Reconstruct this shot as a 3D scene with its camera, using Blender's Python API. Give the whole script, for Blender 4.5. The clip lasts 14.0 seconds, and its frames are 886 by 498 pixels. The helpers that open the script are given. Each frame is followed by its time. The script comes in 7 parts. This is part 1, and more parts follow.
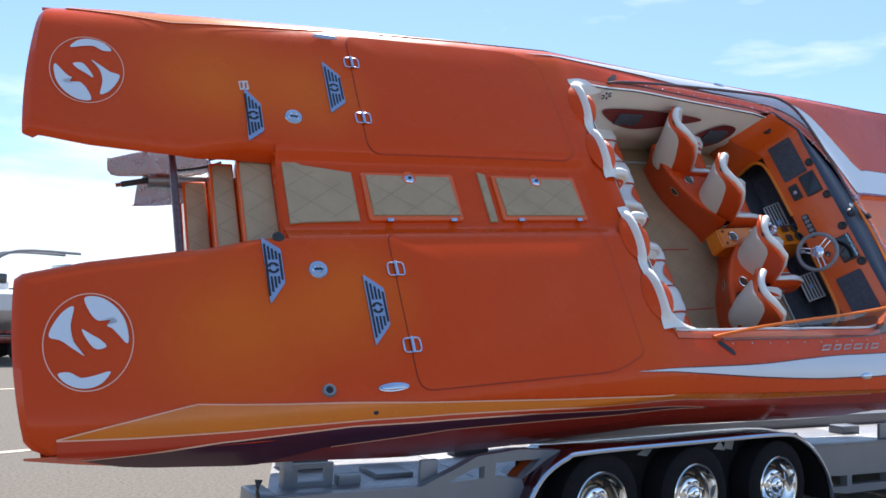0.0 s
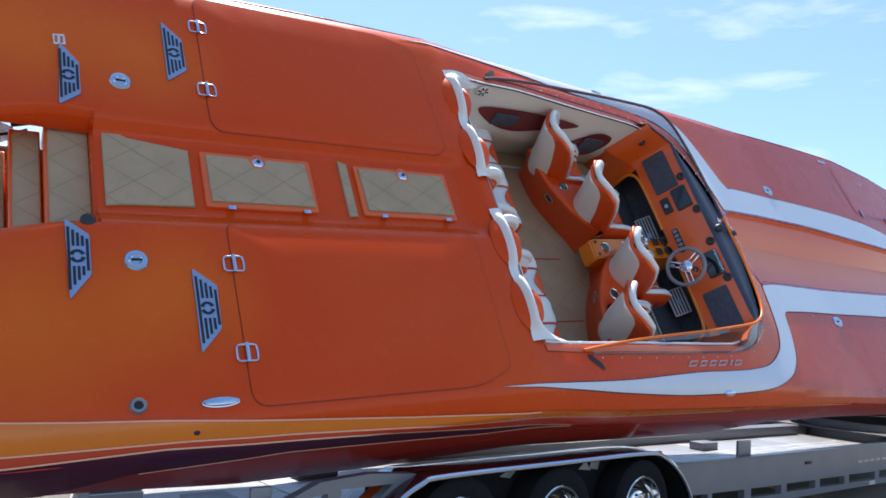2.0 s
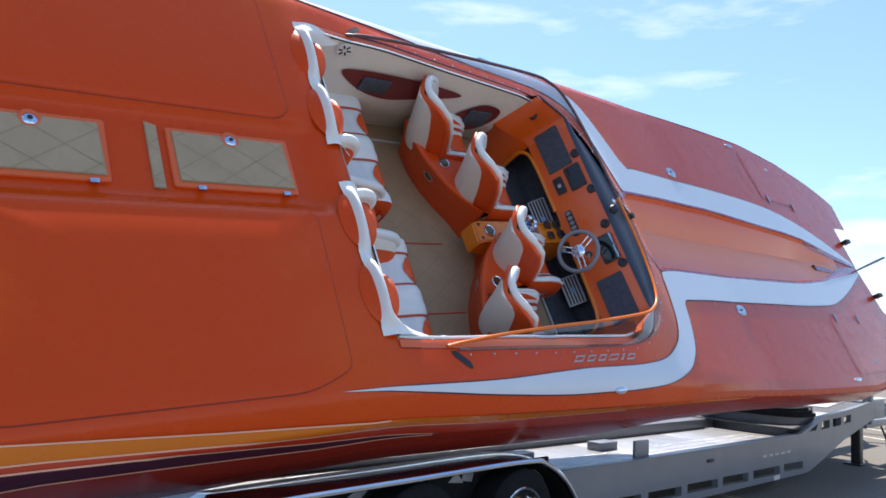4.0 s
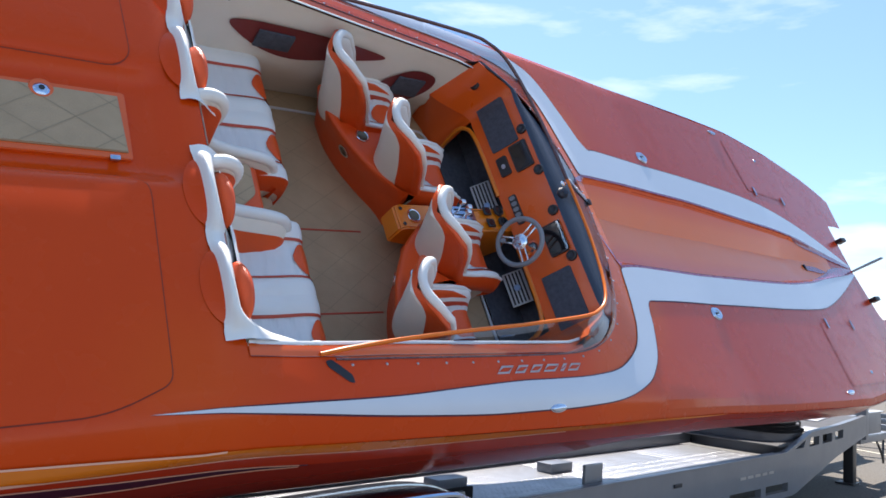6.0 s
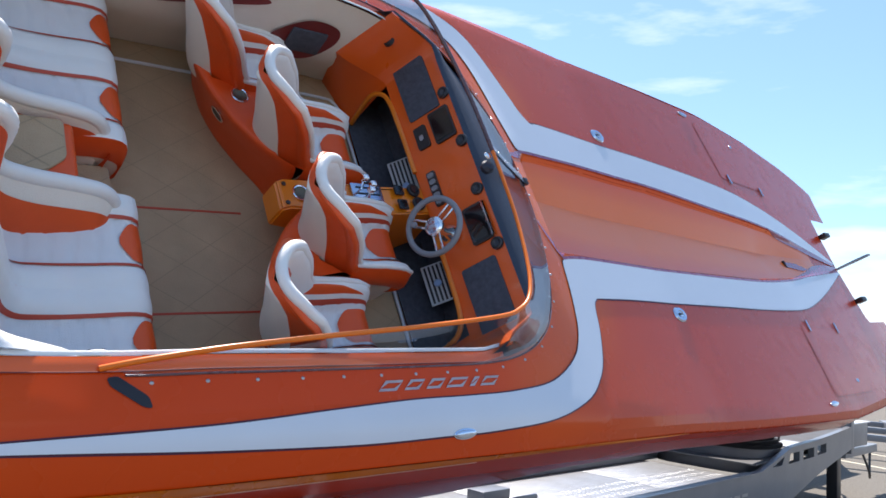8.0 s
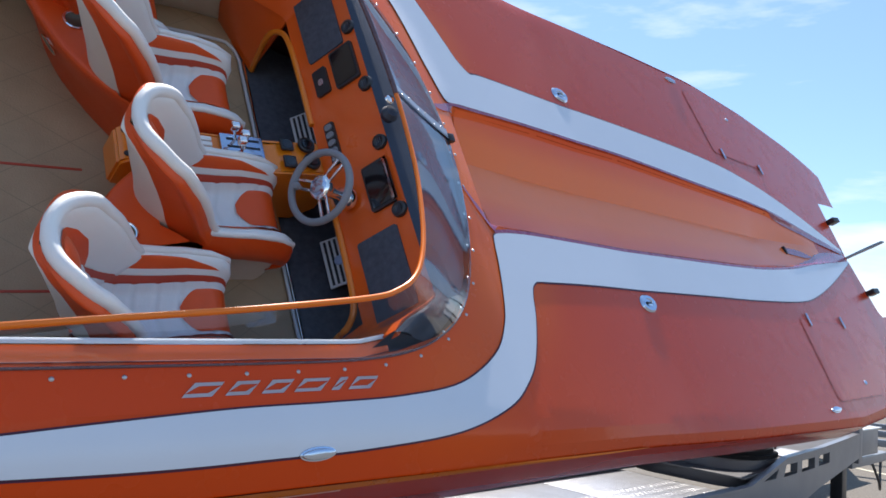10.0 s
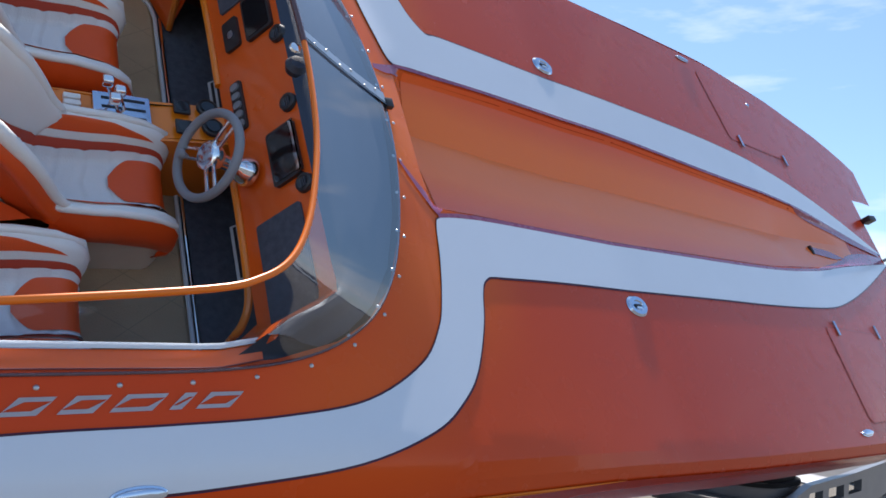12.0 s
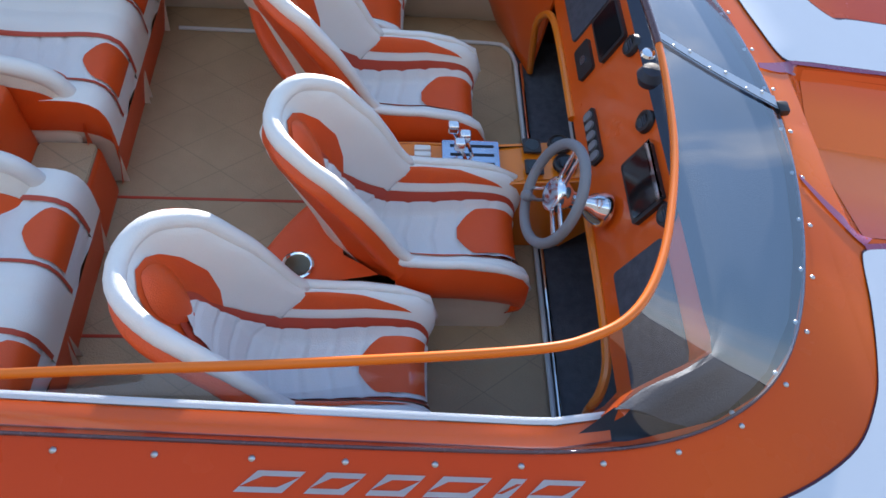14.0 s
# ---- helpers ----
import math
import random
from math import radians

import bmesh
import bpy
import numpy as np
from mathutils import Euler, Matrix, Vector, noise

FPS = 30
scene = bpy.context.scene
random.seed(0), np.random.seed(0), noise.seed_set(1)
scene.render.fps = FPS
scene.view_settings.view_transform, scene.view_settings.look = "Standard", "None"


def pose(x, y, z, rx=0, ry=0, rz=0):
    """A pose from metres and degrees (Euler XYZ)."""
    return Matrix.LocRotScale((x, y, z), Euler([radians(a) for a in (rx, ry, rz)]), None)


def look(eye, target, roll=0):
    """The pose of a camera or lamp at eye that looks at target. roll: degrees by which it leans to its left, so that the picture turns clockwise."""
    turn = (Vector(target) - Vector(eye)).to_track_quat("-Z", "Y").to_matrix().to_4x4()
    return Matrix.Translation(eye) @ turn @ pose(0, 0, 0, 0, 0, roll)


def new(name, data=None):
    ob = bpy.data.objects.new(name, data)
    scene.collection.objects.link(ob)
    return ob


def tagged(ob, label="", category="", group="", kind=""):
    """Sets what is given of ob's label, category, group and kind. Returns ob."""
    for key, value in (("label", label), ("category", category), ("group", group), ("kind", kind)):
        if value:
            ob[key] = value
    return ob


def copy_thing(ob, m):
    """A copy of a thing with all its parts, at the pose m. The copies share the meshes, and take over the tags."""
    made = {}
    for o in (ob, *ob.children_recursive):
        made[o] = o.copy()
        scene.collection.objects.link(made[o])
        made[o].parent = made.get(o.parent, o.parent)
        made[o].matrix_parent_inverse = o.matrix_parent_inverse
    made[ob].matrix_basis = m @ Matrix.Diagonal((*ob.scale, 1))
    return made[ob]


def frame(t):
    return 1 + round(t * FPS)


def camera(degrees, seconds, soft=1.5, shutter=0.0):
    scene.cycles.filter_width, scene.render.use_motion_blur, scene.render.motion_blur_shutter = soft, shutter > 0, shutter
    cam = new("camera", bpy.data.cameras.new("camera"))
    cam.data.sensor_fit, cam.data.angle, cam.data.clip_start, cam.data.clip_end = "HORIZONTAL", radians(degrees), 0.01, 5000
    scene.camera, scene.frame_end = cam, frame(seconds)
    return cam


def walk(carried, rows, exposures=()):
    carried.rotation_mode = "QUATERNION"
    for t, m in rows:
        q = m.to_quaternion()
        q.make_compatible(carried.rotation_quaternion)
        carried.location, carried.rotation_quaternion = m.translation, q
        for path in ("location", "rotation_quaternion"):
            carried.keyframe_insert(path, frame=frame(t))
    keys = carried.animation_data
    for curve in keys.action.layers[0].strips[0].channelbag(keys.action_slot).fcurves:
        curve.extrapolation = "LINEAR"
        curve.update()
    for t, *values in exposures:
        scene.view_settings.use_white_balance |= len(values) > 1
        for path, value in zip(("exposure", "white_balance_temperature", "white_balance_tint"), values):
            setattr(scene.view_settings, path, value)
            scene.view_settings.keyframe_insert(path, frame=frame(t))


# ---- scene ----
cam = camera(61.23, 14.0, soft=1.6)
ROWS = [
    (0.0, -2.319, -4.221, 1.495, 95.05, -2.79, -34.28),
    (0.5, -2.267, -4.076, 1.479, 95.31, -2.64, -34.32),
    (1.0, -2.198, -3.970, 1.473, 95.56, -2.67, -37.12),
    (1.5, -2.070, -3.918, 1.478, 96.36, -3.65, -41.86),
    (2.0, -1.893, -3.878, 1.478, 96.45, -4.13, -43.79),
    (2.5, -1.706, -3.801, 1.489, 96.69, -4.01, -45.89),
    (3.0, -1.494, -3.716, 1.488, 96.42, -2.94, -47.82),
    (3.5, -1.260, -3.722, 1.497, 96.37, -3.00, -48.65),
    (6.0, 0.050, -3.540, 1.567, 96.41, -3.91, -48.99),
    (6.5, 0.300, -3.528, 1.583, 96.31, -3.91, -47.92),
    (7.0, 0.569, -3.506, 1.595, 96.25, -3.98, -47.35),
    (7.5, 0.827, -3.402, 1.606, 96.74, -3.87, -49.99),
    (10.0, 2.128, -3.195, 1.647, 95.94, -4.64, -48.74),
    (10.5, 2.345, -3.146, 1.641, 95.75, -4.60, -49.86),
    (11.0, 2.525, -3.099, 1.644, 96.10, -4.35, -49.96),
    (11.5, 2.719, -3.092, 1.662, 96.17, -4.94, -48.46),
    (12.0, 2.923, -3.070, 1.679, 96.09, -5.43, -46.26),
    (12.5, 3.121, -2.958, 1.677, 96.59, -5.51, -43.89),
    (13.0, 3.288, -2.867, 1.695, 96.71, -5.70, -37.21),
    (13.5, 3.357, -2.800, 1.706, 96.85, -6.21, -24.37),
    (14.0, 3.339, -2.739, 1.725, 97.01, -6.24, -14.90),
]
walk(cam, [(t, pose(x, y, z, rx, ry, rz)) for t, x, y, z, rx, ry, rz in ROWS], [(t, stops, 6500, 14) for t, stops in ((0.0, 0.93), (3.0, 1.00), (7.5, 1.02), (10.0, 0.90), (12.5, 0.82), (13.2, 1.10), (14.0, 1.35))])

# ---- light ----
SUN = Vector((0.274, 0.3937, 0.8775)).normalized()
world = bpy.data.worlds.new("sky")
scene.world = world
world.use_nodes = True
wt = world.node_tree
wt.nodes.clear()
w_out = wt.nodes.new("ShaderNodeOutputWorld")
w_bg = wt.nodes.new("ShaderNodeBackground")
w_sky = wt.nodes.new("ShaderNodeTexSky")
w_sky.sky_type = "NISHITA"
w_sky.sun_disc = False
w_sky.sun_elevation = math.asin(SUN.z)
w_sky.sun_rotation = math.atan2(SUN.x, SUN.y)
w_sky.dust_density = 0.35
w_sky.ozone_density = 2.5
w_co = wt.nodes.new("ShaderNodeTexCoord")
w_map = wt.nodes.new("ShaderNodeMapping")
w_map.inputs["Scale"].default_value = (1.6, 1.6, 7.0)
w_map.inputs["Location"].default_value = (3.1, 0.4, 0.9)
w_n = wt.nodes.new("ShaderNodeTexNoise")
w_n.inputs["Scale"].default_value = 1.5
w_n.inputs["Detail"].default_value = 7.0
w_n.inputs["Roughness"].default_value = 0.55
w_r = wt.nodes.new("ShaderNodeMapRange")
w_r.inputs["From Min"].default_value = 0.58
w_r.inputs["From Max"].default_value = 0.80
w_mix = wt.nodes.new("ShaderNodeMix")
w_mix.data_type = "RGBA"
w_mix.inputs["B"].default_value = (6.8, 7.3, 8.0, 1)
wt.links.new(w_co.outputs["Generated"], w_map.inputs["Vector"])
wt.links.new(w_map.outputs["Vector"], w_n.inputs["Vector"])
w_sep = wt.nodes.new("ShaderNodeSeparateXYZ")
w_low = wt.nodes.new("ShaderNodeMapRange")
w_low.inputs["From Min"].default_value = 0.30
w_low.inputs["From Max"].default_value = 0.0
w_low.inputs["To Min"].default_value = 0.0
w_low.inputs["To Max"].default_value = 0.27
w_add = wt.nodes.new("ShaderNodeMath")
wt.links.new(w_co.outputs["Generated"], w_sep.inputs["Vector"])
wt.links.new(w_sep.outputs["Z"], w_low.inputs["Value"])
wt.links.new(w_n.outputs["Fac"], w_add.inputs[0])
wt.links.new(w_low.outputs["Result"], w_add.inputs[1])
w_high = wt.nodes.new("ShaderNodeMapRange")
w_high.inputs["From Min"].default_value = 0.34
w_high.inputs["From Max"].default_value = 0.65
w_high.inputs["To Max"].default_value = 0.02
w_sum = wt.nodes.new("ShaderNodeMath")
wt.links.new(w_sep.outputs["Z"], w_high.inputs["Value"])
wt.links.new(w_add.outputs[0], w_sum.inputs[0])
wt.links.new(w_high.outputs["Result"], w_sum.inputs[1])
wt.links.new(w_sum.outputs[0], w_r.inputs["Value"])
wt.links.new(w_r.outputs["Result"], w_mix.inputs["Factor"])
w_tint = wt.nodes.new("ShaderNodeMix")
w_tint.data_type = "RGBA"
w_tint.blend_type = "MULTIPLY"
w_tint.inputs["Factor"].default_value = 1.0
w_tint.inputs["B"].default_value = (0.86, 0.98, 1.06, 1)
wt.links.new(w_sky.outputs["Color"], w_tint.inputs["A"])
# thin haze over the whole sky
w_haze = wt.nodes.new("ShaderNodeMix")
w_haze.data_type = "RGBA"
w_haze.inputs["Factor"].default_value = 0.12
w_haze.inputs["B"].default_value = (4.6, 7.1, 8.0, 1)
wt.links.new(w_tint.outputs["Result"], w_haze.inputs["A"])
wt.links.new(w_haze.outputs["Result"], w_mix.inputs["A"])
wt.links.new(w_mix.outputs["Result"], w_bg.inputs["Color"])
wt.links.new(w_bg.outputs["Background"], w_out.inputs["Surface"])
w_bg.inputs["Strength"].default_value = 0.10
sun = new("sun", bpy.data.lights.new("sun", "SUN"))
sun.data.energy, sun.data.angle, sun.data.color = 4.6, radians(0.53), (1.0, 0.94, 0.85)
sun.matrix_world = look(SUN * 60, (0, 0, 0))

# ---- materials ----
def mat(name, color, rough=0.5, metal=0.0, coat=0.0, var=0.12, scale=6.0, bump=0.0, bump_scale=60.0, color2=None, spec=0.5):
    m = bpy.data.materials.new(name)
    m.use_nodes = True
    nt = m.node_tree
    b = nt.nodes["Principled BSDF"]
    b.inputs["Roughness"].default_value = rough
    b.inputs["Metallic"].default_value = metal
    b.inputs["Coat Weight"].default_value = coat
    b.inputs["Coat Roughness"].default_value = 0.08
    b.inputs["Specular IOR Level"].default_value = spec
    co = nt.nodes.new("ShaderNodeTexCoord")
    n1 = nt.nodes.new("ShaderNodeTexNoise")
    n1.inputs["Scale"].default_value = scale
    n1.inputs["Detail"].default_value = 6.0
    n1.inputs["Roughness"].default_value = 0.6
    nt.links.new(co.outputs["Object"], n1.inputs["Vector"])
    mix = nt.nodes.new("ShaderNodeMix")
    mix.data_type = "RGBA"
    c2 = color2 or tuple(max(0.0, c * (1 - 2 * var)) for c in color)
    c1 = color if color2 else tuple(min(1.0, c * (1 + var)) for c in color)
    mix.inputs["A"].default_value = (*c1, 1)
    mix.inputs["B"].default_value = (*c2, 1)
    nt.links.new(n1.outputs["Fac"], mix.inputs["Factor"])
    nt.links.new(mix.outputs["Result"], b.inputs["Base Color"])
    rr = nt.nodes.new("ShaderNodeMapRange")
    rr.inputs["To Min"].default_value = max(0.02, rough - 0.06)
    rr.inputs["To Max"].default_value = min(1.0, rough + 0.1)
    nt.links.new(n1.outputs["Fac"], rr.inputs["Value"])
    nt.links.new(rr.outputs["Result"], b.inputs["Roughness"])
    if bump:
        n2 = nt.nodes.new("ShaderNodeTexNoise")
        n2.inputs["Scale"].default_value = bump_scale
        n2.inputs["Detail"].default_value = 4.0
        nt.links.new(co.outputs["Object"], n2.inputs["Vector"])
        bp = nt.nodes.new("ShaderNodeBump")
        bp.inputs["Strength"].default_value = bump
        bp.inputs["Distance"].default_value = 0.01
        nt.links.new(n2.outputs["Fac"], bp.inputs["Height"])
        nt.links.new(bp.outputs["Normal"], b.inputs["Normal"])
    return m


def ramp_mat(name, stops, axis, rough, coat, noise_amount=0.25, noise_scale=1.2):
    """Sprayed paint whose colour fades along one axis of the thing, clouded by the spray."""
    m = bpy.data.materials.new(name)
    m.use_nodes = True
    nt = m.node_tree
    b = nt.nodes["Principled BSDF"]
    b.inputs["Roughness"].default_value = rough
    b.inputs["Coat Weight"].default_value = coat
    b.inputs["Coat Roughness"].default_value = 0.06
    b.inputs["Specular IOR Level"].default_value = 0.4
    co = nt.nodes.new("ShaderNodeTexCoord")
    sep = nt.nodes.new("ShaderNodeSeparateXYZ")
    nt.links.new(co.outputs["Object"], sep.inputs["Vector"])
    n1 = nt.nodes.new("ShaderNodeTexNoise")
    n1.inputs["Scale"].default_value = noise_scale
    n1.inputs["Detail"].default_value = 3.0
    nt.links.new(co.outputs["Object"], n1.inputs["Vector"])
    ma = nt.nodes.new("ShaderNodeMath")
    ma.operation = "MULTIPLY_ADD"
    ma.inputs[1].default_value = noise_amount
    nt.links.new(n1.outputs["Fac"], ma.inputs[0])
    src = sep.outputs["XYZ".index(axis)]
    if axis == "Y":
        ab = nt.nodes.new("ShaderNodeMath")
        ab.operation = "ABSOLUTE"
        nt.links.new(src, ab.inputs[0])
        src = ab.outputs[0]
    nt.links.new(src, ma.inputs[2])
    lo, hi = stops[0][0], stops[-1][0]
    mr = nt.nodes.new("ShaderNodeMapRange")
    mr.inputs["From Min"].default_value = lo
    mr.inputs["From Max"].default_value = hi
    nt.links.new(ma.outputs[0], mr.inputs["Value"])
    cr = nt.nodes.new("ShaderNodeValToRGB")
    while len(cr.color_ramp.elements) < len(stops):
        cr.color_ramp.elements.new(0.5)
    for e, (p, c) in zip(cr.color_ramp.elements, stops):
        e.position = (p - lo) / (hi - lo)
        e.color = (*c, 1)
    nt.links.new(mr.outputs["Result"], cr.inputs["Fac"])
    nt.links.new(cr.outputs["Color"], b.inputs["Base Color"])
    # faint orange peel
    n2 = nt.nodes.new("ShaderNodeTexNoise")
    n2.inputs["Scale"].default_value = 9.0
    nt.links.new(co.outputs["Object"], n2.inputs["Vector"])
    bp = nt.nodes.new("ShaderNodeBump")
    bp.inputs["Strength"].default_value = 0.04
    bp.inputs["Distance"].default_value = 0.02
    nt.links.new(n2.outputs["Fac"], bp.inputs["Height"])
    nt.links.new(bp.outputs["Normal"], b.inputs["Normal"])
    return m


RED = (0.60, 0.047, 0.006)
ORANGE = (0.64, 0.058, 0.003)
AMBER = (0.74, 0.140, 0.006)


def deck_mat(name, rough=0.27, coat=0.06):
    """Airbrushed deck paint: orange amidships, redder to the bow and stern tips, amber clouds on the quarters; amber at
    the windscreen holds the light on its cowl.
    """
    m = bpy.data.materials.new(name)
    m.use_nodes = True
    nt = m.node_tree
    N, K = nt.nodes, nt.links.new
    b = N["Principled BSDF"]
    b.inputs["Roughness"].default_value = rough
    b.inputs["Coat Weight"].default_value = coat
    b.inputs["Coat Roughness"].default_value = 0.05
    b.inputs["Specular IOR Level"].default_value = 0.14
    co = N.new("ShaderNodeTexCoord")
    ab = N.new("ShaderNodeVectorMath")
    ab.operation = "ABSOLUTE"
    sep = N.new("ShaderNodeSeparateXYZ")
    sepa = N.new("ShaderNodeSeparateXYZ")
    K(co.outputs["Object"], ab.inputs[0])
    K(co.outputs["Object"], sep.inputs[0])
    K(ab.outputs[0], sepa.inputs[0])
    n1 = N.new("ShaderNodeTexNoise")
    n1.inputs["Scale"].default_value = 1.1
    n1.inputs["Detail"].default_value = 3.0
    K(co.outputs["Object"], n1.inputs["Vector"])
    ma = N.new("ShaderNodeMath")
    ma.operation = "MULTIPLY_ADD"
    ma.inputs[1].default_value = 0.9
    K(n1.outputs["Fac"], ma.inputs[0])
    K(sep.outputs["X"], ma.inputs[2])
    mr = N.new("ShaderNodeMapRange")
    mr.inputs["From Min"].default_value = -2.0
    mr.inputs["From Max"].default_value = 14.0
    K(ma.outputs[0], mr.inputs["Value"])
    cr = N.new("ShaderNodeValToRGB")
    stops = [(-2.0, RED), (-1.0, (0.62, 0.066, 0.009)), (0.3, ORANGE), (4.9, ORANGE), (5.7, (0.56, 0.062, 0.008)), (7.2, (0.50, 0.042, 0.006)), (14.0, (0.50, 0.042, 0.010))]
    while len(cr.color_ramp.elements) < len(stops):
        cr.color_ramp.elements.new(0.5)
    for e, (p, c) in zip(cr.color_ramp.elements, stops):
        e.position = (p + 2.0) / 16.0
        e.color = (*c, 1)
    K(mr.outputs["Result"], cr.inputs["Fac"])
    colour = cr.outputs["Color"]
    # clouds of amber spray; those round the windscreen paint in the light on its cowl
    for (cx, cy), r, w in (((-0.95, 0.92), 0.66, 0.95), ((-0.30, 0.80), 0.55, 1.0), ((4.6, 1.25), 0.6, 0.45), ((5.1, 0.75), 0.6, 0.8), ((5.05, 0.1), 0.5, 1.0), ((1.7, 1.25), 0.5, 0.25)):
        xy = N.new("ShaderNodeCombineXYZ")
        K(sep.outputs["X"], xy.inputs[0])
        K(sepa.outputs["Y"], xy.inputs[1])
        d = N.new("ShaderNodeVectorMath")
        d.operation = "DISTANCE"
        d.inputs[1].default_value = (cx, cy, 0)
        K(xy.outputs[0], d.inputs[0])
        f = N.new("ShaderNodeMapRange")
        f.interpolation_type = "SMOOTHSTEP"
        f.inputs["From Min"].default_value = r
        f.inputs["From Max"].default_value = 0.0
        f.inputs["To Max"].default_value = w * 1.5
        K(d.outputs["Value"], f.inputs["Value"])
        mu = N.new("ShaderNodeMath")
        mu.operation = "MULTIPLY"
        mu.use_clamp = True
        K(f.outputs["Result"], mu.inputs[0])
        K(n1.outputs["Fac"], mu.inputs[1])
        mx = N.new("ShaderNodeMix")
        mx.data_type = "RGBA"
        mx.inputs["B"].default_value = (*AMBER, 1)
        K(mu.outputs[0], mx.inputs["Factor"])
        K(colour, mx.inputs["A"])
        colour = mx.outputs["Result"]
    K(colour, b.inputs["Base Color"])
    n2 = N.new("ShaderNodeTexNoise")
    n2.inputs["Scale"].default_value = 5.0
    n2.inputs["Detail"].default_value = 3.0
    K(co.outputs["Object"], n2.inputs["Vector"])
    rr = N.new("ShaderNodeMapRange")
    rr.inputs["To Min"].default_value = rough - 0.08
    rr.inputs["To Max"].default_value = rough + 0.12
    K(n2.outputs["Fac"], rr.inputs["Value"])
    K(rr.outputs["Result"], b.inputs["Roughness"])
    return m


M_PAINT = deck_mat("deck_paint", 0.24, 0.20)
M_VALLEY = ramp_mat("valley_paint", [(0.0, (0.84, 0.165, 0.004)), (0.25, (0.84, 0.155, 0.004)), (0.42, (0.74, 0.095, 0.006)), (0.5, (0.64, 0.062, 0.008))], "Y", 0.30, 0.2, 0.1)
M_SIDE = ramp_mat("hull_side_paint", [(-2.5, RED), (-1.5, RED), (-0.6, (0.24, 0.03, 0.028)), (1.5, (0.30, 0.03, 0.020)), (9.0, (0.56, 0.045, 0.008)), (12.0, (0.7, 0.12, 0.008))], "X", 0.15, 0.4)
M_YELLOW = mat("amber_stripe", (0.72, 0.175, 0.006), 0.25, 0, 0.15, 0.1, 2.0)
M_RED = mat("red_stripe", (0.54, 0.042, 0.012), 0.22, 0, 0.3, 0.1, 2.0)
M_NAVY = mat("dark_hull", (0.030, 0.013, 0.045), 0.3, 0, 0.05, 0.25, 1.5, color2=(0.10, 0.02, 0.03), spec=0.2)
M_WHITE = mat("white_stripe", (0.64, 0.68, 0.75), 0.3, 0, 0.15, 0.03, 2.0)
M_PLUM = mat("plum_line", (0.26, 0.035, 0.10), 0.25, 0, 0.5, 0.08)
M_HULLB = mat("hull_bottom_gelcoat", (0.20, 0.075, 0.10), 0.09, 0, 1.0, 0.15, 1.5)
M_SLOT = mat("dark_slot", (0.01, 0.012, 0.022), 0.5)
M_DRIVE = mat("drive_grey", (0.30, 0.31, 0.33), 0.35, 0.6, 0, 0.12, 6.0)
M_PROP = mat("propeller_steel", (0.62, 0.63, 0.64), 0.25, 1.0, 0, 0.08, 6.0)
M_STICKER = mat("sticker_white", (0.72, 0.66, 0.62), 0.5)
M_DECALRED = mat("sticker_print", (0.45, 0.12, 0.10), 0.5)
M_SILVER = mat("brushed_silver", (0.52, 0.53, 0.56), 0.28, 0.9, 0, 0.06)
M_SCRIPT = mat("script_silver", (0.66, 0.66, 0.68), 0.3, 0.35, 0, 0.06)
M_JOINT = mat("joint_grey", (0.24, 0.31, 0.40), 0.3, 0, 0.3, 0.05)
M_STRIP = mat("pale_strip", (0.62, 0.66, 0.72), 0.35, 0, 0.2, 0.05)
M_VINYL_Q = mat("quilted_vinyl", (0.72, 0.725, 0.75), 0.42, 0, 0, 0.05, 5.0, 0.3, 220.0)
M_PIN = mat("pinstripe", (0.85, 0.45, 0.32), 0.3, 0, 0.3, 0.05)
M_GROOVE = mat("seam", (0.22, 0.022, 0.008), 0.6)
M_VINYL_W = mat("white_vinyl", (0.80, 0.80, 0.79), 0.45, 0, 0, 0.04, 4.0, 0.25, 260.0)
M_VINYL_G = mat("cream_vinyl", (0.82, 0.78, 0.71), 0.5, 0, 0, 0.05, 4.0, 0.25, 240.0)
M_VINYL_O = mat("orange_vinyl", (0.74, 0.085, 0.010), 0.38, 0, 0, 0.08, 5.0, 0.25, 240.0)
M_PIPE = mat("seam_piping", (0.50, 0.062, 0.030), 0.5, 0, 0, 0.08)
M_TAN = mat("tan_mat", (0.45, 0.325, 0.205), 0.75, 0, 0, 0.12, 5.0, 0.4, 150.0)
M_TANLINE = mat("tan_stitch", (0.34, 0.26, 0.17), 0.8)
M_BLACK = mat("black_plastic", (0.024, 0.024, 0.028), 0.35, 0, 0, 0.2)
M_CARPET = mat("dark_carpet", (0.085, 0.094, 0.125), 0.95, 0, 0, 0.3, 30.0, 0.6, 300.0)
M_FOOT = mat("footwell_carpet_navy", (0.11, 0.125, 0.17), 0.95, 0, 0, 0.3, 30.0, 0.6, 300.0)
M_CHROME = mat("chrome", (0.86, 0.87, 0.89), 0.08, 1.0, 0, 0.03)
# the blue tint puts the sky's reflection into the steel's colour
M_STEEL = mat("polished_steel", (0.50, 0.59, 0.74), 0.16, 1.0, 0, 0.05)
M_ALU = mat("trailer_grey_paint", (0.20, 0.21, 0.235), 0.38, 0.2, 0.2, 0.1, 3.0)
M_PLATE = mat("tread_plate", (0.42, 0.43, 0.45), 0.34, 0.6, 0, 0.25, 5.0, 0.5, 90.0)
M_RUBBER = mat("tyre_rubber", (0.014, 0.014, 0.016), 0.85, 0, 0, 0.2, 20.0, 0.3, 120.0, spec=0.15)
M_DARKPLUM = mat("fender_plum", (0.05, 0.012, 0.016), 0.12, 0, 1.0, 0.2, 2.0)
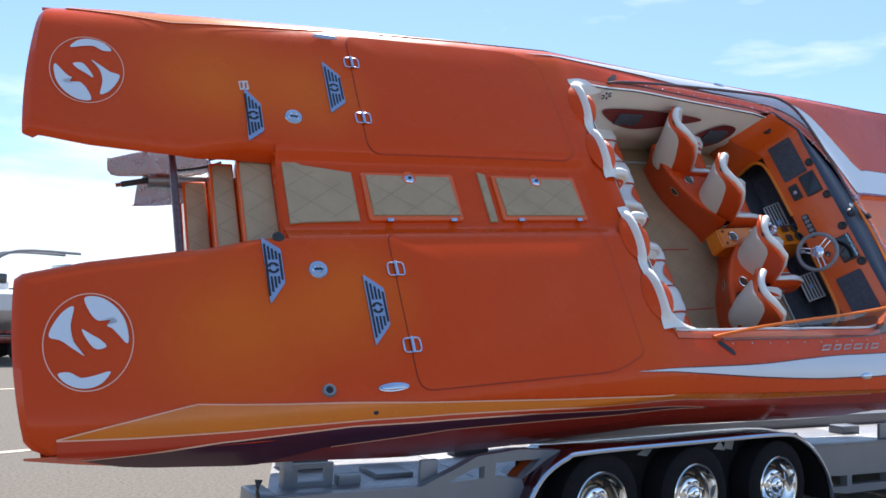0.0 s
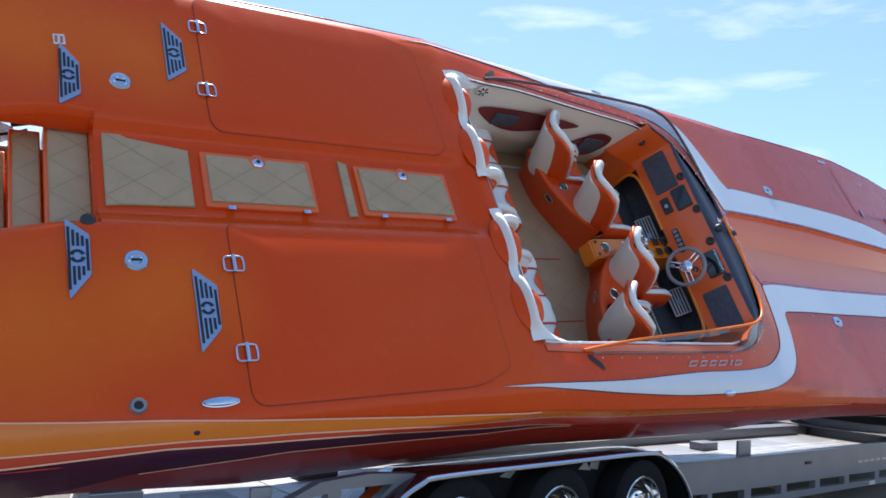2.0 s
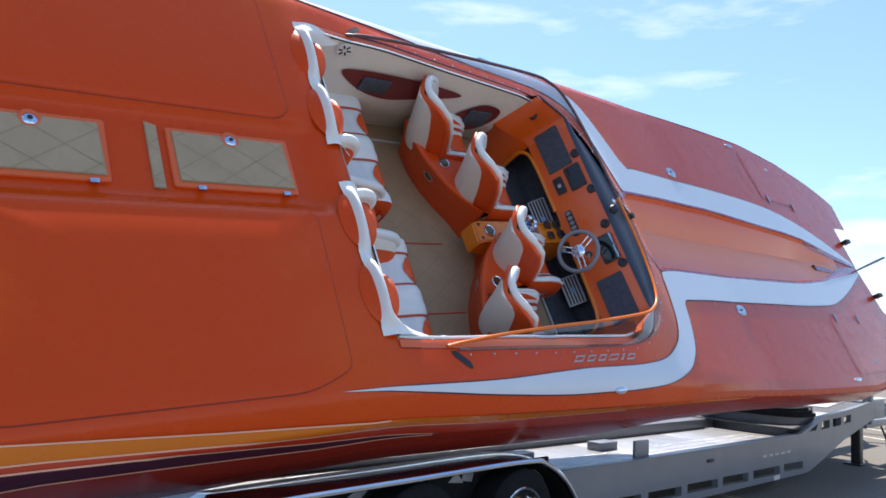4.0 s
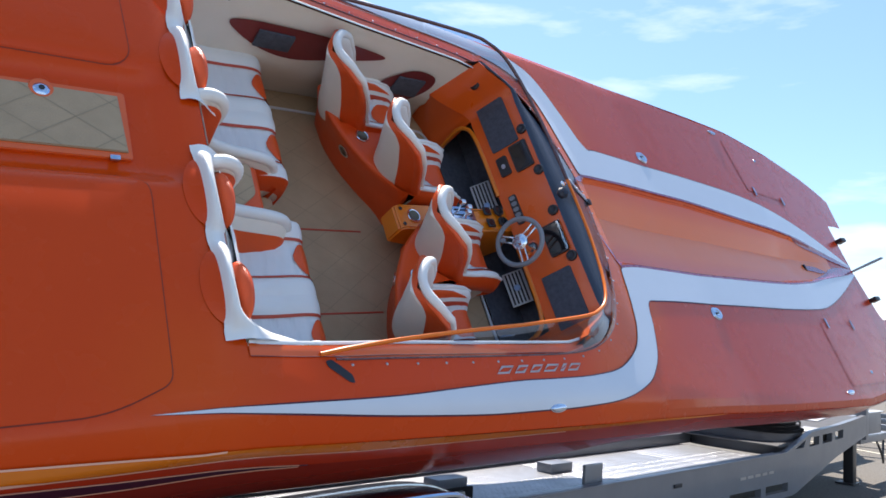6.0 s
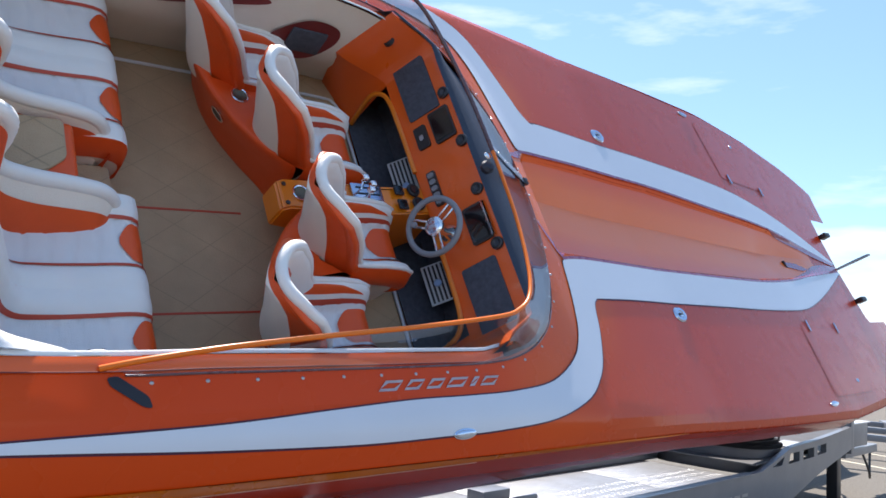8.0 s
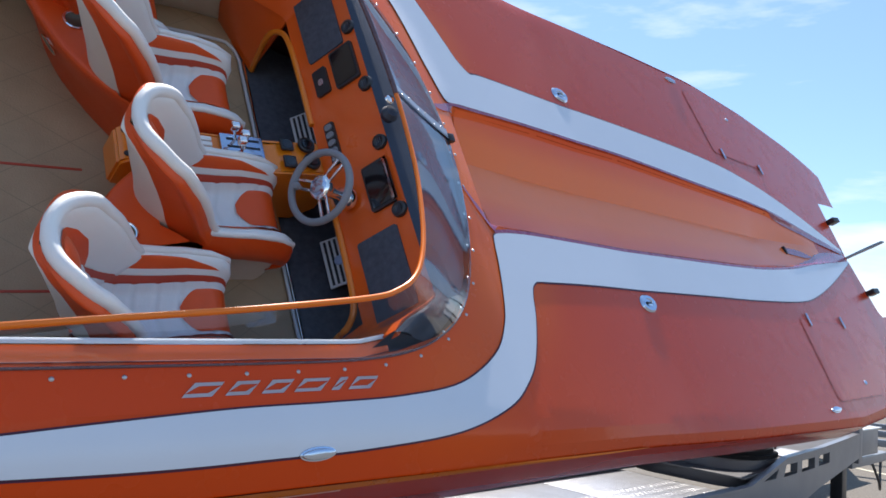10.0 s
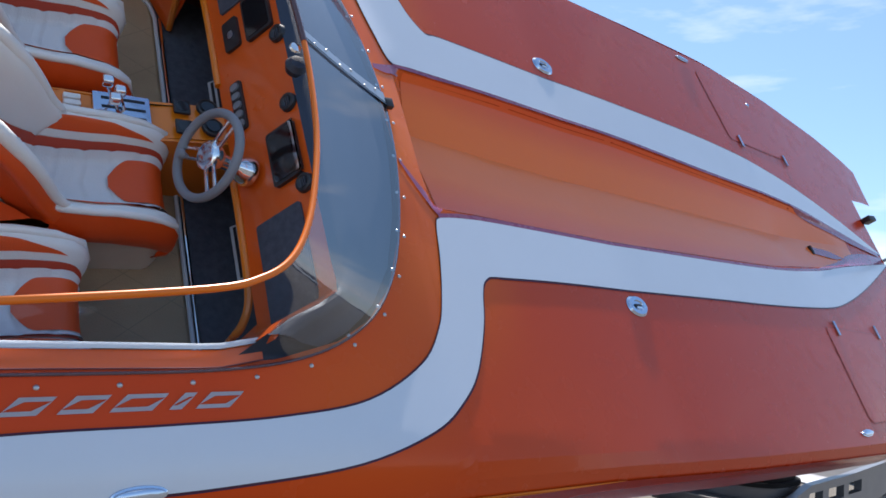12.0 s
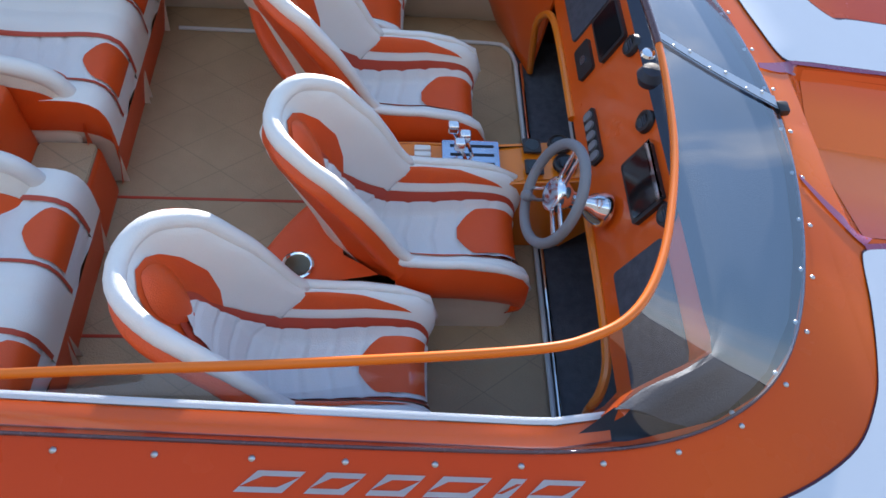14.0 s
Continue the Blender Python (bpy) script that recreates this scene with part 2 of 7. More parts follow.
M_BROWN = mat("fender_copper", (0.26, 0.05, 0.012), 0.15, 0, 1.0, 0.15, 2.0)
M_GREYWHEEL = mat("grey_leather", (0.22, 0.23, 0.26), 0.45, 0, 0, 0.06, 8.0, 0.2, 260.0)
M_DASHTOP = mat("dash_pad", (0.027, 0.036, 0.058), 0.5, 0, 0, 0.1, 4.0, 0.2, 200.0)
M_ORANGE_P = mat("orange_panel", (0.78, 0.11, 0.007), 0.28, 0, 0.5, 0.06, 3.0)
M_AMBER_P = mat("amber_panel", (0.80, 0.21, 0.008), 0.3, 0, 0.5, 0.06, 3.0)
M_GAUGE = mat("gauge_glass", (0.008, 0.008, 0.01), 0.06, 0, 0.5, 0.1)
M_RAILTOP = mat("orange_rail", (0.82, 0.17, 0.004), 0.30, 0, 0.0, 0.05)
M_RAILDARK = mat("dark_rail", (0.09, 0.035, 0.04), 0.25, 0, 0.7, 0.1)
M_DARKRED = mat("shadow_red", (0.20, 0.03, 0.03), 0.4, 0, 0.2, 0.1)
M_DISH = mat("wheel_dish", (0.22, 0.20, 0.17), 0.18, 1.0, 0, 0.3, 10.0)
M_CUP = mat("cup_inside", (0.16, 0.13, 0.09), 0.3, 0.8, 0, 0.2, 12.0)
M_NECK = mat("neck_grey", (0.11, 0.112, 0.118), 0.6, 0.2, 0, 0.25, 6.0)
M_ASPHALT = mat("lot_asphalt", (0.178, 0.162, 0.138), 0.9, 0, 0, 0.42, 34.0, 0.9, 70.0)
M_CRADLE = mat("cradle_grey", (0.10, 0.10, 0.115), 0.3, 0.1, 0.3, 0.15, 4.0)
M_PAINTLINE = mat("lot_line", (0.62, 0.58, 0.45), 0.8, 0, 0, 0.15, 6.0)
M_CARW = mat("car_white", (0.72, 0.73, 0.74), 0.25, 0, 0.8, 0.05)
M_CARD = mat("car_dark", (0.03, 0.032, 0.04), 0.25, 0, 0.8, 0.1)
M_BOATW = mat("boat_white", (0.70, 0.71, 0.73), 0.3, 0, 0.6, 0.06)
M_TRLRED = mat("trailer_red", (0.30, 0.025, 0.022), 0.3, 0, 0.5, 0.1)
M_HILL = mat("far_hills", (0.16, 0.17, 0.19), 1.0, 0, 0, 0.2, 0.01)
# blue raised here too, to hold the reflected sky
M_DECAL = mat("decal_blue_grey", (0.30, 0.39, 0.58), 0.32, 0.6, 0, 0.1)


def glass(name, tint=(0.75, 0.82, 0.9), gloss=0.2):
    m = bpy.data.materials.new(name)
    m.use_nodes = True
    nt = m.node_tree
    nt.nodes.clear()
    o = nt.nodes.new("ShaderNodeOutputMaterial")
    tr = nt.nodes.new("ShaderNodeBsdfTransparent")
    tr.inputs["Color"].default_value = (*tint, 1)
    gl = nt.nodes.new("ShaderNodeBsdfGlossy")
    gl.inputs["Roughness"].default_value = 0.03
    lw = nt.nodes.new("ShaderNodeLayerWeight")
    lw.inputs["Blend"].default_value = 0.5
    pw = nt.nodes.new("ShaderNodeMath")
    pw.operation = "POWER"
    pw.inputs[1].default_value = 2.2
    nt.links.new(lw.outputs["Facing"], pw.inputs[0])
    fr = nt.nodes.new("ShaderNodeMath")
    fr.operation = "MULTIPLY_ADD"
    fr.inputs[1].default_value = 0.65
    fr.inputs[2].default_value = gloss * 1.1
    nt.links.new(pw.outputs[0], fr.inputs[0])
    mx = nt.nodes.new("ShaderNodeMixShader")
    nt.links.new(fr.outputs[0], mx.inputs["Fac"])
    nt.links.new(tr.outputs["BSDF"], mx.inputs[1])
    nt.links.new(gl.outputs["BSDF"], mx.inputs[2])
    nt.links.new(mx.outputs["Shader"], o.inputs["Surface"])
    return m


M_GLASS = glass("acrylic", (0.74, 0.81, 0.90), 0.05)


# ---- building helpers ----
def empty(name, m=None, label="", category="", group="", kind=""):
    ob = new(name)
    ob.empty_display_size = 0.2
    if m is not None:
        ob.matrix_world = m
    return tagged(ob, label, category, group, kind)


def link(name, me, material, parent=None, label="", smooth=True, m=None):
    mats = material if isinstance(material, (list, tuple)) else [material]
    for x in mats:
        me.materials.append(x)
    if smooth:
        me.polygons.foreach_set("use_smooth", [True] * len(me.polygons))
    ob = new(name, me)
    if parent is not None:
        ob.parent = parent
    if m is not None:
        ob.matrix_local = m
    if label:
        ob["label"] = label
    return ob


def part(name, bm, material, parent=None, label="", smooth=True, m=None, angle=40):
    bmesh.ops.recalc_face_normals(bm, faces=bm.faces)
    me = bpy.data.meshes.new(name)
    bm.to_mesh(me)
    bm.free()
    ob = link(name, me, material, parent, label, smooth, m)
    if smooth:
        me.set_sharp_from_angle(angle=radians(angle))
    return ob


def pydata(name, verts, faces, material, parent=None, label="", smooth=True, m=None, angle=40):
    bm = bmesh.new()
    vs = [bm.verts.new(v) for v in verts]
    for f in faces:
        try:
            bm.faces.new([vs[i] for i in f])
        except ValueError:
            pass
    return part(name, bm, material, parent, label, smooth, m, angle)


def grid_mesh(name, fn, nu, nv, material, parent=None, label="", thick=0.0, close_v=False, smooth=True, angle=40, caps=False):
    """A sheet from fn(u, v) with u, v in 0..1; thick: turned into a slab downwards along local normals."""
    bm = bmesh.new()
    vs = [[bm.verts.new(fn(i / nu, j / nv)) for j in range(nv if close_v else nv + 1)] for i in range(nu + 1)]
    n = nv if close_v else nv + 1
    for i in range(nu):
        for j in range(nv):
            a, b, c, d = vs[i][j], vs[i + 1][j], vs[i + 1][(j + 1) % n], vs[i][(j + 1) % n]
            if len({a, b, c, d}) == 4:
                bm.faces.new((a, b, c, d))
    if caps and close_v:
        bm.faces.new(vs[0])
        bm.faces.new(vs[-1])
    bmesh.ops.remove_doubles(bm, verts=bm.verts, dist=1e-5)
    if thick:
        bmesh.ops.recalc_face_normals(bm, faces=bm.faces)
        bmesh.ops.solidify(bm, geom=bm.faces[:], thickness=thick)
    return part(name, bm, material, parent, label, smooth, None, angle)


def box_bm(x0, x1, y0, y1, z0, z1, bevel=0.0, seg=2, bm=None):
    b = bmesh.new()
    bmesh.ops.create_cube(b, size=1.0)
    for v in b.verts:
        v.co = Vector(((x0 + x1) / 2 + v.co.x * (x1 - x0), (y0 + y1) / 2 + v.co.y * (y1 - y0), (z0 + z1) / 2 + v.co.z * (z1 - z0)))
    if bevel:
        bmesh.ops.bevel(b, geom=b.edges[:], offset=bevel, segments=seg, affect="EDGES", profile=0.6)
    if bm is None:
        return b
    me = bpy.data.meshes.new("tmp")
    b.to_mesh(me)
    b.free()
    bm.from_mesh(me)
    bpy.data.meshes.remove(me)
    return bm


def cyl_bm(r0, r1, z0, z1, seg=24, bevel=0.0, bm=None, m=None):
    b = bmesh.new()
    bmesh.ops.create_cone(b, cap_ends=True, segments=seg, radius1=r0, radius2=r1, depth=z1 - z0)
    bmesh.ops.translate(b, verts=b.verts, vec=(0, 0, (z0 + z1) / 2))
    if bevel:
        bmesh.ops.bevel(b, geom=[e for e in b.edges if len(e.link_faces) == 2 and any(len(f.verts) > 4 for f in e.link_faces)], offset=bevel, segments=2, affect="EDGES")
    if m is not None:
        bmesh.ops.transform(b, matrix=m, verts=b.verts)
    if bm is None:
        return b
    me = bpy.data.meshes.new("tmp")
    b.to_mesh(me)
    b.free()
    bm.from_mesh(me)
    bpy.data.meshes.remove(me)
    return bm


def lathe_bm(profile, seg=32, m=None, cap=True):
    """Turned round z from (radius, height) pairs."""
    b = bmesh.new()
    rings = [[b.verts.new((r * math.cos(2 * math.pi * k / seg), r * math.sin(2 * math.pi * k / seg), z)) for k in range(seg)] for r, z in profile]
    for a, c in zip(rings, rings[1:]):
        for k in range(seg):
            b.faces.new((a[k], a[(k + 1) % seg], c[(k + 1) % seg], c[k]))
    if cap and profile[0][0] > 1e-6:
        b.faces.new(rings[0])
    if profile[-1][0] > 1e-6:
        b.faces.new(rings[-1])
    bmesh.ops.remove_doubles(b, verts=b.verts, dist=1e-6)
    if m is not None:
        bmesh.ops.transform(b, matrix=m, verts=b.verts)
    return b


def tube_bm(pts, r, seg=10, closed=False, bm=None, flat=1.0):
    b = bm or bmesh.new()
    pts = [Vector(p) for p in pts]
    n = len(pts)
    rings = []
    up = Vector((0.13, 0.21, 0.97))
    for i, p in enumerate(pts):
        d = (pts[(i + 1) % n] - pts[i - 1]) if closed else (pts[min(i + 1, n - 1)] - pts[max(i - 1, 0)])
        d.normalize()
        s = d.cross(up)
        s = s.normalized() if s.length > 1e-4 else Vector((1, 0, 0))
        w = s.cross(d)
        rings.append([b.verts.new(p + s * r * math.cos(2 * math.pi * k / seg) + w * r * flat * math.sin(2 * math.pi * k / seg)) for k in range(seg)])
    for i in range(n if closed else n - 1):
        a, c = rings[i], rings[(i + 1) % n]
        for k in range(seg):
            b.faces.new((a[k], a[(k + 1) % seg], c[(k + 1) % seg], c[k]))
    if not closed:
        b.faces.new(rings[0])
        b.faces.new(rings[-1])
    return b


def smooth_pts(pts, n=6, closed=False):
    """Catmull-Rom through the points."""
    P = [Vector(p) for p in pts]
    out = []
    m = len(P)
    for i in range(m if closed else m - 1):
        if closed:
            a, b, c, d = P[i - 1], P[i], P[(i + 1) % m], P[(i + 2) % m]
        else:
            a, b, c, d = P[max(i - 1, 0)], P[i], P[i + 1], P[min(i + 2, m - 1)]
        for k in range(n):
            t = k / n
            out.append(0.5 * ((2 * b) + (c - a) * t + (2 * a - 5 * b + 4 * c - d) * t * t + (3 * b - a - 3 * c + d) * t ** 3))
    if not closed:
        out.append(P[-1])
    return out


def lerp_tab(tab):
    xs, ys = zip(*tab)
    return lambda x: float(np.interp(x, xs, ys))


def curve_tab(tab):
    """As lerp_tab, but rounded at its points."""
    return lerp_tab([(p.x, p.y) for p in smooth_pts([(x, y, 0) for x, y in tab], 6)])


def sstep(a, b, x):
    t = min(1.0, max(0.0, (x - a) / (b - a)))
    return t * t * (3 - 2 * t)

# ---- the boat: heeled on its trailer. Own axes: x to the bow, y to port, z out of the deck ----
GROUND_LIFT = 2.28
BOAT = Matrix(((0.97815, 0.0, -0.20791, 0.0), (-0.1842, 0.46378, -0.86659, 0.0), (0.09642, 0.88595, 0.45364, GROUND_LIFT), (0, 0, 0, 1)))
boat = empty("sport_boat", BOAT, "orange deck boat with white swooshes heeled on its trailer", "boat")

deck_half = lerp_tab([(-2.1, 1.46), (-1.5, 1.50), (-1.0, 1.52), (0.0, 1.54), (2.0, 1.54), (4.0, 1.61), (6.0, 1.69), (7.2, 1.75), (8.3, 1.79), (9.3, 1.82), (10.5, 1.75), (11.4, 1.62), (12.1, 1.44), (12.8, 1.20)])
sheer = lerp_tab([(-3, 0.0), (1.8, 0.0), (2.4, -0.08), (3.2, -0.18), (4.0, -0.27), (5.0, -0.39), (5.4, -0.45), (6.5, -0.62), (7.7, -0.77), (9.0, -0.93), (10.1, -1.09), (11.8, -1.35), (13.0, -1.56)])
valley_deep = lerp_tab([(5.17, 0.0), (5.24, 0.13), (6.0, 0.15), (9.2, 0.14), (9.7, 0.10), (10.3, 0.03), (11.0, 0.0)])
valley_port = lerp_tab([(5.0, 0.30), (5.4, 0.345), (6.0, 0.38), (7.0, 0.40), (8.2, 0.355), (9.5, 0.30), (10.3, 0.19), (11.4, 0.04)])
valley_star = lerp_tab([(5.0, 0.455), (5.6, 0.445), (6.75, 0.43), (8.5, 0.39), (9.42, 0.31), (10.2, 0.21), (11.4, 0.04)])


def valley_half(x, y):
    return valley_port(x) if y >= 0 else valley_star(x)


def valley_bed(x):
    """The line to port of the middle where the valley's two slopes meet."""
    return 0.15 * valley_port(x)


sponson_line = lerp_tab([(-2.1, 0.56), (-1.7, 0.47), (-1.2, 0.41), (-0.62, 0.37)])
base_half = lerp_tab([(1.92, 1.13), (2.4, 1.2), (4.08, 1.205), (4.3, 1.185), (4.54, 1.12), (4.68, 1.04), (4.81, 0.90), (4.93, 0.64), (5.02, 0.3), (5.05, 0.0)])


sponson_roll = lerp_tab([(-2.1, 0.10), (-1.15, 0.10), (-0.85, 0.08), (-0.6, 0.08)])
sponson_deep = lerp_tab([(-2.1, 0.06), (-1.2, 0.06), (-0.8, 0.15), (-0.6, 0.15)])


def sponson_in(x, s):
    return sponson_line(x) + (-0.07 if s > 0 else 0.06) * sstep(-0.75, -1.2, x)



roll_wide = lerp_tab([(-3, 0.26), (4.5, 0.26), (6.0, 0.12), (8.0, 0.07), (13, 0.06)])
roll_drop = lerp_tab([(-3, 0.11), (4.5, 0.11), (6.0, 0.07), (8.0, 0.045), (13, 0.04)])


COWL = 0.032
cowl_in = lerp_tab([(0, 0.75), (0.324, 0.754), (0.68, 0.842), (0.954, 0.968), (1.145, 1.065), (1.32, 1.125), (1.502, 1.168), (1.571, 1.195)])
cowl_out = lerp_tab([(0, 0.865), (0.3, 0.905), (0.507, 1.0), (0.695, 1.085), (0.839, 1.18), (0.95, 1.25), (1.02, 1.29), (1.097, 1.31), (1.32, 1.335), (1.571, 1.342)])
cowl_long = lambda x: sstep(2.15, 2.7, x)


def cowl(x, y):
    """Height of the raised shoulder round the windscreen."""
    if x < 2.15 or x > 5.35:
        return 0.0
    a = math.atan2(abs(y), x - 4.3) if x > 4.3 else math.pi / 2
    r = math.hypot(y, x - 4.3) if x > 4.3 else abs(y)
    lo, hi = cowl_in(a), cowl_out(a)
    return COWL * cowl_long(x) * min(1.0, max(0.0, (hi - r) / (hi - lo)))


def deck_z(x, y):
    a = abs(y)
    z = sheer(x) + cowl(x, y)
    w = roll_wide(x)
    d = a - (deck_half(x) - w)
    if d > 0:
        z -= roll_drop(x) * (d / w) ** 2.6
    if x < 1.86 and a < 0.37:
        z -= 0.085 * sstep(0.37, 0.22, a) * sstep(1.86, 1.70, x)
    if x > 5.0 and a < valley_half(x, y):
        h, c = valley_half(x, y), valley_bed(x)
        f = (h - y) / (h - c) if y >= c else (valley_star(x) + y) / (valley_star(x) + c)
        z -= valley_deep(x) * (0.3 * min(1.0, f / 0.075) + 0.7 * f)
    return z


def on_deck(x, y, lift=0.0):
    return Vector((x, y, deck_z(x, y) + lift))


side_flare = lerp_tab([(-2.1, 0.03), (-1, 0.07), (4, 0.06), (8, 0.03), (12.8, 0.0)])
chine = lerp_tab([(-2.1, 0.02), (-1.95, 0.03), (-1.75, 0.10), (-1.4, 0.17), (-0.6, 0.26), (0.0, 0.38), (0.8, 0.46), (4.0, 0.46), (4.8, 0.28), (6.5, 0.20), (8.5, 0.20), (10.0, 0.28), (12.8, 0.2)])


def side_y(x, d):
    """Half-width of the hull side d metres below the deck edge."""
    return deck_half(x) + side_flare(x) * math.sin(min(1.0, d / 0.46) * math.pi / 2)


def shell(x, q, lift=0.0):
    """Outer skin: q = 0 on the deck 0.3 m inside the edge, 1 at the edge, above 1 down the side."""
    if q <= 1:
        y = deck_half(x) - 0.3 * (1 - q)
        return Vector((x, y + lift * q * q, deck_z(x, y) + lift))
    d = min((q - 1) * 0.46, chine(x))
    return Vector((x, side_y(x, d) + lift, sheer(x) - roll_drop(x) - d))


def deck_patch(name, fn, nu, nv, material, label=""):
    return grid_mesh(name, fn, nu, nv, material, boat, label)


for s, side in ((1, "port"), (-1, "starboard")):
    # stern sponson
    def f_sponson(u, v, s=s):
        x = -2.0 + u * 1.38
        lo, hi = sponson_in(x, s) - 0.07 + sponson_roll(x), deck_half(x)
        y = lo + v * (hi - lo)
        x -= (1 - u) ** 6 * (0.04 - 0.10 * (abs(v - 0.08) ** 2) - 0.10 * sstep(0.94, 1, v))
        z = deck_z(x, y) - 0.04 * sstep(0.03, 0, u)
        return (x, s * y, z)
    deck_patch("sponson_deck", f_sponson, 40, 24, M_PAINT)
    # inner wall of the sponson
    def f_in(u, v, s=s):
        x = -2.0 + u * 1.38
        a, w = min(1.0, v / 0.75) * math.pi / 2, max(0.0, v - 0.75)
        r = sponson_roll(x)
        y = sponson_in(x, s) - 0.07 + r * (1 - math.sin(a)) + 2.0 * w
        z = -sponson_deep(x) * (1 - math.cos(a)) - 0.7 * w
        return (x - (1 - u) ** 6 * (0.0394 - 0.05 * sstep(0.5, 0.75, v)), s * y, deck_z(x, y + r) + z - 0.04 * sstep(0.03, 0, u))
    deck_patch("sponson_inner_wall", f_in, 40, 20, M_PAINT)
    # transom face of the sponson
    def f_tr(u, v, s=s):
        x = -1.98
        lo, hi = sponson_in(x, s) + 0.04, deck_half(x)
        y = lo + u * (hi - lo)
        d = 0.10 * min(1.0, v * 2) * (1 - 0.7 * sstep(0.2, 0.9, u))
        k = max(0.0, v - 0.5)
        return (x + 0.02 + 2.0 * k + 0.07 * (u - 0.08) ** 2, s * (y + 0.9 * k * (1 - u)), deck_z(x, y) - 0.035 - d - 0.5 * k)
    deck_patch("transom_face", f_tr, 12, 8, M_PAINT)
    # engine deck with the shallow walkway shoulder
    def f_mid(u, v, s=s):
        x = -0.62 + u * 2.55
        w = [0, 0.2, 0.235, 0.27, 0.31, 0.345, 0.38]
        hi = deck_half(x)
        k = v * 26
        y = float(np.interp(k, range(7), w)) if k <= 6 else 0.38 + (k - 6) / 20 * (hi - 0.38)
        return (x, s * y, deck_z(x, y))
    deck_patch("engine_deck", f_mid, 44, 26, M_PAINT)
    # deck beside the cockpit
    def f_side(u, v, s=s):
        x = 1.905 + 3.15 * (1 - (1 - u) ** 1.8)
        lo, hi = base_half(x) - 0.02, deck_half(x)
        y = max(0, lo) + v * (hi - max(0, lo))
        return (x, s * y, deck_z(x, y) - (0.0012 if x < 1.932 else 0))
    grid_mesh("side_deck", f_side, 90, 40, M_PAINT, boat, angle=8)
    # foredeck with the valley down its middle and the forked bow
    def f_fore(u, v, s=s):
        w = [0, 0.03, 0.06, 0.22, 0.34, 0.37, 0.40, 0.42, 0.46]
        k = v * 28
        xe = 11.45 + 0.30 * (v ** 2) + (0.62 * sstep(0.62, 0.665, v) if s > 0 else 0.85 * sstep(0.60, 0.645, v))
        x = 5.02 + u ** 1.5 * (xe - 5.02)
        hi = deck_half(x)
        f = hi / 1.63
        g = max(0.12, valley_half(x, s) / 0.40)
        y = float(np.interp(k, range(9), w)) * g if k <= 8 else 0.46 * g + (k - 8) / 20 * (hi - 0.46 * g)
        return (x, s * y, deck_z(x, s * y) - (0.0012 if x < 5.056 else 0))
    grid_mesh("foredeck", f_fore, 110, 28, M_PAINT, boat, angle=9)
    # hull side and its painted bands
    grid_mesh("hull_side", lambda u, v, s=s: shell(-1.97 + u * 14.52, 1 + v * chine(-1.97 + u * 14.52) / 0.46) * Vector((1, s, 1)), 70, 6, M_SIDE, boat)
    y_top = lerp_tab([(-1.84, 0.80), (-1.6, 0.64), (-1.2, 0.38), (-0.76, 0.48), (-0.4, 0.54), (0.2, 0.68), (0.9, 0.83), (1.7, 0.97), (2.7, 1.0), (4, 1.0), (6, 0.96), (8, 0.97), (12, 1.0)])
    y_low = lerp_tab([(-1.84, 0.802), (-1.3, 0.82), (-0.3, 0.83), (0.2, 0.87), (0.75, 0.95), (1.4, 1.05), (2.5, 1.14), (4, 1.09), (6, 0.965), (8, 0.972), (12, 1.0)])
    r_low = lerp_tab([(-1.95, 0.98), (-1.83, 1.10), (-1.7, 1.09), (-1.48, 1.03), (-1.08, 0.95), (-0.4, 0.90), (0.2, 0.95), (0.75, 1.01), (1.4, 1.18), (2.28, 1.34), (4, 1.4), (7, 1.43), (12, 1.43)])
    n_low = lerp_tab([(-1.95, 1.12), (-1.72, 1.13), (-1.45, 1.42), (-0.9, 1.5), (-0.52, 1.24), (0.2, 1.14), (0.6, 1.19), (1.0, 1.25), (1.45, 1.33), (2.3, 1.36)])
    for nm, lo, hi, x0, x1, mt in (("amber_stripe", y_top, y_low, -1.83, 5.95, M_YELLOW), ("red_stripe", y_low, r_low, -1.83, 12.4, M_RED), ("navy_stripe", r_low, n_low, -1.72, 2.25, M_NAVY)):
        grid_mesh(nm, lambda u, v, s=s, lo=lo, hi=hi, x0=x0, x1=x1: shell((x := x0 + u * (x1 - x0)), lo(x) + v * (hi(x) - lo(x)), 0.005) * Vector((1, s, 1)), 90, 5, mt, boat)
    for lo, x0, x1 in ((y_top, -1.83, 1.8), (y_low, -1.83, 4.0), (r_low, -1.72, 2.2), (n_low, -0.5, 2.2)):
        grid_mesh("pinstripe", lambda u, v, s=s, lo=lo, x0=x0, x1=x1: shell((x := x0 + u * (x1 - x0)), lo(x) - 0.010 + v * 0.020, 0.008) * Vector((1, s, 1)), 80, 1, M_PIN, boat)
    # bottom
    def f_bot(u, v, x0, x1, s=s):
        x = x0 + u * (x1 - x0)
        p = shell(x, 3)
        deep = sstep(0.9, 1.8, x) * sstep(6.4, 5.0, x)
        keel = p.z - 0.42 * sstep(12.6, 9.0, x) * sstep(-0.9, 0.2, x) - 0.05 - 0.35 * deep
        inner = 1.30 * sstep(-0.1, -0.45, x)
        low = min(1.0, v * 11.0)
        v = max(0.0, (v - 1 / 11) * 1.1)
        z0 = p.z + (keel - p.z) * (1 - (1 - v) ** 1.5)
        z1 = p.z - 0.58 * min(1.0, v / 0.27) - 0.2 * v
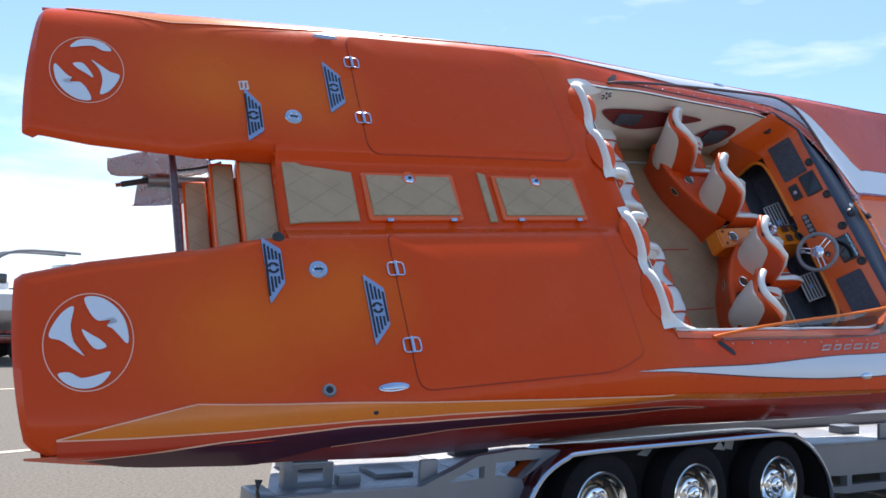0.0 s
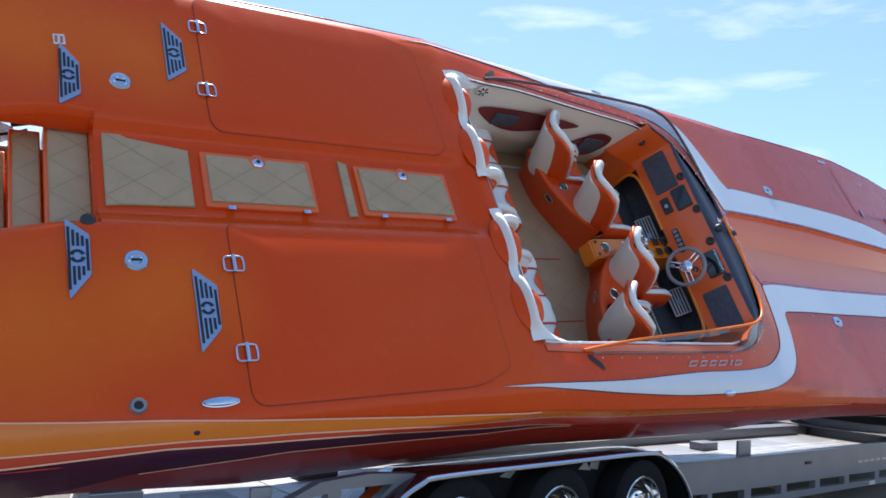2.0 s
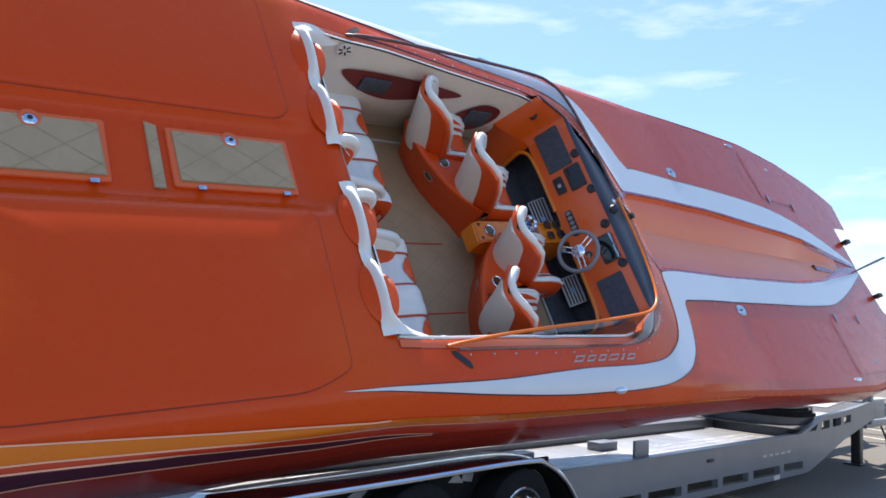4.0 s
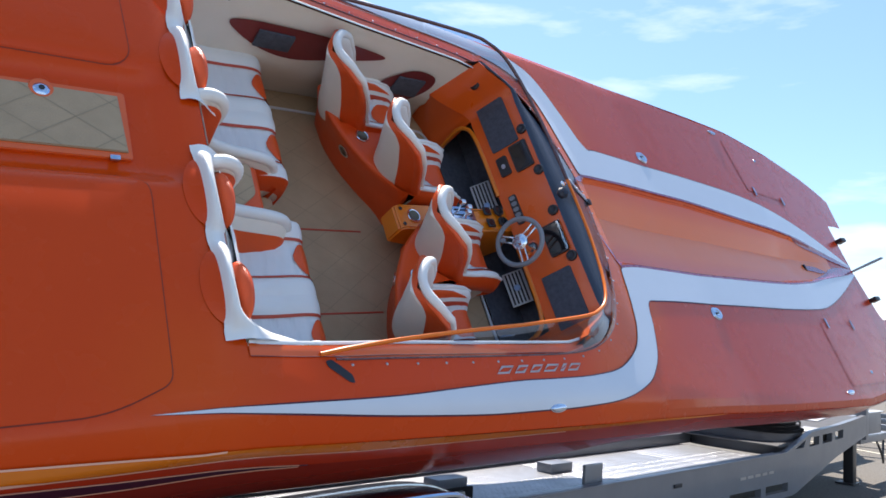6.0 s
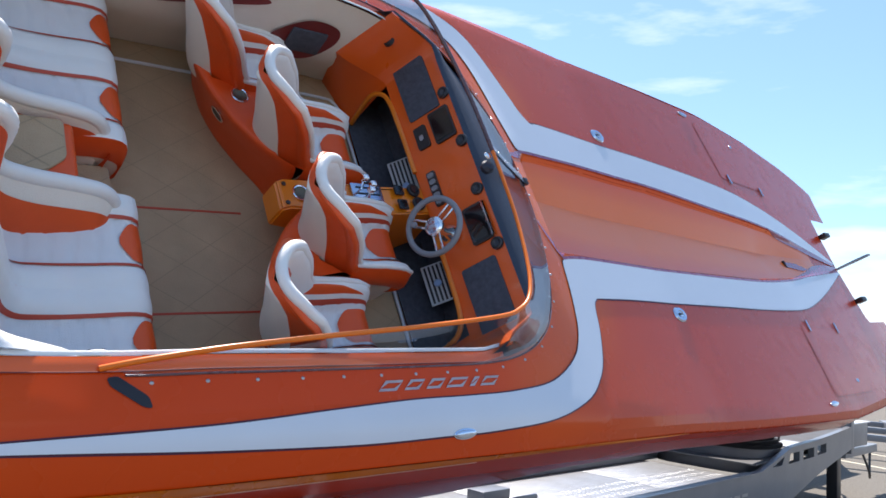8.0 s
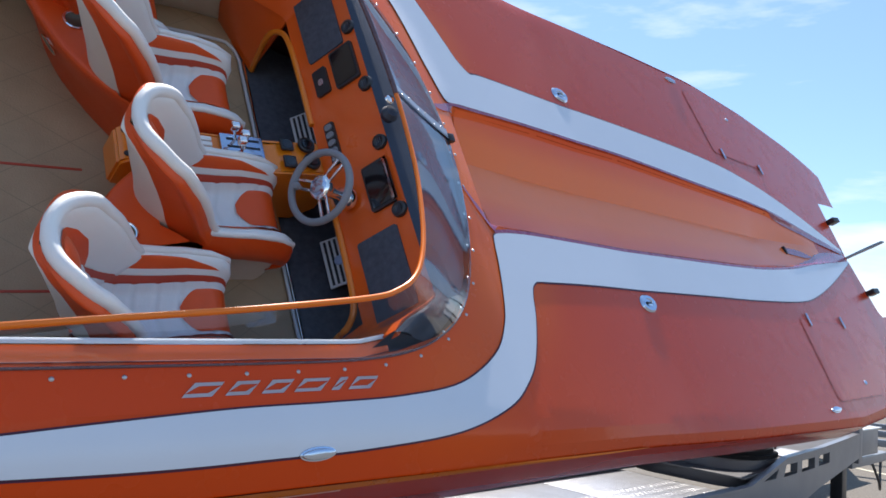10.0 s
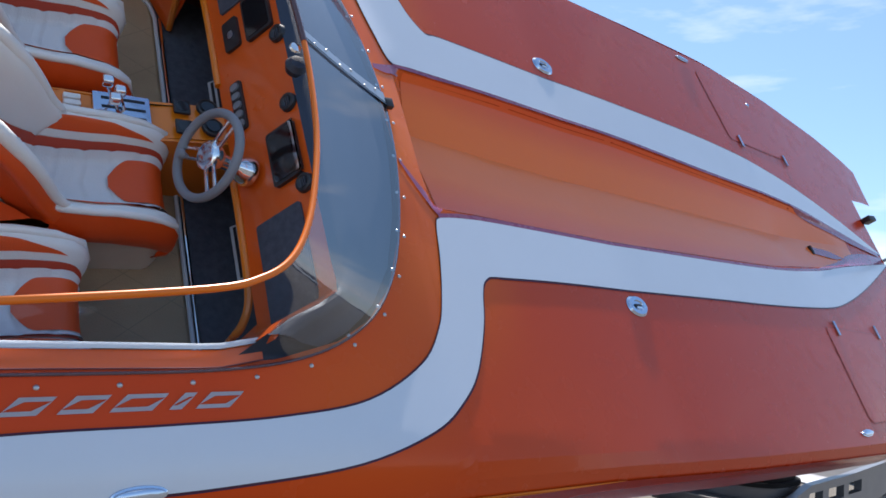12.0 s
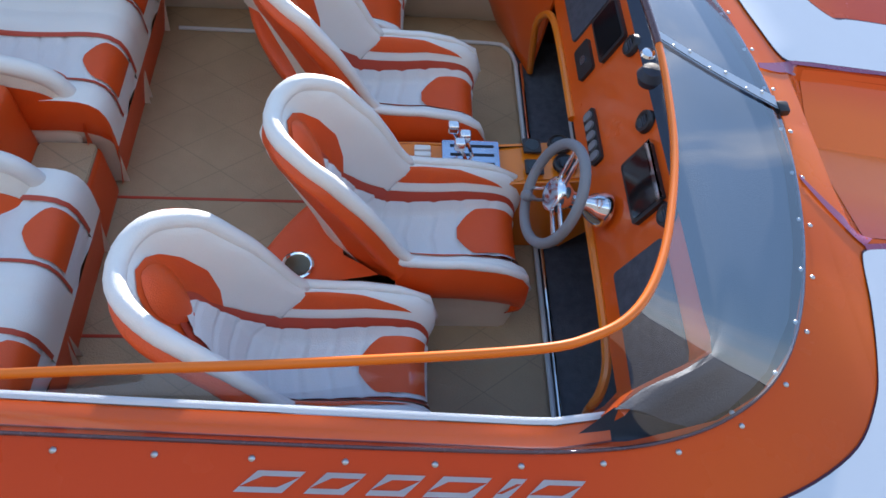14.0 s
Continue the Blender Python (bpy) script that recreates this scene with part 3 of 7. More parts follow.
        return (x, s * (p.y - 0.015 * low + (inner - p.y) * v), z0 + (z1 - z0) * deep - 0.07 * low * sstep(0.6, 2.0, x) * sstep(9.2, 8.0, x))
    grid_mesh("hull_bottom", lambda u, v, f=f_bot: f(u, v, -1.7, 0.6), 20, 11, M_NAVY, boat)
    grid_mesh("hull_bottom", lambda u, v, f=f_bot: f(u, v, 0.6, 12.4), 48, 11, M_HULLB, boat)

# walkway at the stern: closing floor under the well
grid_mesh("stern_floor", lambda u, v: (-1.16 + u * 0.55, -0.5 + v * 1.0, -0.66 + 0.1 * u), 4, 4, M_PAINT, boat)


def strip(name, lo, hi, x0, x1, n, material, lift=0.005, nv=4, label=""):
    """A painted field that lies on the deck between two curves y = lo(x) and y = hi(x)."""
    return grid_mesh(name, lambda u, v: on_deck(x0 + u * (x1 - x0), lo(x0 + u * (x1 - x0)) * (1 - v) + hi(x0 + u * (x1 - x0)) * v, lift), n, nv, material, boat, label)


def ribbon(name, left, right, material, lift=0.005, nv=5, label="", n=6):
    """A painted field between two curves given by matching points."""
    L, R = smooth_pts([(*p, 0) for p in left], n), smooth_pts([(*p, 0) for p in right], n)
    k = len(L) - 1
    def fn(u, v):
        i = round(u * k)
        p = L[i].lerp(R[i], v)
        return on_deck(p.x, p.y, lift)
    return grid_mesh(name, fn, k, nv, material, boat, label)


BAND_IN = {1: curve_tab([(5.17, 0.35), (5.4, 0.365), (6.0, 0.40), (7.0, 0.42), (8.2, 0.375), (9.5, 0.325), (10.3, 0.21), (11.44, 0.05)]),
           -1: curve_tab([(5.19, 0.505), (5.3, 0.485), (5.6, 0.47), (6.75, 0.455), (8.5, 0.42), (9.42, 0.34), (10.1, 0.23), (11.44, 0.05)])}
BAND_OUT = {1: curve_tab([(5.17, 0.36), (5.28, 0.50), (5.36, 0.60), (5.47, 0.655), (5.6, 0.675), (6.2, 0.70), (7.2, 0.725), (8.5, 0.71), (9.55, 0.60), (10.5, 0.38), (11.44, 0.07)]),
            -1: curve_tab([(5.19, 0.515), (5.28, 0.66), (5.36, 0.76), (5.42, 0.765), (5.5, 0.76), (6.06, 0.74), (7.4, 0.725), (8.3, 0.72), (9.2, 0.685), (9.75, 0.59), (10.5, 0.38), (11.44, 0.07)])}
for s in (1, -1):
    band_in, band_out = BAND_IN[s], BAND_OUT[s]
    inner = [(1.5, 1.386), (2.1, 1.39), (2.69, 1.388), (3.2, 1.365), (3.6, 1.35), (3.95, 1.35), (4.3, 1.342), (4.63, 1.30)]
    outer = [(1.5, 1.386), (2.14, 1.43), (2.67, 1.47), (3.29, 1.505), (3.73, 1.515), (4.1, 1.52), (4.56, 1.50), (4.88, 1.42)]
    if s < 0:
        inner += [(4.9, 1.17), (5.03, 1.02), (5.09, 0.88), (5.14, 0.7), (5.17, 0.55), (5.20, 0.505), (5.30, 0.487)]
        outer += [(5.05, 1.32), (5.17, 1.2), (5.28, 1.0), (5.33, 0.86), (5.36, 0.80), (5.40, 0.77), (5.43, 0.764)]
    else:
        inner += [(4.86, 1.19), (4.96, 1.02), (5.01, 0.86), (5.05, 0.70), (5.10, 0.52), (5.17, 0.36), (5.30, 0.361)]
        outer += [(5.06, 1.33), (5.17, 1.2), (5.27, 1.02), (5.36, 0.84), (5.41, 0.74), (5.49, 0.660), (5.55, 0.668)]
    x_join = 5.46 if s < 0 else 5.60
    inner.append((x_join, band_in(x_join)))
    outer.append((x_join, band_out(x_join)))
    pad_i = [(x, y - (0.008 if k else 0)) for k, (x, y) in enumerate(inner)]
    pad_o = [(x + (0.007 if x > 4.8 else 0), y + (0.007 if k else 0)) for k, (x, y) in enumerate(outer)]
    ribbon("swoosh_outline", [(x, s * y) for x, y in pad_i], [(x, s * y) for x, y in pad_o], M_NAVY, 0.003)
    ribbon("white_swoosh", [(x, s * y) for x, y in inner], [(x, s * y) for x, y in outer], M_WHITE, 0.006)
    strip("band_outline", lambda x, s=s: s * band_in(x), lambda x, s=s: s * (band_out(x) + 0.010), 5.47, 11.44, 60, M_NAVY, 0.003)
    strip("white_band", lambda x, s=s: s * band_in(x), lambda x, s=s: s * band_out(x), x_join, 11.44, 90, M_WHITE, 0.006, 12)
    strip("plum_pinstripe", lambda x, s=s: s * (band_in(x) - 0.022), lambda x, s=s: s * band_in(x), 5.2, 11.3, 50, M_PLUM, 0.006, 1)
    d = band_in(5.24) - 0.455
    ribbon("plum_pinstripe", [(5.03, s * 0.245), (5.12, s * (0.32 + d * 0.6)), (5.24, s * (0.415 + d))], [(5.03, s * 0.27), (5.10, s * (0.35 + d * 0.5)), (5.2, s * (0.45 + d))], M_PLUM, 0.005, 2)


def outline(points, r, seg=6):
    """A closed outline with rounded corners."""
    out = []
    n = len(points)
    for i in range(n):
        p, a, b = Vector(points[i]), Vector(points[i - 1]), Vector(points[(i + 1) % n])
        rr = r[i] if isinstance(r, (list, tuple)) else r
        d1, d2 = (a - p).normalized(), (b - p).normalized()
        for k in range(seg + 1):
            t = k / seg
            q = (p + d1 * rr) * (1 - t) ** 2 + p * 2 * t * (1 - t) + (p + d2 * rr) * t * t
            out.append(q)
    return out


def dense(pts, step=0.12):
    out = []
    for a, b in zip(pts, pts[1:] + pts[:1]):
        k = max(1, int((b - a).length / step))
        out += [a.lerp(b, i / k) for i in range(k)]
    return out


def field(name, pts, material, parent, lift=0.006, drop=0.0, label="", z=None, rings=5):
    """A plate with the given plan outline that follows the deck; drop: the depth of its rim."""
    bm = bmesh.new()
    c = sum(pts, Vector((0, 0))) / len(pts)
    rows = []
    h = (lambda x, y: deck_z(x, y)) if z is None else (lambda x, y: z)
    if drop:
        rows.append([bm.verts.new((p.x, p.y, h(p.x, p.y) + lift - drop)) for p in pts])
    for k in range(rings):
        f = 1 - k / rings
        rows.append([bm.verts.new(((q := c.lerp(p, f)).x, q.y, h(q.x, q.y) + lift)) for p in pts])
    for a, b in zip(rows, rows[1:]):
        for i in range(len(pts)):
            bm.faces.new((a[i], a[(i + 1) % len(pts)], b[(i + 1) % len(pts)], b[i]))
    v = bm.verts.new((c.x, c.y, h(c.x, c.y) + lift))
    for i in range(len(pts)):
        bm.faces.new((rows[-1][i], rows[-1][(i + 1) % len(pts)], v))
    return part(name, bm, material, parent, label)


def grow(pts, d):
    c = sum(pts, Vector((0, 0))) / len(pts)
    n = len(pts)
    out = []
    for i in range(n):
        t = (pts[(i + 1) % n] - pts[i - 1])
        nrm = Vector((t.y, -t.x)).normalized() if t.length > 1e-9 else Vector((0, 0))
        if nrm.dot(pts[i] - c) < 0:
            nrm = -nrm
        out.append(pts[i] + nrm * d)
    return out


# engine hatch lids
for s in (1, -1):
    corners = [(0.0, s * 0.315), (1.63, s * 0.315), (1.60, s * 1.27), (1.36, s * 1.37), (0.0, s * 1.37)]
    pts = dense(outline(corners, [0.09, 0.11, 0.05, 0.12, 0.09]))
    field("hatch_seam", grow(pts, 0.005), M_GROOVE, boat, 0.002)
    field("engine_hatch", pts, M_PAINT, boat, 0.004, 0.0, "orange engine hatch lid")

# amber field down the valley
def f_val(u, v):
    x = 5.25 + u * 5.3
    k = v * 12
    if k <= 6:
        y = -float(np.interp(k, range(7), [0.985, 0.95, 0.91, 0.6, 0.3, 0.1, 0.0])) * valley_star(x)
        y += valley_bed(x) * k / 6
    else:
        y = valley_bed(x) + (valley_port(x) - valley_bed(x)) * float(np.interp(k - 6, range(7), [0, 0.2, 0.5, 0.8, 0.91, 0.95, 0.985]))
    return on_deck(x, y, 0.004)


grid_mesh("valley_field", f_val, 60, 12, M_VALLEY, boat, "amber airbrushed valley", angle=14)

# ---- stern walkway between the sponsons ----
def plan_plate(name, pts, z, thick, material, parent, label="", bevel=0.004):
    """A flat plate with a plan outline, top at z."""
    bm = bmesh.new()
    f = bm.faces.new([bm.verts.new((p[0], p[1], z)) for p in pts])
    r = bmesh.ops.extrude_face_region(bm, geom=[f])
    bmesh.ops.translate(bm, verts=[v for v in r["geom"] if isinstance(v, bmesh.types.BMVert)], vec=(0, 0, -thick))
    if bevel:
        bmesh.ops.bevel(bm, geom=[e for e in bm.edges if all(abs(v.co.z - z) < 1e-6 for v in e.verts)], offset=bevel, segments=2, affect="EDGES")
    return part(name, bm, material, parent, label, True, None, 30)


def stitched(name, pts, z, parent, pitch=0.17, label=""):
    """Tan cushioned mat with crossing stitch lines pressed into it."""
    mat_ob = plan_plate(name, pts, z, 0.012, M_TAN, parent, label or "tan padded mat with diamond stitching")
    xs, ys = [p[0] for p in pts], [p[1] for p in pts]
    P = [Vector(p) for p in pts]
    area = sum(P[i].x * P[(i + 1) % len(P)].y - P[(i + 1) % len(P)].x * P[i].y for i in range(len(P)))
    if area < 0:
        P = P[::-1]
    bm = bmesh.new()
    for d in (Vector((0.82, 0.57)), Vector((0.82, -0.57))):
        n = Vector((-d.y, d.x))
        c0 = Vector((min(xs), min(ys)))
        for k in range(-30, 30):
            o = c0 + n * (k * pitch + 0.05)
            t0, t1 = -9.0, 9.0
            for i in range(len(P)):
                a, b = P[i], P[(i + 1) % len(P)]
                e = b - a
                nn = Vector((-e.y, e.x))
                den, num = nn.dot(d), nn.dot(a - o)
                if abs(den) < 1e-9:
                    if num > 0:
                        t0, t1 = 1, 0
                elif den > 0:
                    t0 = max(t0, num / den)
                else:
                    t1 = min(t1, num / den)
            if t1 - t0 > 0.03:
                a, b = o + d * (t0 + 0.008), o + d * (t1 - 0.008)
                w = n * (0.0017 if pitch > 0.18 else 0.0028)
                bm.faces.new([bm.verts.new((q.x, q.y, z + 0.0012)) for q in (a - w, b - w, b + w, a + w)])
    if len(bm.faces):
        tagged(part("stitching", bm, M_TANLINE, mat_ob, "", False), kind="stuff")
    else:
        bm.free()
    return mat_ob


WELL = -0.085
# the fixed aft pad and the two locker lids
stitched("walkway_pad", [(-0.58, -0.21), (-0.50, -0.20), (-0.13, -0.19), (-0.13, 0.19), (-0.45, 0.24), (-0.58, 0.31)], WELL + 0.014, boat)
for x0, x1 in ((-0.07, 0.60), (0.90, 1.60)):
    lid = plan_plate("locker_lid", [tuple(p) for p in outline([(x0, -0.19), (x1, -0.19), (x1, 0.19), (x0, 0.19)], 0.02, 3)], WELL + 0.018, 0.02, M_ORANGE_P, boat, "orange locker lid with a tan pad")
    stitched("lid_pad", [(x0 + 0.035, -0.155), (x1 - 0.02, -0.155), (x1 - 0.035, 0.16), (x0 + 0.03, 0.165)], WELL + 0.028, lid)
    xc = (x0 + x1) / 2 + 0.0
    part("lock", lathe_bm([(0.0, 0.012), (0.016, 0.012), (0.026, 0.008), (0.034, 0.002), (0.034, 0.0)], 24, Matrix.Translation((xc, 0.135, WELL + 0.03))), M_STEEL, lid, "round chrome lock")
    part("lock_core", lathe_bm([(0.0, 0.004), (0.013, 0.004), (0.013, 0.0)], 16, Matrix.Translation((xc, 0.135, WELL + 0.0405))), M_BLACK, lid)
    part("lock_tab", lathe_bm([(0.0, 0.004), (0.046, 0.004), (0.050, 0.0)], 24, Matrix.Translation((xc, 0.145, WELL + 0.0275))), M_ORANGE_P, lid, "orange tab round the lock")
    for xh in (x0 + 0.14, x1 - 0.08):
        part("lid_hinge", box_bm(xh - 0.022, xh + 0.022, -0.202, -0.178, WELL + 0.012, WELL + 0.03, 0.004), M_STEEL, lid, "small steel hinge")
stitched("step_pad", [(0.80, -0.2), (0.86, -0.2), (0.86, 0.2), (0.80, 0.22)], WELL + 0.014, boat)

# steps down to the swim platform, each with a tan pad in an orange frame
for k, (x0, x1, z, w) in enumerate(((-0.845, -0.625, -0.18, 0.36), (-1.0, -0.85, -0.28, 0.39), (-1.155, -1.005, -0.46, 0.37))):
    st = part("stern_step", box_bm(x0, x1, -w, w, z - 0.16, z, 0.012, 3), M_ORANGE_P, boat, "moulded orange stern step")
    stitched("step_mat", [tuple(p) for p in outline([(x0 + 0.016, -w + 0.02), (x1 - 0.008, -w + 0.02), (x1 - 0.008, w - 0.02), (x0 + 0.016, w - 0.02)], 0.03, 4)], z + 0.008, st)
for s in (1, -1):
    part("well_corner", box_bm(-0.63, -0.59, min(s * 0.29, s * 0.43), max(s * 0.29, s * 0.43), -0.5, -0.045, 0.004), M_PAINT, boat)
part("stern_bulkhead", box_bm(-0.63, -0.60, -0.40, 0.40, -0.5, WELL - 0.004, 0.004), M_PAINT, boat)

# boarding rail across the stern, and the drive behind it
part("stern_rail", tube_bm(smooth_pts([(-1.235, 0.44, -0.17), (-1.23, 0.2, -0.15), (-1.225, -0.2, -0.15), (-1.22, -0.43, -0.17)], 6), 0.024, 14), M_RAILDARK, boat, "polished tube across the stern gap")
drive = empty("stern_drive", BOAT @ Matrix.Translation((0, 0, 0)), "grey stern drive with broad propeller blades behind the transom", "boat drive")


def blade(pts, z, tilt, mt, lbl):
    bm = bmesh.new()
    q = smooth_pts([(x, y, 0) for x, y in pts], 3, True)
    c = sum(q, Vector()) / len(q)
    rim = [bm.verts.new((p.x, p.y, z + tilt * (p.x - c.x) + 0.03 * ((p.y - c.y) / 0.1) ** 2 * 0.3)) for p in q]
    mid = bm.verts.new((c.x, c.y, z - 0.02))
    for i in range(len(rim)):
        bm.faces.new((rim[i], rim[(i + 1) % len(rim)], mid))
    bmesh.ops.solidify(bm, geom=bm.faces[:], thickness=0.012)
    return part("blade", bm, mt, drive, lbl)


blade([(-1.60, 0.54), (-1.58, 0.545), (-1.39, 0.59), (-1.22, 0.59), (-0.97, 0.51), (-1.04, 0.385), (-1.4, 0.39), (-1.58, 0.41)], -0.45, 0.08, M_PROP, "broad steel propeller blade")
blade([(-1.38, 0.42), (-1.03, 0.41), (-0.8, 0.36), (-1.0, 0.27), (-1.23, 0.20), (-1.46, 0.17), (-1.45, 0.19)], -0.50, -0.10, M_PROP, "broad steel propeller blade")
part("housing", tube_bm(smooth_pts([(-0.80, 0.42, -0.55), (-1.0, 0.41, -0.52), (-1.2, 0.39, -0.49), (-1.36, 0.385, -0.48)], 5), 0.045, 16), M_DRIVE, drive, "grey drive housing")
part("shaft", tube_bm([(-1.36, 0.385, -0.48), (-1.45, 0.365, -0.48), (-1.52, 0.35, -0.48)], 0.02, 12), M_BLACK, drive, "dark shaft")
part("nut", tube_bm([(-1.51, 0.352, -0.48), (-1.555, 0.343, -0.48)], 0.014, 8), M_STEEL, drive)
part("hose", tube_bm(smooth_pts([(-0.90, 0.50, -0.42), (-1.0, 0.46, -0.42), (-1.2, 0.43, -0.43)], 5), 0.009, 8), M_BLACK, drive, "black hose")
part("ram", tube_bm([(-0.86, 0.55, -0.40), (-0.98, 0.53, -0.42)], 0.018, 10), M_BLACK, drive, "black trim ram")

# ---- deck fittings ----
def vent(pts, s):
    """Louvred air vent: a bright trapezoid frame with dark slots and a ring badge."""
    P = [Vector((x, s * y)) for x, y in pts]
    if s < 0:
        P = P[::-1]
    v = field("vent", dense(outline(P, 0.012, 3), 0.05), M_DECAL, boat, 0.012, 0.012, "blue-grey metal louvred vent", None, 2)
    x0, x1 = min(p.x for p in P), max(p.x for p in P)
    ys0 = [abs(p.y) for p in P if abs(p.x - x0) < 0.02]
    ys1 = [abs(p.y) for p in P if abs(p.x - x1) < 0.02]
    mid = (min(ys0) + max(ys0) + min(ys1) + max(ys1)) / 4
    for k in range(5):
        u = (k + 0.6) / 5.2
        x = x0 + u * (x1 - x0)
        lo = min(ys0) + u * (min(ys1) - min(ys0)) + 0.035
        hi = max(ys0) + u * (max(ys1) - max(ys0)) - 0.035
        for a, b in (((lo, mid - 0.055), (mid + 0.055, hi)) if 0 < k < 4 else ((lo, hi),)):
            if b - a < 0.02:
                continue
            z0 = deck_z(x, s * mid) + 0.0135
            ya, yb = sorted((s * a, s * b))
            part("slot", box_bm(x - 0.0065, x + 0.0065, ya, yb, z0 - 0.006, z0, 0.0), M_SLOT, v, "", False)
    xm = (x0 + x1) / 2 - 0.004
    ring = bmesh.new()
    for a0, a1 in ((0.35, 2.9), (3.5, 6.05)):
        rows = [[ring.verts.new((xm + r * math.cos(a0 + (a1 - a0) * i / 10), s * mid + r * math.sin(a0 + (a1 - a0) * i / 10), deck_z(xm, s * mid) + 0.0145)) for r in (0.016 + 0.006 * math.sin(math.pi * i / 10), 0.036)] for i in range(11)]
        for p, q in zip(rows, rows[1:]):
            ring.faces.new((p[0], p[1], q[1], q[0]))
    part("badge", ring, M_SLOT, v, "", False)
    return v


for s in (1, -1):
    vent([(-0.785, 0.355), (-0.68, 0.44), (-0.68, 0.66), (-0.775, 0.79)], s)
    vent([(-0.215, 0.62), (-0.10, 0.72), (-0.105, 0.96), (-0.215, 1.085)], s)
    # fuel cap
    cap = part("filler_cap", lathe_bm([(0.0, 0.010), (0.022, 0.010), (0.026, 0.014), (0.034, 0.014), (0.038, 0.009), (0.053, 0.008), (0.058, 0.0)], 32, Matrix.Translation((-0.475, s * 0.575, 0.002))), M_STEEL, boat, "round polished filler cap")
    part("slot", box_bm(-0.498, -0.452, s * 0.575 - 0.006, s * 0.575 + 0.006, 0.012, 0.0165, 0.002), M_SLOT, cap)
    # hatch hinges
    for y in (0.59, 1.095):
        hg = part("hatch_hinge", box_bm(-0.006, 0.014, s * y - 0.052, s * y + 0.052, 0.006, 0.026, 0.006), M_STEEL, boat, "polished steel hatch hinge")
        for d in (-1, 1):
            part("hinge_leaf", tube_bm(smooth_pts([(0.004, s * y - 0.042, 0.014), (0.004 + d * 0.045, s * y - 0.04, 0.012), (0.004 + d * 0.052, s * y, 0.012), (0.004 + d * 0.045, s * y + 0.04, 0.012), (0.004, s * y + 0.042, 0.014)], 4), 0.0052, 8, False, None, 0.6), M_STEEL, hg)
    # pop-up cleats
    for x, y, L in ((-0.155, 1.335, 0.085), (3.87, 1.515, 0.07), (8.72, 1.655, 0.09)):
        z = deck_z(x, y)
        n = Vector((0, s * (deck_z(x, y - 0.02) - deck_z(x, y + 0.02)) / 0.04, 1)).normalized()
        m = Matrix.Translation((x, s * y, z + 0.004)) @ n.to_track_quat("Z", "X").to_matrix().to_4x4()
        pts = [(math.cos(a) * 1.0, math.sin(a)) for a in np.linspace(0, 2 * math.pi, 33)[:-1]]
        bm = bmesh.new()
        rws = [[bm.verts.new((p[0] * L * g, p[1] * 0.019 * f, h * 0.8)) for p in pts] for g, f, h in ((1.08, 1.35, 0.0), (1.06, 1.3, 0.006), (0.98, 1.0, 0.008), (0.93, 0.85, 0.016), (0.6, 0.5, 0.020))]
        for a, b in zip(rws, rws[1:]):
            for i in range(len(pts)):
                bm.faces.new((a[i], a[(i + 1) % len(pts)], b[(i + 1) % len(pts)], b[i]))
        bm.faces.new(rws[-1])
        ang = math.atan2((sheer(x + 0.1) - sheer(x - 0.1)), 0.2)
        part("pop_up_cleat", bm, M_STEEL, boat, "oval chrome pop-up cleat", m=Matrix.Translation((x, s * y, z + 0.004)) @ pose(0, 0, 0, 0, -math.degrees(ang), 0) @ pose(0, 0, 0, math.degrees(math.atan2(n.y, 1)) * -1, 0, 0))
    # lifting rings on the foredeck
    x, y = 6.52, 0.825
    ang = -math.degrees(math.atan2(sheer(x + 0.1) - sheer(x - 0.1), 0.2))
    mr = Matrix.Translation((x, s * y, sheer(x) + 0.003)) @ pose(0, 0, 0, 0, ang, 0)
    lr = part("lifting_ring", lathe_bm([(0.0, 0.004), (0.028, 0.004), (0.032, 0.010), (0.052, 0.011), (0.062, 0.0)], 28, Matrix.Diagonal((1.5, 1, 1, 1))), M_STEEL, boat, "recessed oval steel lifting ring", m=mr)
    part("ring_slot", box_bm(-0.03, 0.03, -0.008, 0.008, 0.004, 0.012, 0.003), M_SLOT, lr)
    part("ring_bar", box_bm(-0.022, 0.022, -0.02, -0.008, 0.006, 0.014, 0.003), M_CHROME, lr)
    # bow hatches
    cs = [(8.92, s * 0.86), (10.04, s * 0.888), (10.16, s * 1.53), (10.05, s * 1.585), (8.93, s * 1.597), (8.885, s * 1.56)]
    pts = dense(outline(cs, [0.05, 0.06, 0.04, 0.03, 0.03, 0.03]))
    field("bow_hatch_seam", grow(pts, 0.0045), M_GROOVE, boat, 0.0028, 0, "", None, 9)
    bh = field("bow_hatch", pts, M_PAINT, boat, 0.0042, 0.0, "red bow locker hatch", None, 9)
    for x in (9.09, 9.97):
        part("hatch_hinge", box_bm(x - 0.012, x + 0.012, s * 0.87 - 0.06, s * 0.87 + 0.06, sheer(x) + 0.004, sheer(x) + 0.022, 0.005), M_STEEL, bh, "narrow steel hinge")
    part("hatch_latch", lathe_bm([(0.0, 0.01), (0.018, 0.008), (0.022, 0.0)], 18, Matrix.Translation((9.75, s * 1.46, deck_z(9.75, 1.46) + 0.007))), M_STEEL, bh)
    # bow bumpers
    part("bow_chock", box_bm(11.46, 11.60, s * 0.46 - 0.03, s * 0.46 + 0.03, sheer(11.5) + 0.0, sheer(11.5) + 0.10, 0.012), M_BLACK, boat, "black bow chock")
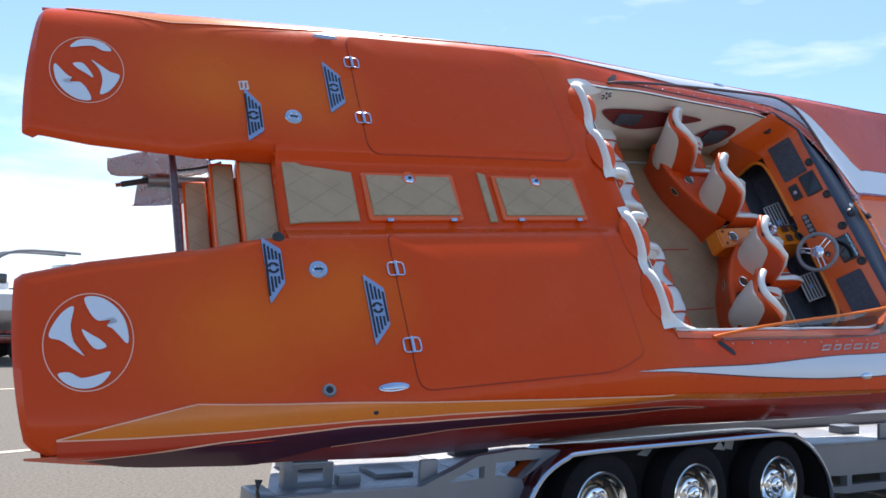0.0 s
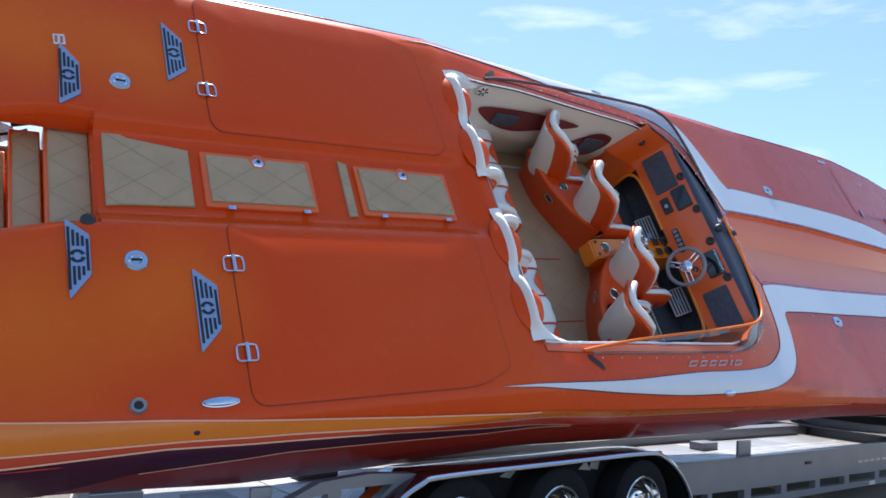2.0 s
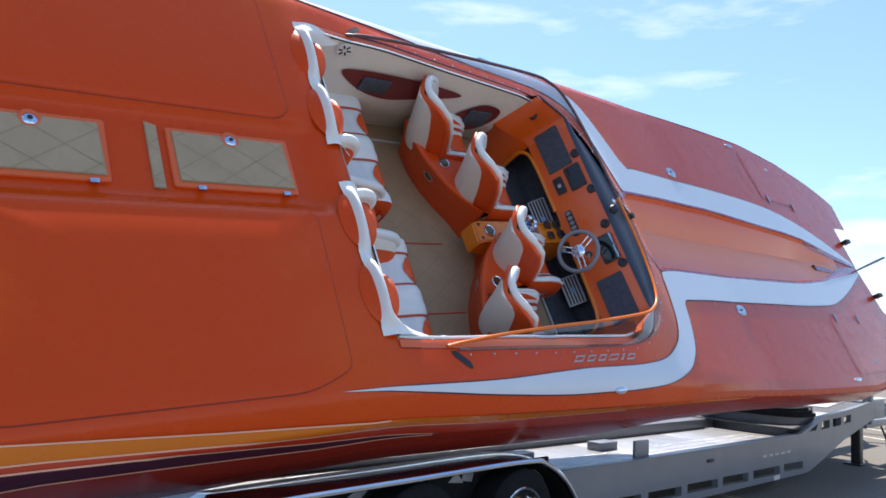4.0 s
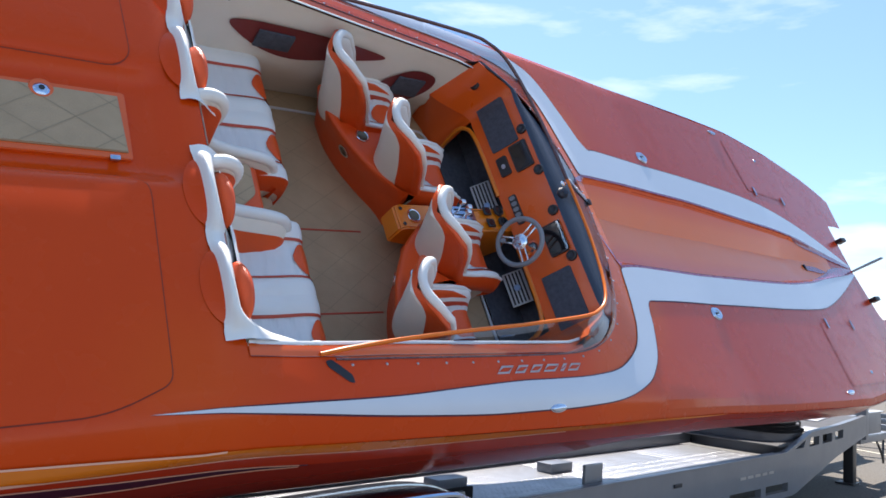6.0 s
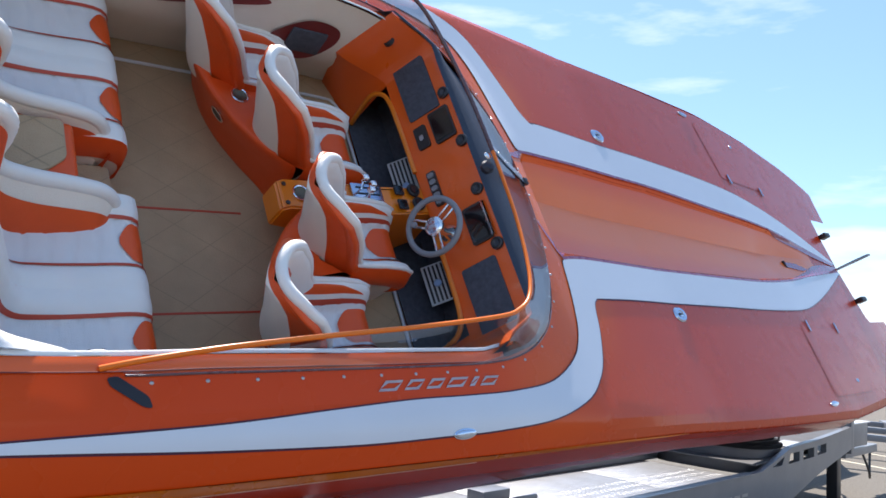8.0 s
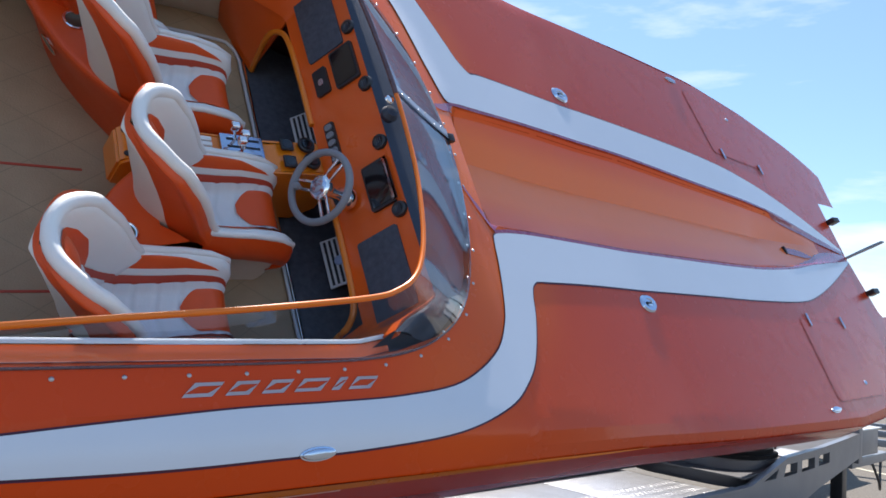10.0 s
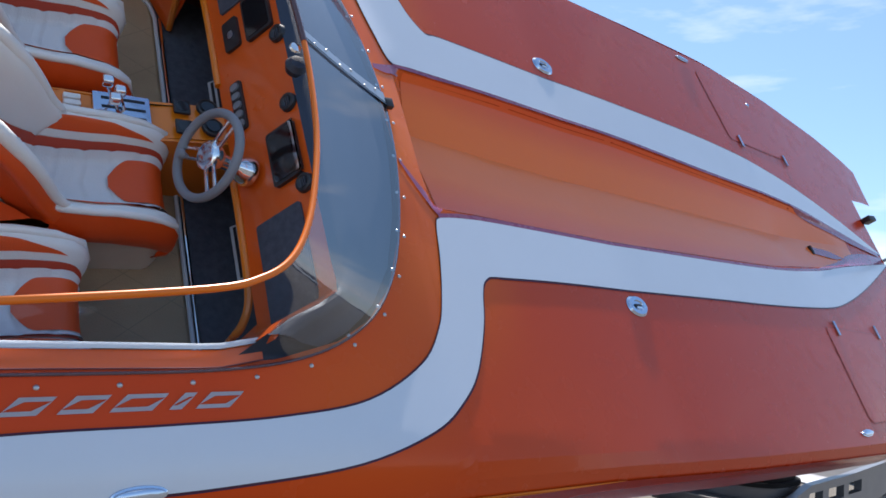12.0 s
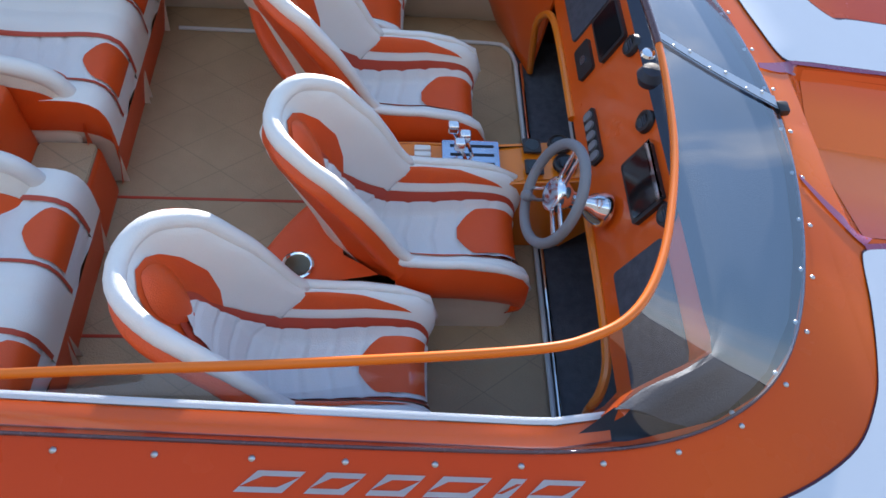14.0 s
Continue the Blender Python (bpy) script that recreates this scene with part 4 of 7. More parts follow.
# single fittings on the starboard and port quarters
part("deck_plug", lathe_bm([(0.0, 0.012), (0.02, 0.014), (0.030, 0.010), (0.036, 0.0)], 24, Matrix.Translation((-0.68, -0.345, deck_z(-0.68, -0.345)))), M_BLACK, boat, "round black deck plug")
th = part("through_fitting", lathe_bm([(0.018, 0.006), (0.022, 0.014), (0.032, 0.014), (0.040, 0.0)], 24, Matrix.Translation((-0.52, -1.318, deck_z(-0.52, -1.318)))), M_DRIVE, boat, "dull steel through-hull fitting")
part("bore", lathe_bm([(0.0, 0.008), (0.019, 0.008), (0.019, 0.0)], 20, Matrix.Translation((-0.52, -1.318, deck_z(-0.52, -1.318)))), M_SLOT, th)
part("side_vent", lathe_bm([(0.0, 0.008), (0.014, 0.006), (0.018, 0.0)], 16, Matrix.Translation(shell(-0.27, 0.72) * Vector((1, -1, 1)))), M_SLOT, boat, "small dark drain")
stick = field("sticker", dense(outline([(-0.80, 0.775), (-0.74, 0.785), (-0.745, 0.86), (-0.805, 0.85)], 0.004, 2), 0.03), M_STICKER, boat, 0.004, 0, "small white registration sticker", None, 1)
for dx in (-0.015, 0.012):
    part("bar", box_bm(-0.772 + dx - 0.007, -0.772 + dx + 0.007, 0.792, 0.842, 0.0045, 0.0055), M_DECALRED, stick, "", False)
bm = bmesh.new()
rows = [[bm.verts.new((x + dx, y + dy, z)) for dx, dy in ((-w, -0.012), (w, -0.012), (w, 0.012), (-w, 0.012))] for x, y, z, w in ((11.47, 0.0, -1.36, 0.022), (11.55, 0.008, -1.18, 0.034), (11.63, 0.018, -1.06, 0.046), (11.71, 0.028, -0.95, 0.030))]
for p, q in zip(rows, rows[1:]):
    for i in range(4):
        bm.faces.new((p[i], p[(i + 1) % 4], q[(i + 1) % 4], q[i]))
bm.faces.new(rows[0][::-1]), bm.faces.new(rows[-1])
bmesh.ops.bevel(bm, geom=bm.edges[:], offset=0.006, segments=2, affect="EDGES")
part("bow_blade", bm, M_DRIVE, boat, "grey metal blade at the bow tip")
# scoop with a dark slot at the end of the valley, and plum fades to the bow tip
# the scoop has no hollow: a flat plum patch paints its shade
field("scoop", dense(outline([Vector(p) for p in ((9.70, -0.115), (10.05, -0.15), (10.24, -0.12), (9.98, -0.05), (9.71, -0.035))], [0.01, 0.04, 0.02, 0.05, 0.01], 4), 0.05), M_PLUM, boat, 0.010, 0, "scoop in the valley, its shade painted as a plum patch")
part("scoop_slot", box_bm(9.672, 9.70, -0.118, -0.032, deck_z(9.69, -0.077) - 0.01, deck_z(9.69, -0.077) + 0.022, 0.006), M_SLOT, boat, "dark slot of the scoop")
ribbon("plum_fade", [(x, BAND_IN[1](x) - 0.004) for x in (9.45, 9.8, 10.2, 10.6, 11.0, 11.35)], [(9.46, BAND_IN[1](9.45) - 0.01), (9.8, 0.22), (10.2, 0.15), (10.6, 0.09), (11.0, 0.045), (11.35, 0.02)], M_PLUM, 0.009, 6)
ribbon("plum_fade", [(x, 0.004 - BAND_IN[-1](x)) for x in (9.3, 9.7, 10.1, 10.4, 10.8, 11.35)], [(9.31, 0.012 - BAND_IN[-1](9.3)), (9.7, -0.25), (10.1, -0.16), (10.4, -0.07), (10.8, -0.01), (11.35, 0.01)], M_PLUM, 0.009, 6)

# round emblems on the stern: a pale ring with plain white fields
for s in (1, -1):
    c = Vector((-1.69, -0.945)) if s < 0 else Vector((-1.70, 0.86))
    ring = bmesh.new()
    a_n = 64
    rr = [[ring.verts.new(on_deck(c.x + 0.207 * k * math.cos(2 * math.pi * i / a_n), c.y + 0.268 * k * math.sin(2 * math.pi * i / a_n), 0.005)) for k in (0.975, 1.0)] for i in range(a_n)]
    for i in range(a_n):
        ring.faces.new((rr[i][0], rr[i][1], rr[(i + 1) % a_n][1], rr[(i + 1) % a_n][0]))
    em = part("emblem_ring", ring, M_PIN, boat, "round painted emblem of plain white fields", False)

    def blob(pts):
        q = [c + Vector((x * 0.207, y * 0.268)) for x, y in pts]
        q = [Vector((v.x, v.y)) for v in smooth_pts([(p.x, p.y, 0) for p in q], 5, True)]
        field("white_field", dense(q, 0.05), M_WHITE, em, 0.006, 0, "", None, 3)
    t = 1 if s < 0 else -1
    def turned(pts):
        return pts if s < 0 else [(-x, -y) for x, y in pts]
    blob(turned([(-0.10, 0.90), (0.25, 0.90), (0.58, 0.70), (0.80, 0.40), (0.88, 0.05), (0.84, -0.10), (0.66, 0.08), (0.52, 0.22), (0.40, 0.30), (0.62, 0.36), (0.50, 0.46), (0.22, 0.40), (0.02, 0.58)]))
    blob(turned([(-0.34, 0.72), (-0.58, 0.62), (-0.80, 0.34), (-0.86, 0.12), (-0.62, 0.04), (-0.38, -0.12), (-0.10, -0.30), (-0.24, -0.14), (-0.36, 0.08), (-0.40, 0.36)]))
    blob(turned([(-0.66, -0.62), (-0.42, -0.60), (-0.18, -0.72), (0.10, -0.70), (0.46, -0.64), (0.30, -0.84), (0.05, -0.93), (-0.25, -0.91), (-0.50, -0.80)]))
    blob(turned([(-0.16, 0.24), (0.06, 0.12), (0.26, 0.0), (0.38, -0.14), (0.16, -0.18), (-0.02, -0.02)]))
# grooves of the moulded humps behind the rear headrests
# ---- cockpit ----
FLOOR = -1.05
wall_half = lerp_tab([(1.92, 1.115), (2.5, 1.13), (4.1, 1.135), (4.3, 1.10), (4.55, 1.0), (4.75, 0.85), (4.9, 0.6), (5.0, 0.0)])
plan_plate("cockpit_floor", [(1.93, -1.13), (2.2, -1.29), (4.30, -1.29), (4.30, 1.29), (2.2, 1.29), (1.93, 1.13)], FLOOR, 0.03, M_TAN, boat, "tan cockpit mat with diamond stitching", 0)
stitched("floor_mat", [(1.96, -1.1), (2.2, -1.27), (4.285, -1.27), (4.285, 1.27), (2.2, 1.27), (1.96, 1.1)], FLOOR + 0.014, boat, 0.2)
for y in (-0.52, 0.10):
    part("floor_seam", box_bm(2.55, 3.4, y - 0.006, y + 0.006, FLOOR + 0.012, FLOOR + 0.018, 0.002), M_PIPE, boat, "dark red floor seam")
# footwell ahead of the tray edge
plan_plate("footwell_carpet", [(4.30, -1.2), (4.98, -1.0), (4.98, 1.0), (4.30, 1.2)], FLOOR - 0.006, 0.02, M_FOOT, boat, "dark navy footwell carpet", 0)
grid_mesh("footwell_bulkhead", lambda u, v: (4.66 + 0.1 * v, -1.12 + u * 2.24, FLOOR + v * 0.45), 8, 4, M_FOOT, boat)
tray = smooth_pts([(2.7, 1.11, 0), (3.6, 1.10, 0), (4.16, 1.09, 0), (4.26, 1.06, 0), (4.297, 0.97, 0), (4.30, 0.85, 0), (4.30, 0.3, 0), (4.30, -0.3, 0), (4.30, -0.85, 0), (4.30, -1.15, 0)], 6)
part("tray_trim", tube_bm([p + Vector((0, 0, FLOOR + 0.022)) for p in tray], 0.010, 8), M_STRIP, boat, "white rounded trim round the floor tray")
part("tray_trim", box_bm(4.318, 4.332, -1.16, 0.96, FLOOR + 0.0, FLOOR + 0.022, 0.005), M_CHROME, boat, "bright trim along the footwell edge")
for s in (1, -1):
    x0, x1 = 1.93, 4.27
    grid_mesh("side_lining", lambda u, v, s=s: ((x := x0 + u * (x1 - x0)), s * (wall_half(x) - 0.05 * math.sin(math.pi * v) * 0.4 + 0.16 * sstep(0.45, 1.0, v) * sstep(1.93, 2.4, x)), (1 - v) * (sheer(x) - 0.01 + COWL * cowl_long(x)) + v * (FLOOR - 0.01)), 30, 8, M_VINYL_G, boat, "padded cream vinyl side lining")
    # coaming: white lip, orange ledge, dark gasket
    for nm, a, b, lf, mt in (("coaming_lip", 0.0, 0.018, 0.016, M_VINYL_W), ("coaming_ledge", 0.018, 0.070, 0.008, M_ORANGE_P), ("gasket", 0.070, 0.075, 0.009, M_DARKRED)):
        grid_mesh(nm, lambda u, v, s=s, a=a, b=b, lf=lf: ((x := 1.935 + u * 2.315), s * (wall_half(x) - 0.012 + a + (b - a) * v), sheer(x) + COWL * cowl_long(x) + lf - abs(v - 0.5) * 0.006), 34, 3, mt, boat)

    def leaf(pts, name, mt, depth, lbl=""):
        q = smooth_pts([(x, z, 0) for x, z in pts], 5, True)
        c = sum(q, Vector()) / len(q)
        bm = bmesh.new()
        yw = s * (1.135 - 0.032)
        rim = [bm.verts.new((p.x, yw, p.y)) for p in q]
        inn = [bm.verts.new((c.x + (p.x - c.x) * 0.93, yw + s * depth, c.y + (p.y - c.y) * 0.9)) for p in q]
        m_ = [bm.verts.new((c.x + (p.x - c.x) * 0.4, yw + s * depth, c.y + (p.y - c.y) * 0.4)) for p in q]
        n = len(q)
        for A, B in ((rim, inn), (inn, m_)):
            for i in range(n):
                bm.faces.new((A[i], A[(i + 1) % n], B[(i + 1) % n], B[i]))
        bm.faces.new(m_)
        return part(name, bm, mt, boat, lbl)
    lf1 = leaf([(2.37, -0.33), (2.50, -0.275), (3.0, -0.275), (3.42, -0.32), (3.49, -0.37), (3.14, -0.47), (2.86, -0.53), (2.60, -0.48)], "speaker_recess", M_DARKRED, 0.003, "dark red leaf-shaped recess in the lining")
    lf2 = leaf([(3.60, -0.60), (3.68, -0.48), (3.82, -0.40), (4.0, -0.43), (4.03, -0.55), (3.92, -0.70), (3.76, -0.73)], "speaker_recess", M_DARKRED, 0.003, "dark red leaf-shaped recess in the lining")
    for pr, x, z, w, h in ((lf1, 2.69, -0.40, 0.125, 0.07), (lf2, 3.83, -0.57, 0.12, 0.09)):
        part("speaker", box_bm(x - w, x + w, s * 1.097 - 0.010, s * 1.097 + 0.010, z - h, z + h, 0.011, 2), M_CARPET, pr, "dark speaker cloth")
    bd = part("speaker_badge", lathe_bm([(0.0, 0.006), (0.03, 0.008), (0.055, 0.004), (0.058, 0.0)], 24), M_VINYL_W, boat, "round slotted grille", m=Matrix.Translation((2.285, s * 1.105, -0.12)) @ pose(0, 0, 0, 90 * s, 0, 0))
    for k in range(6):
        part("grille_slot", box_bm(0.018, 0.048, -0.006, 0.006, 0.006, 0.0105), M_SLOT, bd, "", False, pose(0, 0, 0, 0, 0, 60 * k))
grid_mesh("aft_bulkhead", lambda u, v: (1.935, -1.13 + u * 2.26, -0.012 + v * (FLOOR + 0.012)), 6, 4, M_VINYL_G, boat)


# ---- seats ----
def bench_seat(root, path, wid, bol, s_crease, s_front):
    """A bench place: one surface down the back and along the cushion, dressed in panels, with skirts."""
    C = smooth_pts([(x, 0, z) for x, z in path], 8)
    L = [0.0]
    for a, b in zip(C, C[1:]):
        L.append(L[-1] + (b - a).length)
    L = [v / L[-1] for v in L]
    cx, cz = [p.x for p in C], [p.z for p in C]

    def centre(s):
        return Vector((float(np.interp(s, L, cx)), 0, float(np.interp(s, L, cz))))

    def normal(s):
        t = centre(min(1, s + 0.03)) - centre(max(0, s - 0.03))
        return Vector((-t.z, 0, t.x)).normalized()

    def inner(s, v, lift=0.0):
        a = abs(v)
        g = math.sin(min(1.0, max(0.0, (a - 0.42) / 0.36)) * math.pi / 2) - 0.15 * sstep(0.82, 1.0, a)
        return centre(s) + Vector((0, wid(s) * v, 0)) + normal(s) * (bol(s) * g + lift)

    def sheet(name, s0, s1, v0, v1, mt, lift=0.0, nu=40, nv=6, quilt=0.0, label="", dome=0.0):
        def fn(u, w):
            s = s0 + (u ** 1.5 if s0 == 0 else u) * (s1 - s0)
            a, b = v0(s), v1(s)
            v = a + w * (b - a)
            c = (s * 14 + 0.35 * abs(v)) % 1
            e = lift - quilt * max(0.0, 1 - c * 9) - quilt * max(0.0, 1 - (1 - c) * 9)
            e += dome * math.sin(math.pi * w) * math.sin(math.pi * u)
            return inner(s, v, e)
        return grid_mesh(name, fn, nu, nv, mt, root, label, angle=60)
    k = lambda c: (lambda s: c)
    pip = lambda s: 0.50 - 0.10 * sstep(0.5, 0.0, s)
    sheet("centre_panel", 0.0, 1.0, lambda s: -pip(s), pip, M_VINYL_Q, 0.0, 110, 10, 0.010, "white quilted centre panel")
    for d in (1, -1):
        sheet("piping", 0.0, 0.97, lambda s, d=d: d * (pip(s) - 0.035), lambda s, d=d: d * (pip(s) + 0.035), M_PIPE, 0.005, 50, 2, 0, "", 0.002)
        sheet("bolster", 0.0, 1.0, lambda s, d=d: d * pip(s), k(d * 1.0), M_VINYL_W, 0.0, 60, 10)
    # orange nose of the cushion
    n0, n1 = s_front - 0.06, s_front + 0.075
    nose = lambda s: 0.40 * sstep(n0 - 0.005, n0 + 0.05, s) ** 0.5
    sheet("cushion_nose", n0, n1, lambda s: -nose(s), nose, M_VINYL_O, 0.006, 12, 8, 0, "orange cushion nose", 0.004)

    # skirts
    s0 = s_crease - 0.04
    for d in (1, -1):
        def side(u, v, d=d, z_hi=0.0, z_lo=1.0):
            s = s0 + u * (1 - s0)
            p = inner(s, d)
            v = z_hi + v * (z_lo - z_hi)
            z = p.z * (1 - v) + 0.015 * v
            return Vector((p.x - 0.05 * v * sstep(0.6, 1.0, u), p.y + d * (0.020 * math.sin(math.pi * min(1, v * 2.2)) - 0.02 * v), z))
        grid_mesh("skirt_band", lambda u, v, side=side: side(u, v, z_lo=0.30 + 0.16 * sstep(0.55, 1, u)), 24, 4, M_VINYL_O, root, "orange skirt band")
        grid_mesh("skirt", lambda u, v, side=side: side(u, v, z_hi=0.30 + 0.16 * sstep(0.55, 1, u)), 24, 4, M_VINYL_G, root)
    grid_mesh("front_skirt", lambda u, v: Vector(((p := inner(1.0, 2 * u - 1)).x - 0.05 * v, p.y, p.z * (1 - v) + 0.015 * v)), 12, 4, M_VINYL_O, root)


def bucket_seat(root, path, wid, bol, s_crease, s_front, shell_to):
    """A moulded bucket: one white surface from the head to the knee, wings at both sides, dressed in orange."""
    C = smooth_pts([(x, 0, z) for x, z in path], 8)
    L = [0.0]
    for a, b in zip(C, C[1:]):
        L.append(L[-1] + (b - a).length)
    L = [v / L[-1] for v in L]
    cx, cz = [p.x for p in C], [p.z for p in C]

    def centre(s):
        return Vector((float(np.interp(s, L, cx)), 0, float(np.interp(s, L, cz))))

    def normal(s):
        t = centre(min(1, s + 0.03)) - centre(max(0, s - 0.03))
        return Vector((-t.z, 0, t.x)).normalized()

    def inner(s, v, lift=0.0):
        a = abs(v)
        g = sstep(0.36, 0.84, a) - 0.06 * sstep(0.90, 1.0, a)
        return centre(s) + Vector((0, wid(s) * v, 0)) + normal(s) * (bol(s) * g + lift)

    def sheet(name, s0, s1, half, mt, lift, nu, nv, label="", dome=0.0, quilt=0.0, lo=None):
        def fn(u, w):
            s = s0 + (u ** 1.5 if s0 == 0 else u) * (s1 - s0)
            h = half(s)
            v = -h + 2 * h * w if lo is None else lo(s) + (h - lo(s)) * w
            e = lift + dome * math.sin(math.pi * w) ** 0.8 * math.sin(math.pi * min(1.0, u)) ** 0.6
            if quilt:
                c = (s * 13 - 0.55 * abs(v)) % 1
                e -= quilt * max(0.0, 1 - min(c, 1 - c) * 5)
            return inner(s, v, e)
        return grid_mesh(name, fn, nu, nv, mt, root, label, angle=60)
    sheet("cover", 0.0, 1.0, lambda s: 1.0, M_VINYL_W, 0.0, 80, 30, "white vinyl cover with deep wings")
    # head panel, its pillow, and the arched centre panel with its piping
    pad = lerp_tab([(0.035, 0.0), (0.05, 0.30), (0.08, 0.44), (0.13, 0.52), (0.20, 0.55), (0.28, 0.50), (0.34, 0.42), (0.38, 0.34)])
    sheet("head_panel", 0.035, 0.37, pad, M_VINYL_O, 0.004, 40, 14, "orange panel round the head")
    drop = lambda s: 0.36 * max(0.0, math.sin(math.pi * ((s - 0.05) / 0.19) ** 0.75)) ** 0.7
    sheet("head_pillow", 0.051, 0.239, drop, M_VINYL_O, 0.006, 24, 10, "orange drop-shaped head pillow", 0.024)
    arch = lambda s, top, w: w * max(0.0, 1 - max(0.0, (top + 0.09 - s) / 0.09) ** 2) ** 0.5
    wide = lerp_tab([(0.16, 0.24), (0.28, 0.28), (0.36, 0.40), (0.46, 0.50), (0.6, 0.52), (0.9, 0.52), (1.0, 0.46)])
    sheet("piping", 0.165, 0.985, lambda s: arch(s, 0.165, wide(s) + 0.08), M_PIPE, 0.009, 80, 16, "red piping round the centre panel")
    sheet("centre_panel", 0.19, 0.99, lambda s: arch(s, 0.19, wide(s)), M_VINYL_Q, 0.020, 170, 16, "white quilted centre panel", 0.0, 0.008)
    n0, n1 = s_front - 0.075, s_front + 0.08
    sheet("cushion_nose", n0, n1, lambda s: 0.42 * sstep(n0 - 0.01, n0 + 0.06, s) ** 0.5, M_VINYL_O, 0.024, 16, 8, "orange cushion nose", 0.004)
    # leaves along the cushion wings
    a0, a1 = s_crease + 0.03, s_front + 0.035
    for d in (1, -1):
        lf = lambda s: math.sin(math.pi * min(1.0, max(0.0, (s - a0) / (a1 - a0))) ** 1.15) ** 0.75
        edge = lambda s: 0.655 + 0.02 * (s - a0) / (a1 - a0)
        sheet("orange_inlay", a0, a1, lambda s, d=d: d * (edge(s) + 0.15 * lf(s)), M_VINYL_O, 0.005, 36, 6, "orange leaf-shaped inlay", 0, 0, lambda s, d=d: d * edge(s))
    # rolled rim from knee to knee over the head
    ss = [0.98 * (k / 40) ** 1.6 for k in range(40, 0, -1)]
    rr = lerp_tab([(0, 0.027), (0.15, 0.026), (0.3, 0.021), (0.45, 0.018), (0.85, 0.016), (1.0, 0.008)])
    run = [(inner(q, -0.94), rr(q)) for q in ss] + [(inner(0.0, 0), rr(0))] + [(inner(q, 0.94), rr(q)) for q in ss[::-1]]
    unit = tube_bm([p for p, r in run], 1.0, 12)
    unit.verts.ensure_lookup_table()
    for k, (p, r) in enumerate(run):
        for v in unit.verts[k * 12:k * 12 + 12]:
            v.co = p + (v.co - p) * r
    part("rim", unit, M_VINYL_W, root, "thick rolled white rim", angle=80)

    def outer(s, v):
        return centre(s) + Vector((0, wid(s) * 1.03 * v, 0)) + normal(s) * (bol(s) * 0.8 * v * v - 0.085 * (1 - 0.5 * v * v) - 0.015 * s)
    for d in (1, -1):
        grid_mesh("flank", lambda u, v, d=d: inner(u ** 1.5 * shell_to, d).lerp(outer(u ** 1.5 * shell_to, d), v) + Vector((0, d * 0.030 * math.sin(math.pi * v), 0)), 34, 8, M_VINYL_O, root, "orange back edge")
        grid_mesh("back_edge", lambda u, v, d=d: outer(u ** 1.5 * shell_to, d * (1 - v * (0.36 - 0.10 * u))), 34, 5, M_VINYL_O, root, "orange back edge")
    grid_mesh("back_shell", lambda u, v: outer(u ** 1.5 * shell_to, (2 * v - 1) * (0.64 + 0.10 * u)), 34, 12, M_VINYL_G, root, "cream vinyl seat back")
    s0 = s_crease - 0.06
    cut = lambda u: 0.26 + 0.10 * sstep(0.0, 0.4, u) + 0.20 * sstep(0.55, 1, u)
    for d in (1, -1):
        def side(u, v, d=d):
            s = s0 + u * (1 - s0)
            p = inner(s, d)
            return Vector((p.x - 0.05 * v * sstep(0.6, 1.0, u), p.y + d * (0.034 * math.sin(math.pi * min(1, v * 2.0)) - 0.03 * v), p.z * (1 - v) + 0.015 * v))
        grid_mesh("skirt_band", lambda u, v, side=side: side(u, v * cut(u)), 24, 5, M_VINYL_O, root, "orange skirt band")
        grid_mesh("skirt", lambda u, v, side=side: side(u, cut(u) + v * (1 - cut(u))), 24, 4, M_VINYL_G, root)
    grid_mesh("front_skirt", lambda u, v: Vector(((p := inner(1.0, 2 * u - 1)).x - 0.05 * v, p.y, p.z * (1 - v) + 0.015 * v)), 12, 4, M_VINYL_O, root)


F_PATH = [(-0.21, 0.90), (-0.175, 0.875), (-0.135, 0.78), (-0.095, 0.67), (-0.05, 0.55), (-0.012, 0.43), (0.045, 0.325), (0.13, 0.290), (0.28, 0.300), (0.42, 0.325), (0.50, 0.330), (0.545, 0.295), (0.56, 0.21)]
f_wide = lerp_tab([(0, 0.19), (0.13, 0.20), (0.25, 0.21), (0.45, 0.215), (0.55, 0.225), (0.9, 0.225), (1.0, 0.19)])
f_wid = lambda s: f_wide(s) * max(0.0, 1 - (1 - min(1.0, s / 0.13)) ** 2.4) ** 0.5
f_bol = lerp_tab([(0, 0.0), (0.03, 0.03), (0.10, 0.105), (0.22, 0.155), (0.36, 0.185), (0.46, 0.210), (0.58, 0.20), (0.80, 0.15), (0.90, 0.095), (0.96, 0.04), (1, 0.0)])
first = None
for x, y in ((3.47, 0.395), (3.18, 0.895), (3.59, -0.265), (3.27, -0.775)):
    m = BOAT @ Matrix.Translation((x, y, FLOOR))
    if first is None:
        first = empty("bucket_seat", m, "white vinyl bucket seat with orange head panel and inlays", "seat", "front bucket seats")
        bucket_seat(first, F_PATH, f_wid, f_bol, 0.47, 0.85, 0.50)
    else:
        copy_thing(first, m)
R_PATH = [(-0.045, 1.005), (-0.03, 0.99), (-0.015, 0.92), (0.0, 0.80), (0.02, 0.69), (0.055, 0.55), (0.12, 0.465), (0.22, 0.45), (0.40, 0.455), (0.54, 0.465), (0.62, 0.45), (0.655, 0.39), (0.665, 0.25)]
r_wid = lambda s: 0.238
